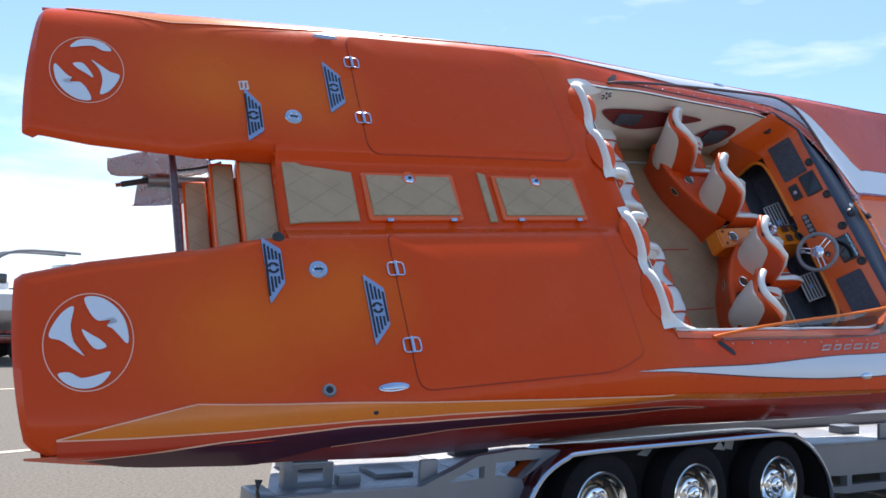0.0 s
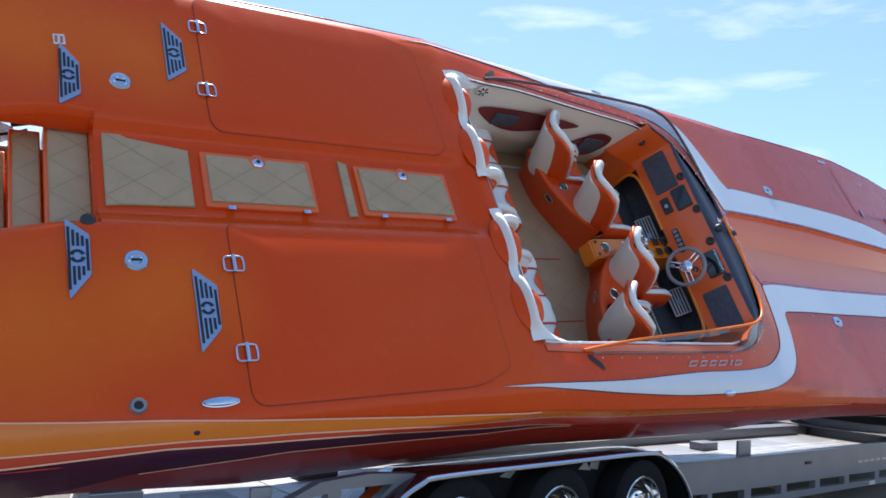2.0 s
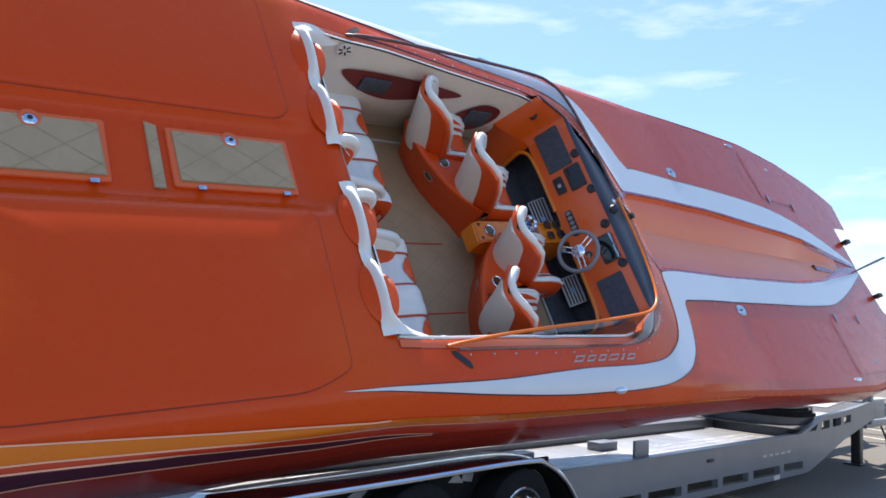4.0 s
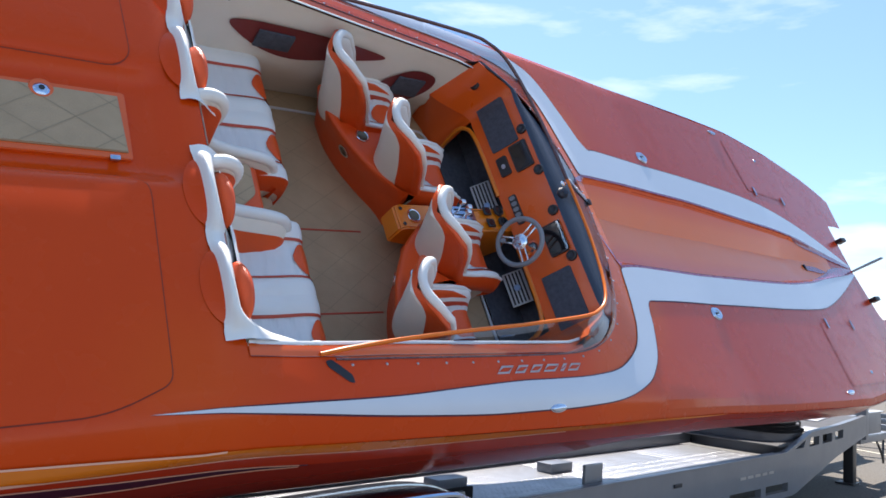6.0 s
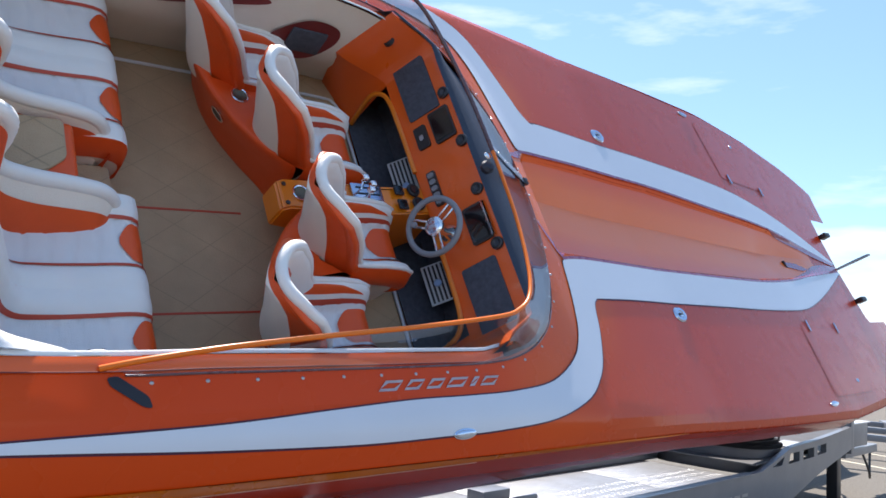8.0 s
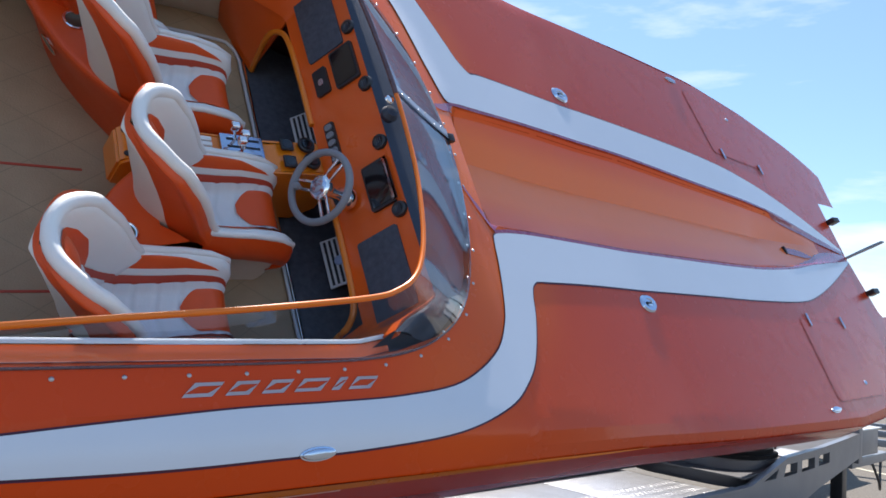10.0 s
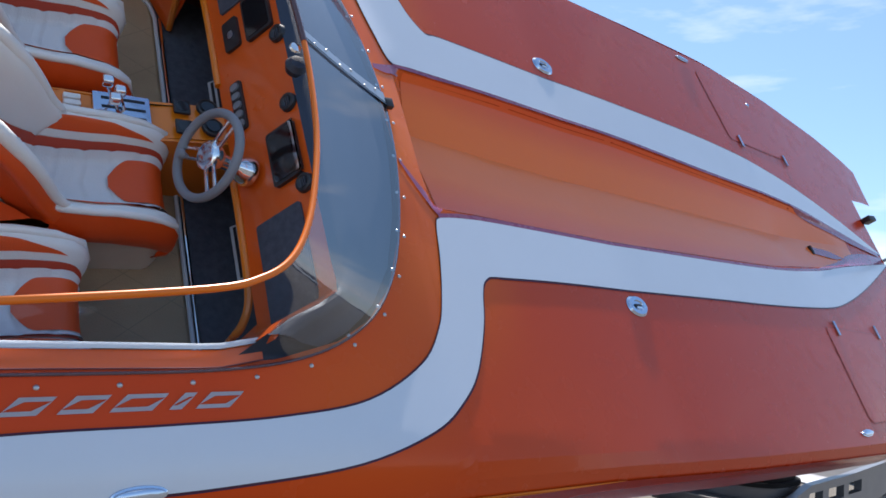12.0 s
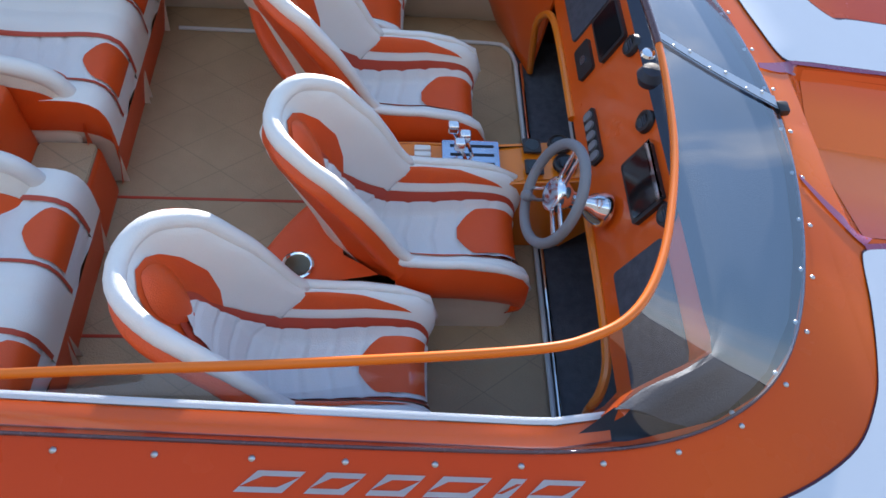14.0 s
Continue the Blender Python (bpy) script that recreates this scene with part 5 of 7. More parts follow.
r_bol = lerp_tab([(0, 0.0), (0.06, 0.02), (0.16, 0.05), (0.3, 0.06), (0.45, 0.055), (0.6, 0.03), (0.85, 0.02), (1, 0.0)])
rear = None
for s in (1, -1):
    for y in (0.39, 0.865):
        m = BOAT @ Matrix.Translation((2.02, s * y + 0.01, FLOOR))
        if rear is None:
            rear = empty("rear_seat", m, "white quilted rear bench seat with orange inlays", "seat", "rear bench seats")
            bench_seat(rear, R_PATH, r_wid, r_bol, 0.46, 0.84)
        else:
            copy_thing(rear, m)
        # rounded orange pad below the rim
        bm = bmesh.new()
        bmesh.ops.create_uvsphere(bm, u_segments=20, v_segments=12, radius=1.0)
        bmesh.ops.transform(bm, matrix=Matrix.Translation((1.965, s * y + 0.01, -0.07)) @ pose(0, 0, 0, 0, 10, 0) @ Matrix.Diagonal((0.045, 0.15, 0.10, 1)), verts=bm.verts)
        part("head_pad", bm, M_VINYL_O, boat, "rounded orange head pad on the bench")
        # moulded hump behind the headrest
        def hump(u, v, s=s, y=y):
            a = math.pi * u
            r = v
            px = 1.875 - 0.105 * r * math.sin(a)
            py = s * y + 0.01 + 0.185 * r * math.cos(a)
            return (px, py, 0.040 * (1 - r * r) ** 0.9 + 0.002)
        grid_mesh("headrest_fairing", hump, 20, 8, M_PAINT, boat, "moulded orange fairing behind a headrest")
# wavy white rim over the heads of the bench
for s in (1, -1):
    def f_rim(u, v, s=s):
        y = 0.135 + 0.985 * u
        k = max(max(0.0, 1 - ((y - c) / 0.21) ** 2) for c in (0.385, 0.865))
        lift = 0.018 + 0.075 * k ** 0.8
        w = 0.100 + 0.035 * (1 - k)
        back = 1.99 - 0.035 * k ** 1.5 - w * 1.15
        front = 1.99 - 0.035 * k ** 1.5 + 0.24 * sstep(0.95, 1.12, y) ** 2 + 0.05 * sstep(0.24, 0.14, y)
        x = front + (back - front) * v
        return (x, s * y + 0.01, -0.10 + (lift + 0.10) * sstep(-0.15, 0.72, v) - lift * 0.9 * sstep(0.80, 1.0, v))
    grid_mesh("bench_rim", f_rim, 60, 12, M_VINYL_W, boat, "wavy white vinyl rim along the bench", angle=80)
# winged arms beside the pass-through: a white rolled edge over cream sides with orange fields
ARM_TOP = smooth_pts([(-0.03, 0, 1.02), (0.03, 0, 1.04), (0.09, 0, 1.02), (0.125, 0, 0.96), (0.12, 0, 0.86), (0.105, 0, 0.76), (0.14, 0, 0.68), (0.26, 0, 0.63), (0.42, 0, 0.60), (0.54, 0, 0.56), (0.60, 0, 0.48), (0.62, 0, 0.38)], 5)
for s in (1, -1):
    arm = empty("bench_arm", BOAT @ Matrix.Translation((1.96, s * 0.20 + 0.01, FLOOR)), "white padded bench arm with orange sides beside the step", "armrest", "bench arms")
    na = len(ARM_TOP) - 1
    part("rolled_edge", tube_bm(ARM_TOP, 0.034, 14, False, None, 1.0), M_VINYL_W, arm, "rolled white edge", angle=80)
    def low(u, v):
        p = ARM_TOP[round(u * na)]
        return Vector((p.x * (1 - 0.1 * v), 0, p.z * (1 - v) + 0.02 * v))
    for d in (1, -1):
        # each side swells out below the edge
        def flank(u, v, lift=0.0, d=d):
            swell = 0.045 + (0.095 if d == s else -0.015) * sstep(0.40, 0.58, u)
            return low(u, v) + Vector((0, d * (0.026 + swell * math.sin(min(1.0, v / 0.42) * math.pi / 2) + lift), lift))
        grid_mesh("side", flank, na, 12, M_VINYL_G, arm)
        grid_mesh("wing_panel", lambda u, v: flank(0.02 + 0.44 * u, 0.04 + 0.42 * v, 0.004), 24, 8, M_VINYL_O, arm, "orange wing panel")
        grid_mesh("orange_inlay", lambda u, v: flank(0.53 + 0.43 * u, 0.05 + (0.06 + 0.34 * v) * math.sin(math.pi * (0.06 + 0.9 * u) ** 0.8) ** 0.6, 0.004), 24, 8, M_VINYL_O, arm, "orange leaf-shaped inlay")
    grid_mesh("front", lambda u, v: (0.60 + 0.045 * v, (2 * u - 1) * 0.08, 0.02 + 0.37 * v), 4, 4, M_VINYL_O, arm, "orange front panel")
# pass-through steps between the rear seats
step = empty("centre_step", BOAT @ Matrix.Translation((1.95, 0.01, FLOOR)), "two tan padded steps with an orange riser between the rear seats", "step")
part("body", box_bm(0.0, 0.46, -0.145, 0.145, 0.0, 0.575, 0.03, 3), M_VINYL_O, step)
stitched("pad", [tuple(p) for p in outline([(0.0, -0.142), (0.32, -0.142), (0.415, -0.06), (0.415, 0.142), (0.0, 0.142)], [0.01, 0.03, 0.03, 0.03, 0.01], 4)], 0.592, step, 0.17, "tan stitched step pad")
part("lower_body", box_bm(0.44, 0.68, -0.140, 0.140, 0.0, 0.27, 0.03, 3), M_VINYL_O, step)
stitched("low_pad", [tuple(p) for p in outline([(0.46, -0.135), (0.62, -0.135), (0.675, -0.07), (0.675, 0.135), (0.46, 0.135)], 0.03, 4)], 0.287, step, 0.17, "tan stitched step pad")


# ---- seat plinths with drink holders ----
def cup(parent, m):
    c = part("cup_holder", lathe_bm([(0.050, 0.0), (0.052, 0.006), (0.046, 0.009), (0.040, 0.006), (0.037, -0.07), (0.0, -0.072)], 28, None, False), M_CHROME, parent, "chrome drink holder", m=m)
    part("cup_liner", lathe_bm([(0.0405, 0.0068), (0.036, 0.004), (0.0, 0.0025)], 28, None, False), M_CUP, c, "dark bronze cup inside")
    return c


RIDGE = smooth_pts([(3.10, 1.02, 0), (3.095, 0.92, 0), (3.11, 0.81, 0), (3.18, 0.60, 0), (3.31, 0.38, 0), (3.475, 0.22, 0), (3.56, 0.165, 0)], 6)
FOOT = smooth_pts([(3.27, 1.02, 0), (3.275, 0.94, 0), (3.29, 0.80, 0), (3.35, 0.62, 0), (3.45, 0.44, 0), (3.545, 0.30, 0), (3.60, 0.165, 0)], 6)
for s in (1, -1):
    pl = empty("seat_plinth", BOAT @ Matrix.Translation((0, 0, FLOOR)), "moulded orange plinth between the bucket seats with drink holders", "seat plinth", "seat plinths")
    ox, oy = (0.0, 0.0) if s > 0 else (0.10, 0.14)
    n = len(RIDGE) - 1
    TOP = 0.427
    rise = [(0.0, 0.0, 0.0), (0.50, 0.0, 0.23), (0.96, 0.0, 0.385), (1.0, 0.003, 0.408), (1.0, 0.012, 0.421), (1.0, 0.03, TOP), (1.0, 0.20, TOP), (1.0, 0.42, TOP)]
    def f_pl(u, v):
        i = min(n, max(0, round(u * n)))
        k = min(6, int(v * 7))
        a, fwd, h = (x0 + (x1 - x0) * (v * 7 - k) for x0, x1 in zip(rise[k], rise[k + 1]))
        p = FOOT[i].lerp(RIDGE[i], a)
        x = min(p.x + fwd, max(p.x + 0.001 * v, 3.465 - 0.29 * sstep(0.62, 0.70, p.y) + 0.24 * math.exp(-((p.y - 0.645) / 0.04) ** 2)))
        return Vector((x + ox, s * p.y + oy, h))
    grid_mesh("body", f_pl, n, 28, M_VINYL_O, pl, "", angle=50)
    grid_mesh("end", lambda u, v: f_pl(1.0, min(5 / 7, v * 5 / 7)).lerp(Vector((3.60 + ox, s * 0.165 + oy, (TOP - 0.1 * u) * v)), u), 2, 15, M_VINYL_O, pl)
    cup(pl, Matrix.Translation((3.326 + ox, s * 0.61 + oy, TOP + 0.002)))
    iu = min(range(n), key=lambda i: abs(RIDGE[i].y - 0.545)) / n
    c = f_pl(iu, 0.205)
    nn = (f_pl(iu + 1 / n, 0.205) - f_pl(iu - 1 / n, 0.205)).cross(f_pl(iu, 0.25) - f_pl(iu, 0.16)).normalized()
    nn = nn if nn.x < 0 else -nn
    cup(pl, Matrix.Translation(c + nn * 0.004) @ nn.to_track_quat("Z", "Y").to_matrix().to_4x4())

# ---- centre console ----
con = empty("centre_console", BOAT @ Matrix.Translation((0, 0, 0)), "amber centre console with throttle levers, gauges and a drink holder", "console")
bm = bmesh.new()
prof = [(3.44, -0.84), (3.45, -0.68), (3.49, -0.648), (3.80, -0.648), (4.10, -0.66), (4.46, -0.60), (4.50, -0.92), (4.40, -1.04), (3.80, -1.04), (3.74, -0.88)]
L_, R_ = [bm.verts.new((x, -0.095, z)) for x, z in prof], [bm.verts.new((x, 0.095, z)) for x, z in prof]
bm.faces.new(L_), bm.faces.new(R_[::-1])
for i in range(len(prof)):
    j = (i + 1) % len(prof)
    bm.faces.new((L_[i], R_[i], R_[j], L_[j]))
bmesh.ops.bevel(bm, geom=bm.edges[:], offset=0.012, segments=2, affect="EDGES")
part("body", bm, M_AMBER_P, con)
cup(con, Matrix.Translation((3.57, 0.0, -0.643)))
for y in (-0.06, 0.06):
    part("stud", lathe_bm([(0.0, 0.006), (0.012, 0.004), (0.014, 0.0)], 14, Matrix.Translation((3.485, y, -0.652))), M_BLACK, con)
pla = part("throttle_plate", box_bm(3.90, 4.11, -0.085, 0.095, -0.648, -0.628, 0.006), M_STEEL, con, "polished throttle plate", m=pose(0, 0, 0))
for k in range(4):
    part("slot", box_bm(3.93, 4.09, -0.06 + 0.042 * k - 0.006, -0.06 + 0.042 * k + 0.006, -0.632, -0.6265), M_SLOT, pla, "", False)
for y, d in ((-0.02, 0.0), (0.02, 0.02), (0.06, -0.02)):
    lv = part("lever", tube_bm([(3.99 + d, y, -0.63), (3.975 + d, y, -0.585), (3.955 + d, y, -0.54)], 0.007, 8), M_CHROME, con, "chrome throttle lever")
    part("knob", box_bm(3.935 + d, 3.975 + d, y - 0.018, y + 0.018, -0.545, -0.505, 0.01, 3), M_CHROME, lv)
for k in range(4):
    part("rocker", box_bm(3.80, 3.86, -0.045 + 0.03 * k, -0.022 + 0.03 * k, -0.655, -0.63, 0.005), M_VINYL_W, con, "white rocker", m=pose(0, 0, 0))
for x, y, r in ((4.23, 0.065, 0), (4.33, 0.065, 1), (4.23, -0.035, 0), (4.34, -0.03, 1)):
    z = -0.645 + (x - 4.1) * 0.16
    if r:
        g = part("gauge", lathe_bm([(0.0, 0.010), (0.034, 0.010), (0.038, 0.016), (0.043, 0.012), (0.045, 0.0)], 24, Matrix.Translation((x, y, z))), M_BLACK, con, "round black gauge")
    else:
        g = part("gauge", box_bm(x - 0.034, x + 0.034, y - 0.034, y + 0.034, z, z + 0.015, 0.008), M_BLACK, con, "square black gauge")
    part("glass", lathe_bm([(0.0, 0.001), (0.026, 0.001), (0.026, 0.0)], 20, Matrix.Translation((x, y, z + 0.0155))), M_GAUGE, g)

# ---- dashboard ----
def fascia(y, z, out=0.0):
    """A point on the orange fascia; out: metres off it towards the seats."""
    x = 4.36 + 0.42 * (z + 0.7) - 0.33 * sstep(0.92, 1.14, abs(y))
    n = Vector((-0.922, 0, 0.387))
    return Vector((x, y, z)) + n * out


base_x = lerp_tab([(0.0, 5.03), (0.24, 5.01), (0.53, 4.95), (0.79, 4.855), (0.97, 4.73), (1.09, 4.57), (1.15, 4.42), (1.2, 4.1)])
dash = empty("dashboard", BOAT, "orange dashboard with dark screens, glove boxes and round vents", "dashboard")
grid_mesh("fascia", lambda u, v: fascia(-1.13 + u * 2.26, -0.61 + v * (0.36 + 0.06 * sstep(0.85, 1.13, abs(-1.13 + u * 2.26))), -0.026), 50, 10, M_ORANGE_P, dash, "glossy orange fascia", 0.026)
for s in (1, -1):
    post = [fascia(s * 0.20, -0.61, 0.004), fascia(s * 0.55, -0.612, 0.004), fascia(s * 0.78, -0.625, 0.004), fascia(s * 0.87, -0.67, 0.004), fascia(s * 0.90, -0.76, 0.004).lerp(Vector((4.37, s * 0.9, -0.76)), 0.4), Vector((4.365, s * 0.90, -1.03))]
    part("knee_rail", tube_bm(smooth_pts(post, 6), 0.016, 8), M_AMBER_P, dash, "amber rolled edge under the fascia")
for s in (1, -1):
    grid_mesh("fascia_wing", lambda u, v, s=s: fascia(s * (0.90 + 0.225 * u), -0.605, -0.01).lerp(Vector((4.37 - 0.13 * u, s * (0.90 + 0.36 * u), FLOOR + 0.01)), v), 8, 6, M_ORANGE_P, dash, "orange panel beside the footwell", 0.012)
grid_mesh("pad", lambda u, v: (fascia((y := -1.12 + 2.24 * u), -0.25 + 0.06 * sstep(0.85, 1.13, abs(y)), 0.008).lerp(Vector(((xb := base_x(abs(y)) - 0.02), y, deck_z(xb, y) - 0.012)), v) + Vector((0, 0, 0.035 * math.sin(math.pi * min(1, v * 1.6)) * (1 - v)))), 40, 8, M_DASHTOP, dash, "blue-grey dash pad")
# dark cheeks that close the pad's ends down to the windscreen's base
for s in (1, -1):
    def f_cheek(u, v, s=s):
        e0 = fascia(1.12, -0.19, 0.008)
        e1x = base_x(1.12) - 0.02
        a = Vector((e0.x + (e1x - e0.x) * u, 1.115, e0.z + (deck_z(e1x, 1.12) - 0.012 - e0.z) * u))
        xb = 4.10 + (e1x + 0.03 - 4.10) * u
        yb = float(np.interp(xb, (4.08, 4.30, 4.42, 4.57), (1.198, 1.178, 1.145, 1.085))) - 0.004
        p = a.lerp(Vector((xb, yb, deck_z(xb, yb) - 0.004)), v)
        return Vector((p.x, s * p.y, p.z - 0.03 * math.sin(math.pi * v)))
    grid_mesh("pad_cheek", f_cheek, 14, 8, M_DASHTOP, dash, "dark navy end of the dash pad")


def dash_plate(name, y0, y1, z0, z1, mt, out=0.012, label="", skew=0.0, parent=dash, rim=None):
    c = outline([(y0, z0), (y1, z0 + skew), (y1, z1), (y0, z1 - skew * 0.5)], 0.015, 3)
    bm = bmesh.new()
    top = [bm.verts.new(fascia(p.x, p.y, out)) for p in c]
    bot = [bm.verts.new(fascia(p.x, p.y, -0.004)) for p in c]
    bm.faces.new(top)
    for i in range(len(c)):
        j = (i + 1) % len(c)
        bm.faces.new((bot[i], bot[j], top[j], top[i]))
    return part(name, bm, mt, parent, label)


for s in (1, -1):
    dash_plate("glove_box", *sorted((s * 0.535, s * 0.945)), -0.535, -0.325, M_CARPET, 0.010, "dark glove box lid")
a = dash_plate("screen", 0.29, 0.515, -0.42, -0.285, M_BLACK, 0.016, "black display")
dash_plate("glass", 0.305, 0.50, -0.41, -0.295, M_GAUGE, 0.019, "", 0, a)
a = dash_plate("screen", -0.435, -0.195, -0.415, -0.285, M_BLACK, 0.018, "black display")
dash_plate("glass", -0.42, -0.21, -0.405, -0.295, M_GAUGE, 0.021, "", 0, a)
dash_plate("bezel_edge", -0.43, -0.20, -0.292, -0.287, M_CHROME, 0.024, "", 0, a)
a = dash_plate("stereo", 0.315, 0.475, -0.535, -0.455, M_BLACK, 0.014, "black stereo head")
dash_plate("dial", 0.37, 0.41, -0.51, -0.48, M_STEEL, 0.018, "", 0, a)
sw = dash_plate("switch_panel", -0.09, 0.15, -0.548, -0.492, M_BLACK, 0.012, "black switch strip")
for k in range(5):
    dash_plate("switch", -0.078 + 0.046 * k, -0.046 + 0.046 * k, -0.54, -0.50, M_GREYWHEEL, 0.02, "", 0, sw)
qn = Vector((-0.922, 0, 0.387)).to_track_quat("Z", "Y").to_matrix().to_4x4()
for y, z in ((1.04, -0.36), (0.60, -0.28), (0.23, -0.275), (-0.11, -0.29), (-0.48, -0.29)):
    v = part("air_vent", lathe_bm([(0.0, 0.010), (0.020, 0.012), (0.026, 0.018), (0.036, 0.016), (0.040, 0.0)], 24), M_BLACK, dash, "round black air vent", m=Matrix.Translation(fascia(y, z, 0.002)) @ qn)
    for k in (-1, 0, 1):
        part("slat", box_bm(-0.018, 0.018, 0.010 * k - 0.002, 0.010 * k + 0.002, 0.010, 0.016), M_CARPET, v, "", False)
# foot rests, grooved
for y0 in (0.24, -0.56):
    ft = part("foot_plate", box_bm(-0.008, 0.008, 0.0, 0.27, 0.0, 0.16, 0.004), M_STRIP, boat, "pale ribbed foot plate with dark grooves", m=Matrix.Translation((4.49, y0, -0.945)) @ pose(0, 0, 0, 0, 42, 0))
    for k in range(5):
        part("groove", box_bm(-0.0105, -0.006, 0.012, 0.258, 0.017 + 0.0275 * k, 0.0305 + 0.0275 * k), M_SLOT, ft, "dark groove", False)
    part("medallion", lathe_bm([(0.0, 0.004), (0.024, 0.003), (0.027, 0.0)], 20), M_DECAL, ft, "plain blue-grey medallion", m=Matrix.Translation((-0.0105, 0.135 if y0 < 0 else 0.06, 0.08)) @ pose(0, 0, 0, 0, -90, 0))

# ---- steering wheel ----
wc = Vector((4.235, -0.30, -0.43))
ax = Vector((-0.91, 0.0, 0.41)).normalized()
mw = BOAT @ Matrix.Translation(wc) @ ax.to_track_quat("Z", "Y").to_matrix().to_4x4()
wheel = empty("steering_wheel", mw, "grey leather steering wheel with chrome spokes and column", "steering wheel")
part("rim", tube_bm([(0.165 * math.cos(2 * math.pi * k / 48), 0.165 * math.sin(2 * math.pi * k / 48), 0) for k in range(48)], 0.0175, 12, True), M_GREYWHEEL, wheel, "grey leather rim")
part("hub", lathe_bm([(0.0, 0.014), (0.045, 0.012), (0.056, 0.004), (0.058, -0.02), (0.04, -0.05), (0.0, -0.05)], 32), M_CHROME, wheel, "chrome hub")
part("hub_cap", lathe_bm([(0.0, 0.018), (0.03, 0.017), (0.044, 0.012)], 28), M_STEEL, wheel)
for k in range(3):
    for d in (-1, 1):
        part("spoke", box_bm(0.04, 0.158, d * 0.020 - 0.006, d * 0.020 + 0.006, -0.012, 0.0, 0.003), M_CHROME, wheel, "chrome spoke", m=pose(0, 0, 0, 0, 0, 115 + 120 * k))
part("column", lathe_bm([(0.030, -0.04), (0.026, -0.12), (0.045, -0.15), (0.050, -0.165), (0.058, -0.18), (0.060, -0.20)], 28), M_CHROME, wheel, "chrome steering column")
part("turn_knob", lathe_bm([(0.0, 0.05), (0.016, 0.045), (0.02, 0.03), (0.01, 0.01), (0.008, 0.0)], 16, Matrix.Translation((-0.05, -0.10, 0.0))), M_GREYWHEEL, wheel)

# ---- windscreen ----
RAIL = [(2.28, 1.175, -0.05), (2.42, 1.168, -0.015), (2.70, 1.152, 0.015), (3.1, 1.135, 0.032), (3.55, 1.118, 0.042), (4.0, 1.088, 0.05), (4.15, 1.05, 0.044), (4.25, 0.985, 0.034), (4.33, 0.87, 0.015), (4.40, 0.70, -0.01), (4.47, 0.45, -0.04), (4.508, 0.18, -0.06), (4.52, 0.0, -0.068)]
BASE = [(2.36, 1.20), (2.48, 1.205), (2.80, 1.207), (3.25, 1.207), (3.72, 1.207), (4.12, 1.20), (4.38, 1.165), (4.58, 1.09), (4.74, 0.97), (4.86, 0.79), (4.955, 0.53), (5.015, 0.24), (5.035, 0.0)]
half_r = smooth_pts(RAIL, 6)
half_b = smooth_pts([(x, y, 0) for x, y in BASE], 6)
flip = Vector((1, -1, 1))
rail_all = [p * flip for p in half_r] + [p for p in half_r[-2::-1]]
base_all = [p * flip for p in half_b] + [p for p in half_b[-2::-1]]
screen = empty("windscreen", BOAT, "wraparound curved acrylic windscreen with an orange top rail", "windscreen")
nr = len(rail_all) - 1
def f_glass(u, v):
    i = min(nr - 1, int(u * nr + 1e-6))
    b = base_all[i].lerp(base_all[i + 1], u * nr - i)
    b = Vector((b.x, b.y, deck_z(b.x, b.y) + 0.012))
    p = rail_all[i].lerp(rail_all[i + 1], u * nr - i).lerp(b, v)
    out = Vector((b.x - 3.6, b.y * 1.4, 0)).normalized()
    return p - out * 0.012 * math.sin(math.pi * v)
pane = grid_mesh("pane", f_glass, nr, 10, M_GLASS, screen, "clear curved acrylic pane", angle=80)
pane.visible_shadow = False
part("top_rail", tube_bm(rail_all[: nr // 2 + 1], 0.0108, 12), M_RAILTOP, screen, "glossy orange top rail")
part("top_rail", tube_bm(rail_all[nr // 2 :], 0.0125, 12), M_RAILDARK, screen, "top rail in dark plum")
part("base_seal", tube_bm([Vector((p.x, p.y, deck_z(p.x, p.y) + 0.004)) for p in base_all], 0.005, 8), M_RAILDARK, screen, "black base seal")
# joint in the middle with its strap and latch
part("centre_joint", tube_bm([f_glass(0.505, v / 8) + Vector((0.002, 0.01, 0.005)) for v in range(9)], 0.0028, 8), M_BLACK, screen, "dark centre joint")
joint = grid_mesh("joint_strip", lambda u, v: f_glass(0.5055 + 0.0125 * v, u) + Vector((0.003, 0, 0.006)), 10, 4, M_JOINT, screen, "blue-grey joint strip with small screws")
part("latch", box_bm(5.03, 5.07, 0.01, 0.06, deck_z(5.05, 0.03) + 0.0, deck_z(5.05, 0.03) + 0.028, 0.008), M_BLACK, screen, "black latch")
lamp = part("vent_knob", lathe_bm([(0.0, 0.03), (0.03, 0.025), (0.042, 0.0), (0.03, -0.03), (0.0, -0.035)], 24, Matrix.Translation((4.50, -0.07, -0.13))), M_DASHTOP, screen, "grey round fitting at the top rail")
part("cap", lathe_bm([(0.0, 0.012), (0.02, 0.008), (0.024, 0.0)], 16, Matrix.Translation((4.49, -0.02, -0.09))), M_CHROME, lamp)
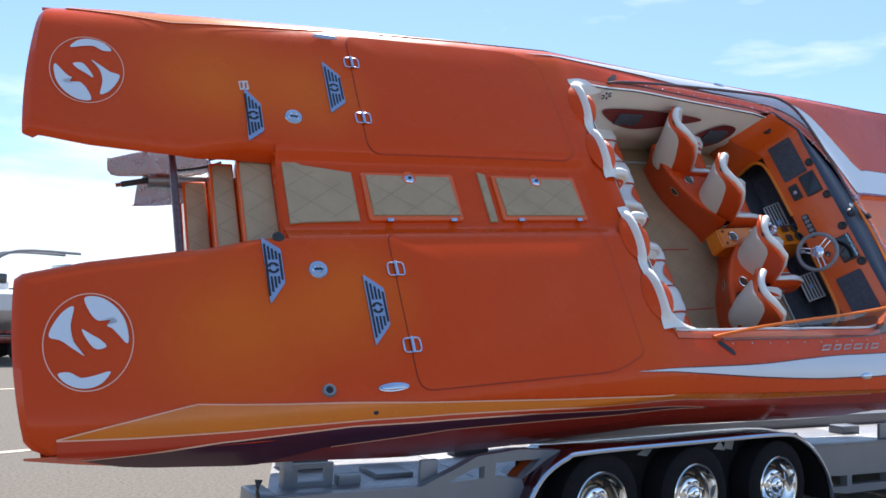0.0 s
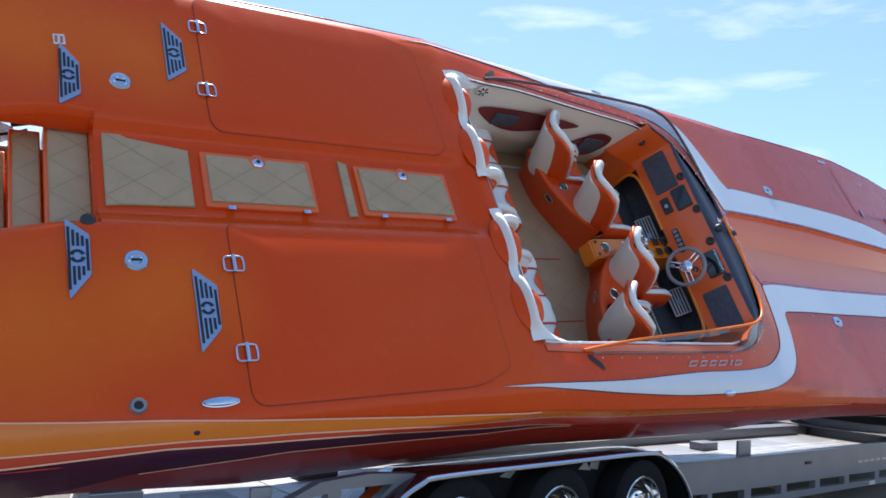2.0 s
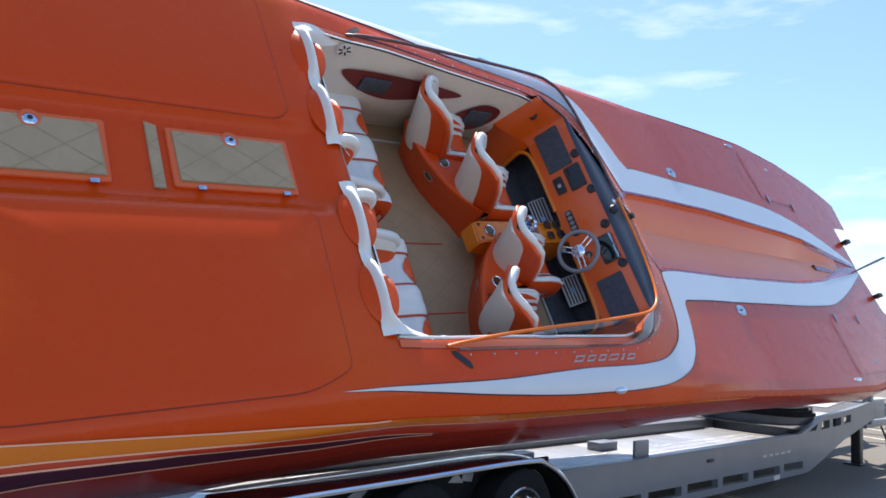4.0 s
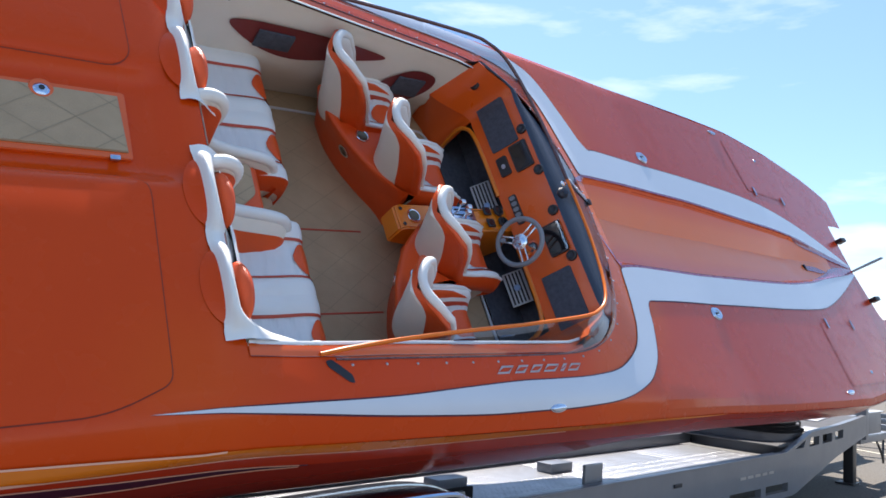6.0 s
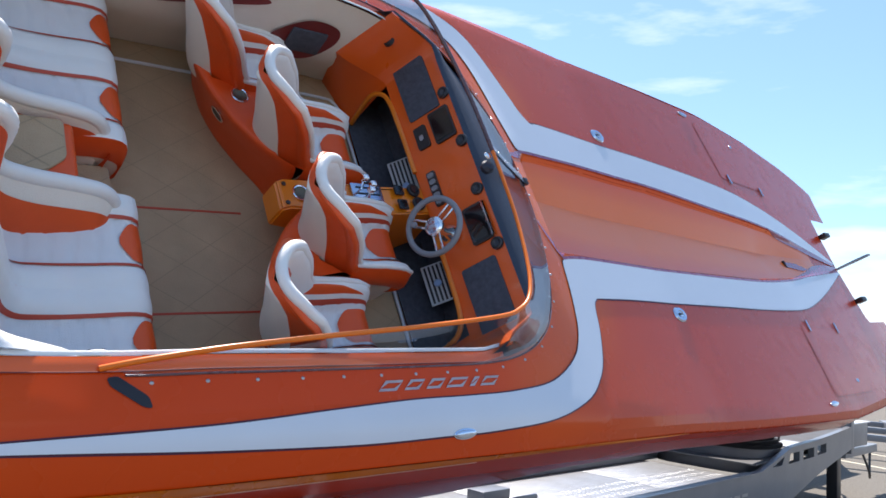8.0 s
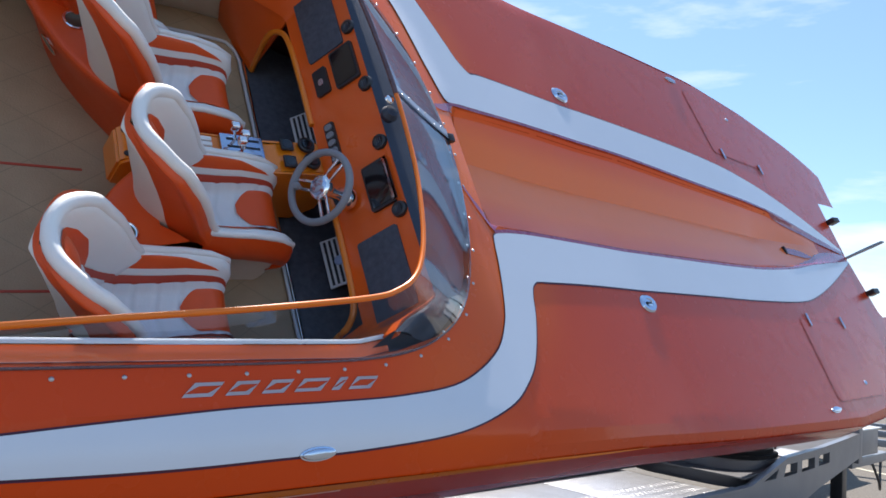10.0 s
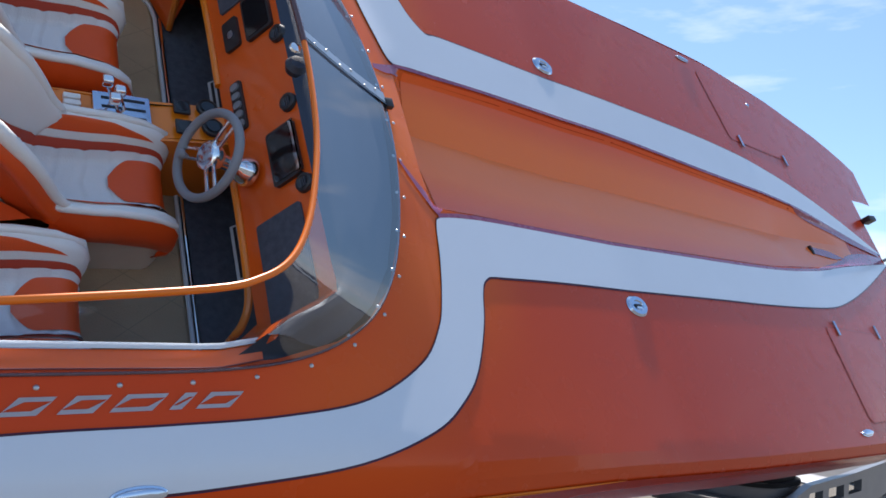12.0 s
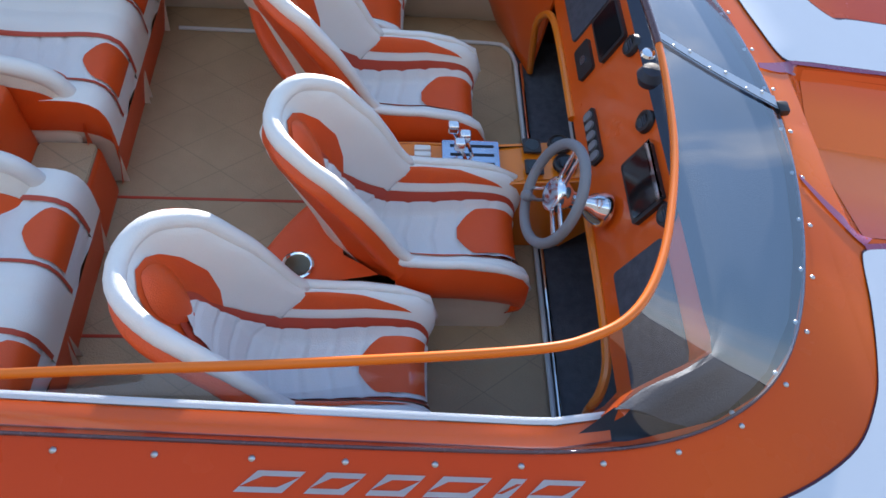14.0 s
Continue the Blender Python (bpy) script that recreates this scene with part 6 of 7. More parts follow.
# screws along the base
L_b = [0.0]
for a, b in zip(base_all, base_all[1:]):
    L_b.append(L_b[-1] + (b - a).length)
stud_me = None
dd = 0.10
while dd < L_b[-1] - 0.05:
    x = float(np.interp(dd, L_b, [p.x for p in base_all]))
    y = float(np.interp(dd, L_b, [p.y for p in base_all]))
    out = Vector((x - 3.6, y * 1.4, 0)).normalized() * 0.030
    for k, off in enumerate((1.0, -0.25)):
        if k and x < 4.45:
            continue
        q = Vector((x, y, 0)) + out * off
        if stud_me is None:
            ob = part("screw", lathe_bm([(0.0, 0.005), (0.004, 0.004), (0.007, 0.0015), (0.008, 0.0)], 10), M_SILVER, screen)
            stud_me = ob.data
        else:
            ob = new("screw", stud_me)
            ob.parent = screen
        ob.matrix_local = Matrix.Translation((q.x, q.y, deck_z(q.x, q.y) + 0.002))
    dd += 0.195
for k in range(6):
    ob = new("screw", stud_me)
    ob.parent = joint
    ob.matrix_local = Matrix.Translation(f_glass(0.509 + 0.006 * (k % 2), (k + 0.8) / 6.6) + Vector((0.004, 0, 0.008)))
# air slot and plain script bars on the coaming
for s in (1, -1):
    P = [(2.30, s * 1.205), (2.335, s * 1.20), (2.43, s * 1.275), (2.44, s * 1.315), (2.41, s * 1.31), (2.31, s * 1.235)]
    field("air_slot", dense(outline([Vector(p) for p in P], 0.012, 3), 0.04), M_SLOT, boat, 0.004, 0, "black air slot in the coaming", None, 2)
for s in (-1,):
    for x0, w in ((3.40, 0.10), (3.545, 0.085), (3.675, 0.085), (3.80, 0.11), (3.955, 0.035), (4.03, 0.10)):
        y0, hgt, lean = 1.262, 0.044, 0.048
        bm = bmesh.new()
        rings = []
        for c in (0.0, 0.011):
            e = min(c, 0.4 * w)
            P = [(x0 + lean + e, y0 + c), (x0 + w + lean - e, y0 + c), (x0 + w - e, y0 + hgt - c), (x0 + e, y0 + hgt - c)]
            rings.append([bm.verts.new((x, s * y, deck_z(x, y) + 0.006)) for x, y in P])
        for i in range(4):
            bm.faces.new((rings[0][i], rings[0][(i + 1) % 4], rings[1][(i + 1) % 4], rings[1][i]))
        bmesh.ops.solidify(bm, geom=bm.faces[:], thickness=0.004)
        part("script_bar", bm, M_SCRIPT, boat, "slanted silver frame of unlettered script", False)
# ---- trailer: own axes x along it, y = 0 at its near outer face, z from the ground ----
TRAILER = Matrix.Translation((1.0, -0.66, 0.0)) @ pose(0, 0, 0, 0, 0, -3.15)
trailer = empty("tilt_trailer", TRAILER, "grey tri-axle tilting boat trailer with tread plate deck", "trailer")


def plate_xz(name, outer, holes, y0, y1, material, parent, label="", bevel=0.004):
    """An upright plate with real openings, from outlines in x and z."""
    bm = bmesh.new()
    loops = [outer] + holes
    edges = []
    for lp in loops:
        vs = [bm.verts.new((x, y0, z)) for x, z in lp]
        edges += [bm.edges.new((vs[i], vs[(i + 1) % len(vs)])) for i in range(len(vs))]
    bmesh.ops.triangle_fill(bm, use_beauty=True, use_dissolve=False, edges=edges)
    # drop what filled the holes
    def inside(p, poly):
        c = False
        for i in range(len(poly)):
            (xa, za), (xb, zb) = poly[i], poly[(i + 1) % len(poly)]
            if (za > p[1]) != (zb > p[1]) and p[0] < (xb - xa) * (p[1] - za) / (zb - za) + xa:
                c = not c
        return c
    kill = []
    for f in bm.faces:
        c = f.calc_center_median()
        if any(inside((c.x, c.z), h) for h in holes) or not inside((c.x, c.z), outer):
            kill.append(f)
    if kill:
        bmesh.ops.delete(bm, geom=kill, context="FACES_ONLY")
    r = bmesh.ops.extrude_face_region(bm, geom=bm.faces[:])
    bmesh.ops.translate(bm, verts=[v for v in r["geom"] if isinstance(v, bmesh.types.BMVert)], vec=(0, y1 - y0, 0))
    return part(name, bm, material, parent, label, False)


def rect(x0, x1, z0, z1):
    return [(x0, z0), (x1, z0), (x1, z1), (x0, z1)]


slots = [[(x0, z0), (x1, z0 - 0.01), (x1, z1 - 0.01), (x0, z1)] for x0, x1, z0, z1 in ((2.95, 3.20, 0.235, 0.325), (3.27, 3.81, 0.235, 0.315), (3.93, 4.51, 0.225, 0.305), (4.62, 5.24, 0.22, 0.30), (5.35, 5.95, 0.21, 0.295), (6.07, 6.79, 0.205, 0.29), (6.91, 7.50, 0.20, 0.285))]
kick = [[(7.70, 0.60), (7.95, 0.60), (8.01, 0.68)], [(8.13, 0.60), (8.44, 0.61), (8.44, 0.705), (8.18, 0.70)], [(8.56, 0.61), (8.89, 0.62), (8.89, 0.72), (8.56, 0.71)], [(9.0, 0.63), (9.3, 0.64), (9.3, 0.74), (9.0, 0.725)]]
side = [(2.60, 0.575), (2.72, 0.50), (2.84, 0.36), (2.88, 0.20), (3.2, 0.165), (7.60, 0.13), (7.75, 0.145), (8.32, 0.27), (9.0, 0.42), (10.25, 0.62), (10.25, 0.88), (9.9, 0.85), (9.0, 0.79), (8.22, 0.76), (8.05, 0.72), (7.45, 0.585), (7.23, 0.578)]
for y0, y1, lb in ((0.0, 0.06, "grey side rail with cut-out slots"), (2.30, 2.36, "")):
    plate_xz("side_rail", side, slots + kick, y0, y1, M_ALU, trailer, lb)
    part("rail_lip", box_bm(2.66, 7.24, y0 - 0.012, y1 + 0.012, 0.572, 0.586, 0.003), M_ALU, trailer)
    if y0 > 1:
        continue
    plate_xz("rear_rail", [(-1.86, 0.40), (-0.18, 0.36), (-0.24, 0.52), (0.06, 0.68), (-0.26, 0.70), (-0.57, 0.675), (-0.70, 0.62), (-0.95, 0.525), (-1.86, 0.535)], [[(-0.78, 0.535), (-0.52, 0.545), (-0.52, 0.615), (-0.60, 0.605)], [(-0.44, 0.55), (-0.16, 0.56), (-0.10, 0.635), (-0.44, 0.63)]], y0, y1, M_ALU, trailer)
part("rear_beam", box_bm(-1.89, -1.775, -0.01, 0.30, 0.36, 0.54, 0.012), M_ALU, trailer, "grey rear crossbeam")
for x in (3.3, 4.6, 6.0, 7.2, -0.6, 8.6):
    part("cross_member", box_bm(x - 0.04, x + 0.04, 0.06, 2.30, 0.40, 0.49, 0.006), M_ALU, trailer)
# tread plate deck in sheets with raised lozenges
plan_plate("deck_plate", [(-1.77, 0.06), (-0.45, 0.06), (-0.45, 2.3), (-1.0, 2.3), (-1.72, 0.35), (-1.77, 0.3)], 0.502, 0.012, M_PLATE, trailer, "bright tread plate sheet", 0.002)
for x0, x1 in ((-0.44, 1.10), (1.11, 2.65), (2.66, 4.40), (4.41, 6.15), (6.16, 7.40)):
    part("deck_plate", box_bm(x0, x1, 0.17 if x1 < 2.7 else 0.06, 2.30, 0.49, 0.502, 0.002), M_PLATE, trailer, "bright tread plate sheet")
bm = bmesh.new()
for i in range(150):
    for j in range(10):
        for k in (0, 1):
            x = -1.86 + 0.062 * i + 0.031 * k
            y = 0.09 + 0.062 * j + 0.031 * k
            if (-0.35 < x < 2.68 and y < 0.20) or x < -1.74 or (y > 0.30 and x < -1.68 + (y - 0.30) / 2.6):
                continue
            dx, dy = ((0.018, 0.005), (0.005, 0.018))[(k + j) % 2]
            v = [bm.verts.new(p) for p in ((x - dx, y, 0.5025), (x, y - dy, 0.5025), (x + dx, y, 0.5025), (x, y + dy, 0.5025), (x, y, 0.5043))]
            for a in range(4):
                bm.faces.new((v[a], v[(a + 1) % 4], v[4]))
tagged(part("tread_pattern", bm, M_PLATE, trailer, "", False), kind="stuff")
# low hull supports and bunks beneath the hull
for x0, x1, y0, y1, z1 in ((-1.5, -1.2, 0.75, 0.9, 0.60), (-0.2, 0.1, 0.85, 0.95, 0.60), (3.0, 3.3, 0.70, 0.85, 0.57), (4.3, 4.6, 0.70, 0.85, 0.58)):
    part("support_box", box_bm(x0, x1, y0, y1, 0.5, z1, 0.012), M_ALU, trailer, "grey hull support")
part("tilt_bunk", box_bm(-1.2, 9.2, 1.15, 1.35, 0.50, 0.62, 0.02), M_ALU, trailer, "grey bunk under the hull")
part("tilt_frame", box_bm(-1.4, 9.6, 1.9, 2.1, 0.5, 1.0, 0.02), M_ALU, trailer)
# big black roller pad under the bow quarter
cr_pts = [tuple(p) for p in outline([(7.60, 0.10), (8.50, 0.10), (8.50, 1.3), (7.60, 1.3)], 0.40, 12)]
plan_plate("bow_cradle", cr_pts, 0.74, 0.238, M_CRADLE, trailer, "dark grey rounded box under the bow", 0.01)
for k in range(5):
    yp = 0.09 + 0.045 * k + 0.08 * max(0, k - 2)
    plan_plate("bow_pad", [tuple(p) for p in outline([(7.58 - 0.02 * k, yp), (8.52, yp), (8.52, 1.5), (7.58 - 0.02 * k, 1.5)], 0.40, 12)], 0.774 + 0.034 * k, 0.033, M_RUBBER, trailer, "black rubber pad under the bow", 0.003)
# guide posts
for x in (3.94, -0.86, 2.52):
    part("guide_post", box_bm(x - 0.115 if x > 3 else x - 0.06, x + 0.115 if x > 3 else x + 0.06, 0.07, 0.10, 0.49, 0.715 if x > 3 else 0.66, 0.014), M_ALU, trailer, "grey guide plate")
# lights on the tail
for k in range(3):
    part("tail_lamp", lathe_bm([(0.0, 0.012), (0.03, 0.010), (0.038, 0.0)], 18), M_SLOT, trailer, "dark round tail lamp", m=Matrix.Translation((-1.70 + 0.085 * k, -0.001, 0.455)) @ pose(0, 0, 0, 90, 0, 0))
part("side_marker", box_bm(5.0, 5.13, -0.012, 0.0, 0.455, 0.485, 0.005), M_SLOT, trailer, "small dark side marker")
part("side_reflector", box_bm(6.62, 6.78, -0.006, 0.0, 0.14, 0.185, 0.003), M_STICKER, trailer)
for k in range(5):
    part("script_bar", box_bm(6.30 + 0.17 * k, 6.42 + 0.17 * k, -0.004, 0.0, 0.40, 0.425, 0.0), M_SILVER, trailer, "silver bar of unlettered script", False)
# tie-down strap, shackle and brackets at the tail
part("strap", tube_bm([(-1.86, -0.02, 0.40), (-1.885, -0.03, 0.50), (-1.90, -0.015, 0.58), (-1.89, 0.0, 0.63)], 0.022, 8, False, None, 0.3), M_BLACK, trailer, "black tie-down strap")
part("shackle", tube_bm([(-1.80 + 0.03 * math.cos(a), -0.03, 0.45 + 0.06 * math.sin(a)) for a in np.linspace(0, 2 * math.pi, 17)[:-1]], 0.012, 8, True), M_BLACK, trailer, "black steel shackle")
plate_xz("tail_bracket", rect(-1.62, -1.36, 0.502, 0.63), [rect(-1.57, -1.41, 0.53, 0.60)], 0.30, 0.33, M_ALU, trailer, "grey open bracket on the tail")
part("bracket_post", box_bm(-1.66, -1.61, 0.28, 0.36, 0.50, 0.66, 0.008), M_ALU, trailer)
part("bracket_foot", box_bm(-1.34, -1.20, 0.26, 0.34, 0.50, 0.56, 0.01), M_ALU, trailer)
part("wear_plate", box_bm(-1.05, -0.80, 0.36, 0.62, 0.502, 0.53, 0.006), M_ALU, trailer, "grey wear plate")

# tandem fender
fend = [(-0.30, 0.20), (-0.27, 0.36), (-0.16, 0.54), (0.02, 0.645), (0.20, 0.675), (1.2, 0.695), (2.15, 0.71), (2.40, 0.665), (2.62, 0.53), (2.76, 0.36), (2.82, 0.18)]
fc = smooth_pts([(x, 0, z) for x, z in fend], 6)
nf = len(fc) - 1
grid_mesh("fender", lambda u, v: Vector((fc[round(u * nf)].x, -0.10 + 0.40 * v, fc[round(u * nf)].z + 0.02 * math.sin(math.pi * v))), nf, 6, M_DARKPLUM, trailer, "glossy plum triple fender", 0.012)
cop = [p for p in fc if p.x < 0.25 and p.z > 0.34]
grid_mesh("fender_flank", lambda u, v: (p := cop[round(u * (len(cop) - 1))]) + Vector((-0.09 * v, 0.02 + 0.10 * v, -0.02 * v + 0.02)), len(cop) - 1, 3, M_BROWN, trailer, "copper painted fender nose")
part("fender_trim", tube_bm([p + Vector((0, -0.10, 0.0)) for p in fc], 0.018, 8), M_STEEL, trailer, "polished fender trim")
# black sheet added below the fender to put in the wheel well's shade
grid_mesh("fender_shade", lambda u, v: Vector((fc[round(u * nf)].x * 0.99 + 0.012, -0.085 + 0.22 * v, fc[round(u * nf)].z - 0.02)), nf, 2, M_RUBBER, trailer, "black sheet added under the fender for the wheel well's shade")
part("fender_back", box_bm(-0.18, 2.72, 0.135, 0.16, 0.02, 0.665, 0.01), M_RUBBER, trailer, "dark inner fender wall")
for x0, x1, x2, x3 in ((0.86, 0.96, 1.04, 0.98), (1.66, 1.80, 1.74, 1.74), (1.78, 1.88, 1.90, 1.80)):
    pydata("brace", [(x0, 0.128, 0.585), (x1, 0.128, 0.57), (x2, 0.128, 0.64), (x3, 0.128, 0.645)], [(0, 1, 2, 3)], M_PLATE, trailer, "bright inner brace")


def trailer_wheel(x):
    w = empty("wheel", None)
    w.parent = trailer
    w.matrix_local = Matrix.Translation((x, 0.03, 0.32)) @ pose(0, 0, 0, 90, 0, 0)
    part("tyre", lathe_bm([(0.215, -0.09), (0.26, -0.105), (0.315, -0.10), (0.335, -0.08), (0.338, 0.0), (0.335, 0.08), (0.315, 0.10), (0.26, 0.105), (0.215, 0.09), (0.20, 0.0), (0.215, -0.09)], 48), M_RUBBER, w, "black trailer tyre")
    part("rim", lathe_bm([(0.214, 0.092), (0.222, 0.098), (0.216, 0.104), (0.204, 0.100), (0.196, 0.05), (0.186, 0.016), (0.174, 0.006), (0.135, 0.006), (0.118, 0.030), (0.112, 0.052), (0.104, 0.058), (0.070, 0.060), (0.064, 0.066), (0.0, 0.066)], 48, None, False), M_CHROME, w, "chrome wheel rim")
    part("dish", lathe_bm([(0.188, 0.020), (0.175, 0.010), (0.135, 0.010), (0.120, 0.026)], 48, None, False), M_DISH, w, "dark polished wheel dish")
    part("hub", lathe_bm([(0.062, 0.060), (0.060, 0.078), (0.050, 0.088), (0.032, 0.092), (0.028, 0.106), (0.012, 0.112), (0.0, 0.112)], 28), M_CHROME, w, "chrome hub cap")
    for k in range(8):
        a = 2 * math.pi * k / 8
        part("wheel_slot", lathe_bm([(0.0, 0.003), (0.021, 0.003), (0.022, 0.0)], 14, Matrix.Translation((0.158 * math.cos(a), 0.158 * math.sin(a), 0.011))), M_SLOT, w)
        part("lug_nut", lathe_bm([(0.0, 0.03), (0.008, 0.028), (0.011, 0.0)], 6, Matrix.Translation((0.088 * math.cos(a + 0.4), 0.088 * math.sin(a + 0.4), 0.058))), M_CHROME, w)


for x in (0.36, 1.25, 2.18):
    trailer_wheel(x)
    part("axle", cyl_bm(0.04, 0.04, 0.05, 2.3, 12, 0, None, Matrix.Translation((x, 0.0, 0.335)) @ pose(0, 0, 0, -90, 0, 0)), M_BLACK, trailer)
    part("far_tyre", lathe_bm([(0.20, -0.09), (0.315, -0.10), (0.338, 0.0), (0.315, 0.10), (0.20, 0.09)], 32, Matrix.Translation((x, 2.28, 0.335)) @ pose(0, 0, 0, 90, 0, 0)), M_RUBBER, trailer)
# gooseneck, winch post and landing leg at the bow
part("neck_deck", box_bm(7.45, 10.2, 0.06, 2.3, 0.62, 0.635, 0.004), M_NECK, trailer, "grey plate over the neck", m=Matrix.Translation((7.45, 0, 0.60)) @ pose(0, 0, 0, 0, -4.5, 0) @ Matrix.Translation((-7.45, 0, -0.60)))
part("tongue", box_bm(10.2, 13.2, 0.9, 1.15, 0.52, 0.68, 0.015), M_ALU, trailer, "grey tongue")
part("neck_box", box_bm(9.9, 10.6, 0.35, 1.6, 0.62, 0.90, 0.02), M_ALU, trailer, "grey box on the neck")
NECK = Matrix.Translation((7.45, 0, 0.60)) @ pose(0, 0, 0, 0, -4.5, 0) @ Matrix.Translation((-7.45, 0, -0.60))
# white puts the sun on the neck's plates into their colour
for x0, x1, y0, y1 in ((8.50, 8.86, 0.085, 0.30), (8.50, 9.30, 0.62, 0.95), (9.36, 10.15, 0.32, 1.0)):
    part("neck_plate", box_bm(x0, x1, y0, y1, 0.632, 0.648, 0.004), M_BOATW, trailer, "neck plate coloured white for the sun on it", m=NECK)
part("tie_handle", tube_bm(smooth_pts([(8.62, 0.34, 0.63), (8.62, 0.34, 0.70), (8.82, 0.34, 0.70), (8.82, 0.34, 0.63)], 3), 0.012, 8), M_BLACK, trailer, "black tie-down handle", m=NECK)
part("end_post", box_bm(10.24, 10.36, 0.0, 0.12, 0.56, 1.0, 0.012), M_ALU, trailer, "grey upright at the end of the rail")
part("end_plate", box_bm(10.36, 11.05, 0.03, 0.08, 0.62, 0.90, 0.008), M_ALU, trailer, "grey end plate")
part("end_lip", box_bm(10.36, 11.07, 0.0, 0.14, 0.90, 0.915, 0.004), M_BOATW, trailer, "pale lip along the end plate")
part("end_beam", box_bm(10.2, 11.6, 0.05, 0.17, 0.50, 0.60, 0.012), M_ALU, trailer)
part("chain", tube_bm(smooth_pts([(11.0, 0.08, 0.52), (11.08, 0.02, 0.30), (11.2, 0.04, 0.20), (11.35, 0.08, 0.32), (11.45, 0.1, 0.52)], 5), 0.016, 6), M_BLACK, trailer, "dark hanging safety chain")
part("winch_post", box_bm(11.2, 11.35, 0.95, 1.1, 0.6, 1.25, 0.015), M_BLACK, trailer, "black winch post")
part("winch_drum", cyl_bm(0.08, 0.08, -0.12, 0.12, 20, 0.01, None, Matrix.Translation((11.28, 1.02, 1.22)) @ pose(0, 0, 0, 90, 0, 0)), M_BLACK, trailer)
part("landing_leg", box_bm(9.95, 10.10, 0.07, 0.19, 0.02, 0.66, 0.01), M_BLACK, trailer, "dark landing leg")
part("leg_foot", box_bm(9.9, 10.15, 0.05, 0.27, 0.0, 0.025, 0.006), M_BLACK, trailer)
part("chain", tube_bm(smooth_pts([(10.6, 0.4, 0.62), (10.75, 0.35, 0.35), (10.95, 0.45, 0.28), (11.2, 0.6, 0.5)], 5), 0.02, 6), M_BLACK, trailer, "dark hanging safety chain")

# ---- ground ----
g = grid_mesh("ground", lambda u, v: (-1500 + 3000 * u, -1500 + 3000 * v, 0), 2, 2, M_ASPHALT)
tagged(g, "pale sun-bleached asphalt parking lot", "ground", "", "structure")
for x, y, a, L in ((-0.9, 4.2, 12, 6.0), (15.0, -1.2, 70, 5.0), (17.5, 0.8, 70, 5.0), (-3.5, 9.0, 12, 5.0)):
    ln = part("parking_line", box_bm(-L / 2, L / 2, -0.05, 0.05, 0.0, 0.004), M_PAINTLINE, None, "", False, Matrix.Translation((x, y, 0.001)) @ pose(0, 0, 0, 0, 0, a))
    tagged(ln, "faded cream parking line on the asphalt", "parking line", "parking lines", "structure")
# ---- background: neighbouring boats, cars and far hills ----
def far_boat(m, hull_mat, label, tr_mat):
    b = empty("parked_boat", m, label, "boat", "boats parked across the lot")
    xs = [0, 1.5, 3.5, 5.5, 6.8, 7.6]
    hw = [1.1, 1.2, 1.2, 1.0, 0.5, 0.04]
    kz = [0.65, 0.62, 0.62, 0.72, 0.95, 1.35]
    tz = [1.45, 1.48, 1.52, 1.6, 1.68, 1.72]
    def f(u, v):
        x = 7.6 * u
        w, k, t = np.interp(x, xs, hw), np.interp(x, xs, kz), np.interp(x, xs, tz)
        a = v * 2 - 1
        y = w * math.copysign(min(1.0, abs(a) * 1.6), a)
        z = k + (t - k) * max(0.0, abs(a) - 0.45) / 0.55 + 0.25 * min(abs(a) / 0.45, 1)
        return (x, y, min(z, t))
    grid_mesh("hull", f, 24, 16, hull_mat, b)
    grid_mesh("deck", lambda u, v: ((x := 7.6 * u), (2 * v - 1) * np.interp(x, xs, hw), np.interp(x, xs, tz) + 0.06 * math.sin(math.pi * v)), 20, 6, M_BOATW, b)
    part("console", box_bm(2.6, 4.0, -0.6, 0.6, 1.5, 2.0, 0.12, 3), M_BOATW, b, "white cabin")
    part("screen", box_bm(3.3, 3.9, -0.62, 0.62, 1.85, 2.25, 0.08, 2), M_CARD, b, "dark windscreen")
    for y in (-0.7, 0.7):
        part("arch", tube_bm(smooth_pts([(1.9, y, 1.5), (1.8, y, 2.1), (2.3, y * 0.9, 2.45), (3.6, y * 0.85, 2.5)], 4), 0.035, 8), M_ALU, b)
    part("outboard", box_bm(-0.55, -0.05, -0.2, 0.2, 0.75, 1.75, 0.1, 3), M_CARD, b, "dark outboard motor")
    part("trailer_frame", box_bm(-0.3, 7.8, -0.55, -0.42, 0.42, 0.54, 0.02), tr_mat, b)
    part("trailer_frame", box_bm(-0.3, 7.8, 0.42, 0.55, 0.42, 0.54, 0.02), tr_mat, b)
    part("tongue", box_bm(7.6, 9.2, -0.07, 0.07, 0.42, 0.54, 0.02), tr_mat, b)
    for x in (1.6, 2.5):
        for y in (-1.1, 1.1):
            part("tyre", lathe_bm([(0.0, -0.08), (0.22, -0.09), (0.31, -0.08), (0.32, 0.0), (0.31, 0.08), (0.22, 0.09), (0.0, 0.08)], 24, Matrix.Translation((x, y, 0.32)) @ pose(0, 0, 0, 90, 0, 0)), M_RUBBER, b)
            part("mudguard", box_bm(x - 0.42, x + 0.42, y - 0.12, y + 0.12, 0.66, 0.72, 0.02), tr_mat, b)
    for x in (0.6, 4.6):
        part("cross_beam", box_bm(x - 0.05, x + 0.05, -1.05, 1.05, 0.44, 0.52, 0.01), tr_mat, b)
    return b


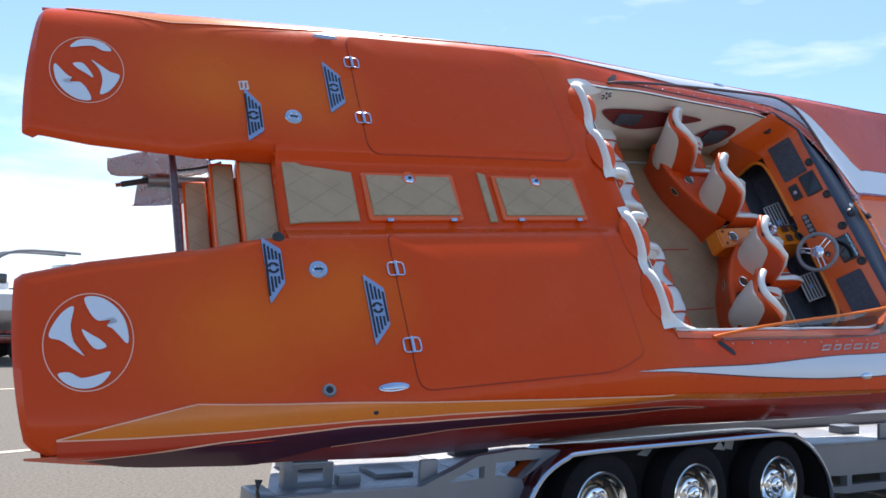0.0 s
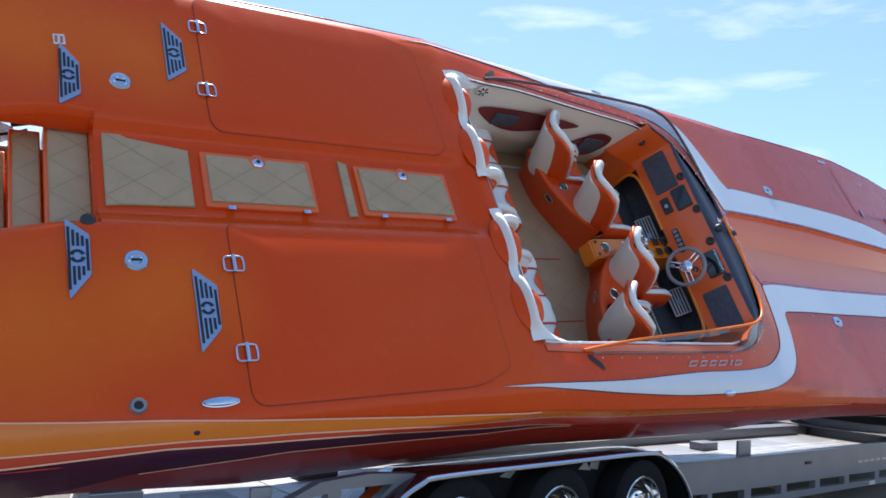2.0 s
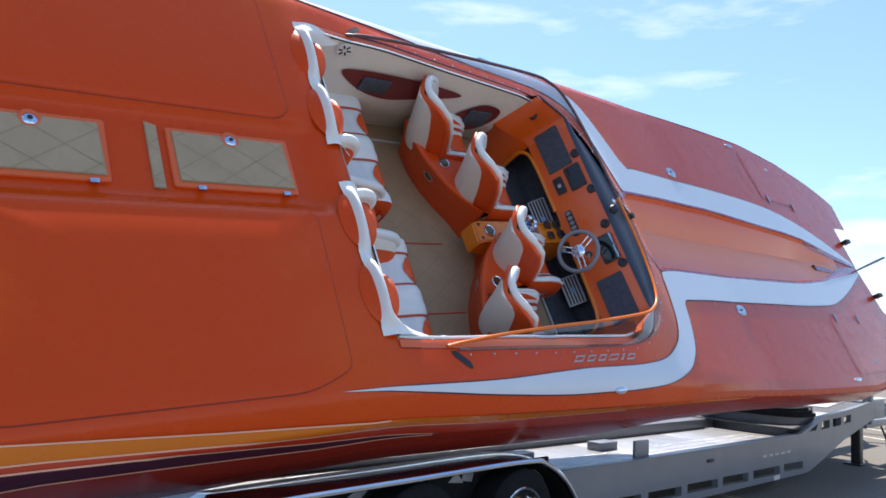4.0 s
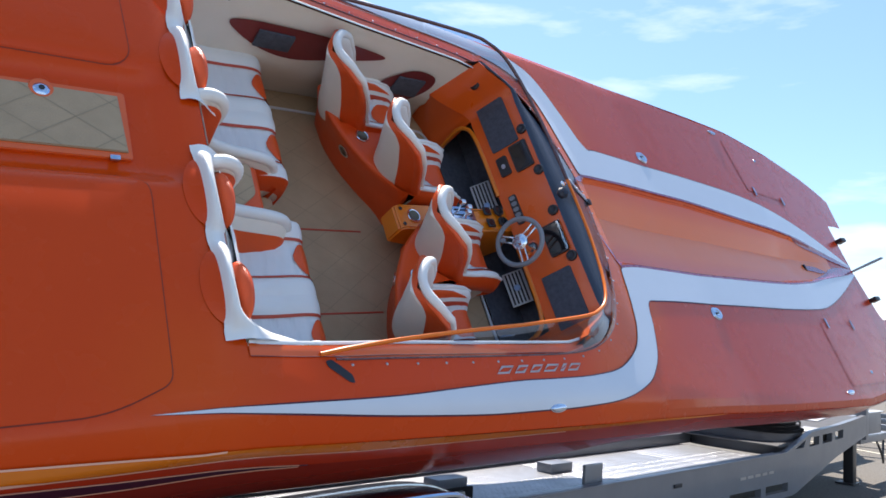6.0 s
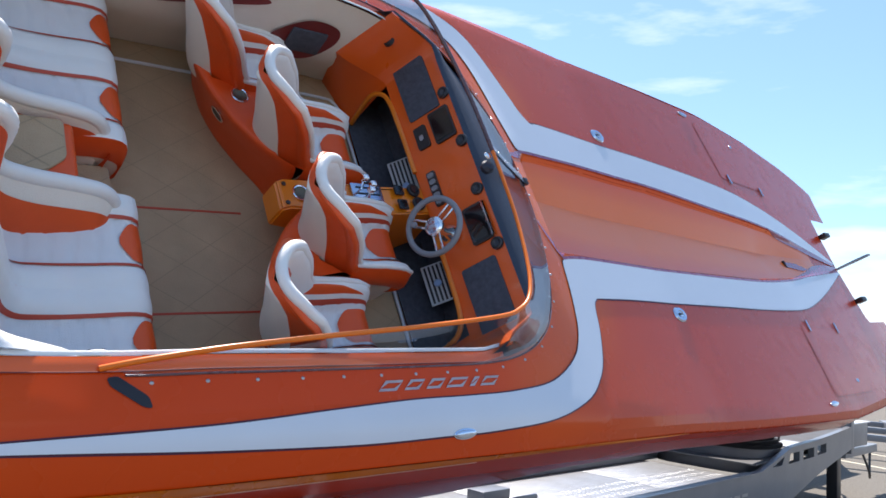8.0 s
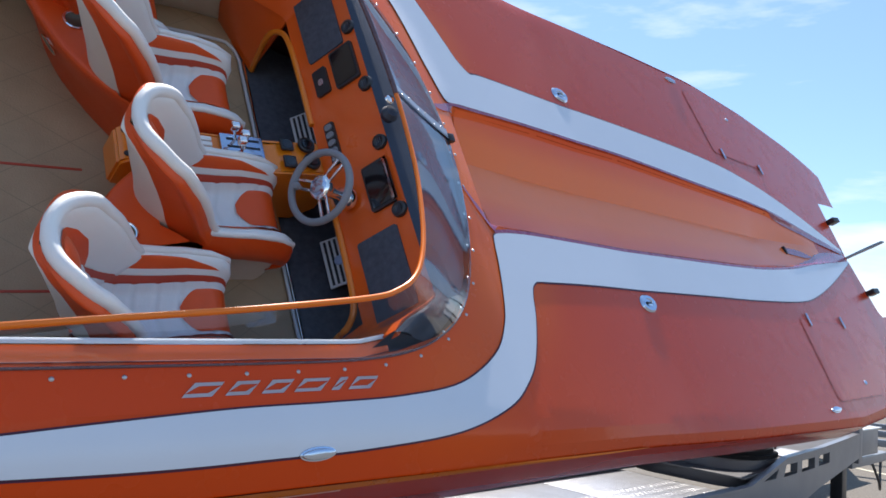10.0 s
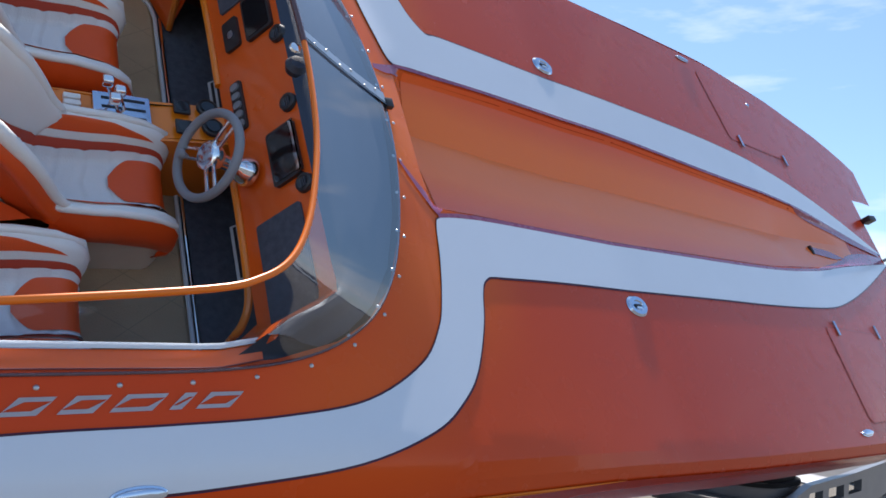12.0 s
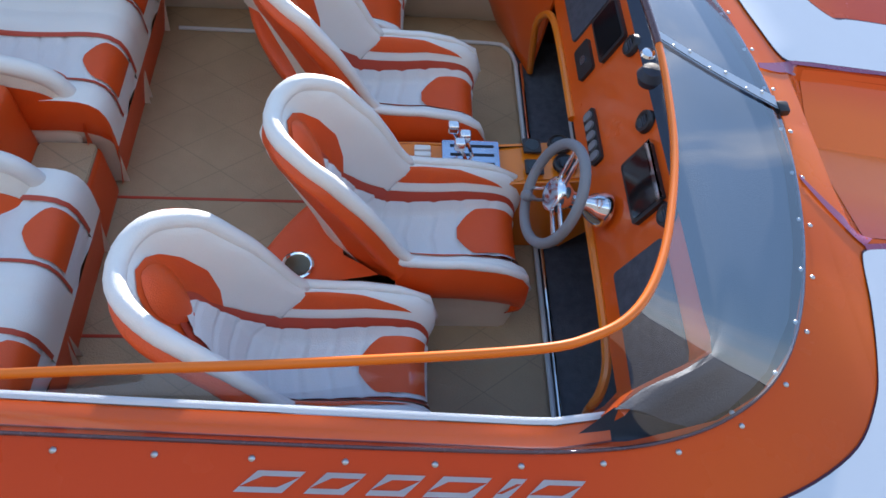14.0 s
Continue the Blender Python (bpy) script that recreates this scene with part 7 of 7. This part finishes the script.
def car(m, paint, label, truck=False):
    c = empty("parked_car", m, label, "truck" if truck else "car", "vehicles parked in the lot")
    H = 1.85 if truck else 1.5
    prof = [(0, 0.45), (0.05, 0.85), (1.1, 0.98), (1.75, H - 0.05), (2.2, H), (3.3, H - 0.02), (3.7, 1.05), (4.6 if not truck else 5.3, 1.02), (4.65 if not truck else 5.35, 0.5), (4.4, 0.32), (0.2, 0.32)]
    bm = bmesh.new()
    a, b = [bm.verts.new((x, -0.88 + 0.12 * (z > 1.2), z)) for x, z in prof], [bm.verts.new((x, 0.88 - 0.12 * (z > 1.2), z)) for x, z in prof]
    bm.faces.new(a), bm.faces.new(b[::-1])
    for i in range(len(prof)):
        j = (i + 1) % len(prof)
        bm.faces.new((a[i], b[i], b[j], a[j]))
    bmesh.ops.triangulate(bm, faces=[f for f in bm.faces if len(f.verts) > 4])
    part("body", bm, paint, c, "", True, None, 30)
    for s in (-1, 1):
        part("window", box_bm(1.75, 3.25, s * 0.80 - 0.03, s * 0.80 + 0.03, 1.08, H - 0.14, 0.03), M_GAUGE, c, "dark side window")
        for x in (0.85, 3.75):
            t = part("tyre", lathe_bm([(0.0, -0.1), (0.28, -0.11), (0.34, -0.09), (0.34, 0.09), (0.28, 0.11), (0.0, 0.1)], 28, Matrix.Translation((x, s * 0.80, 0.34)) @ pose(0, 0, 0, 90, 0, 0)), M_RUBBER, c)
            part("wheel_disc", lathe_bm([(0.0, 0.02), (0.19, 0.015), (0.2, 0.0)], 20, Matrix.Translation((x, s * 0.91, 0.34)) @ pose(0, 0, 0, -90 * s, 0, 0)), M_SILVER, t)
    part("windscreen", box_bm(-0.02, 0.02, -0.7, 0.7, 0.0, 0.72, 0.02), M_GAUGE, c, "dark windscreen", m=Matrix.Translation((1.22, 0, 1.03)) @ pose(0, 0, 0, 0, 40, 0))
    for s in (-1, 1):
        part("headlamp", box_bm(-0.02, 0.06, s * 0.62 - 0.16, s * 0.62 + 0.16, 0.68, 0.84, 0.02), M_SILVER, c)
    part("bumper", box_bm(-0.06, 0.1, -0.85, 0.85, 0.35, 0.55, 0.04), M_CARD, c)
    return c


far_boat(Matrix.Translation((-3.2, 15.0, 0)) @ pose(0, 0, 0, 0, 0, 8), M_BOATW, "white sport boat on a red trailer", M_TRLRED)
far_boat(Matrix.Translation((-5.0, 21.0, 0)) @ pose(0, 0, 0, 0, 0, 5), M_BOATW, "white boat with a dark outboard on a trailer", M_ALU)
far_boat(Matrix.Translation((-4.0, 28.0, 0)) @ pose(0, 0, 0, 0, 0, 10), M_CARW, "white cruiser on a trailer far across the lot", M_ALU)
car(Matrix.Translation((29.0, -0.9, 0)) @ pose(0, 0, 0, 0, 0, 25), M_CARW, "white pickup truck parked in the lot", True)
car(Matrix.Translation((20.0, 2.5, 0)) @ pose(0, 0, 0, 0, 0, 20), M_CARD, "dark parked car in the lot")
car(Matrix.Translation((34.0, -5.5, 0)) @ pose(0, 0, 0, 0, 0, 30), M_CARW, "white parked car in the lot")
# a frame trailer ahead of the bow
ft = empty("flat_trailer", Matrix.Translation((14.4, -1.0, 0)) @ pose(0, 0, 0, 0, 0, 20), "empty grey boat trailer with dark mudguards", "trailer")
for y in (-0.7, 0.7):
    part("beam", box_bm(0, 4.0, y - 0.06, y + 0.06, 0.42, 0.56, 0.015), M_ALU, ft)
    part("tyre", lathe_bm([(0.0, -0.09), (0.28, -0.1), (0.33, -0.07), (0.33, 0.07), (0.28, 0.1), (0.0, 0.09)], 28, Matrix.Translation((1.6, y * 1.3, 0.33)) @ pose(0, 0, 0, 90, 0, 0)), M_RUBBER, ft)
    part("mudguard", box_bm(1.15, 2.05, y * 1.3 - 0.13, y * 1.3 + 0.13, 0.70, 0.75, 0.02), M_CARD, ft)
for x in (0.4, 2.0, 3.6):
    part("cross_beam", box_bm(x - 0.05, x + 0.05, -0.7, 0.7, 0.44, 0.54, 0.01), M_ALU, ft)
# hills on the horizon
hl = grid_mesh("backdrop_hills", lambda u, v: ((900 + 120 * math.sin(u * 9)) * math.cos(2 * math.pi * u), (900 + 120 * math.sin(u * 9)) * math.sin(2 * math.pi * u), v * (6 + 5 * noise.noise(Vector((u * 22, 0.3, 0))) + 3 * noise.noise(Vector((u * 80, 1.3, 0)))) - 0.5), 260, 1, M_HILL)
tagged(hl, "low bare hills on the horizon", "hills", "", "structure")
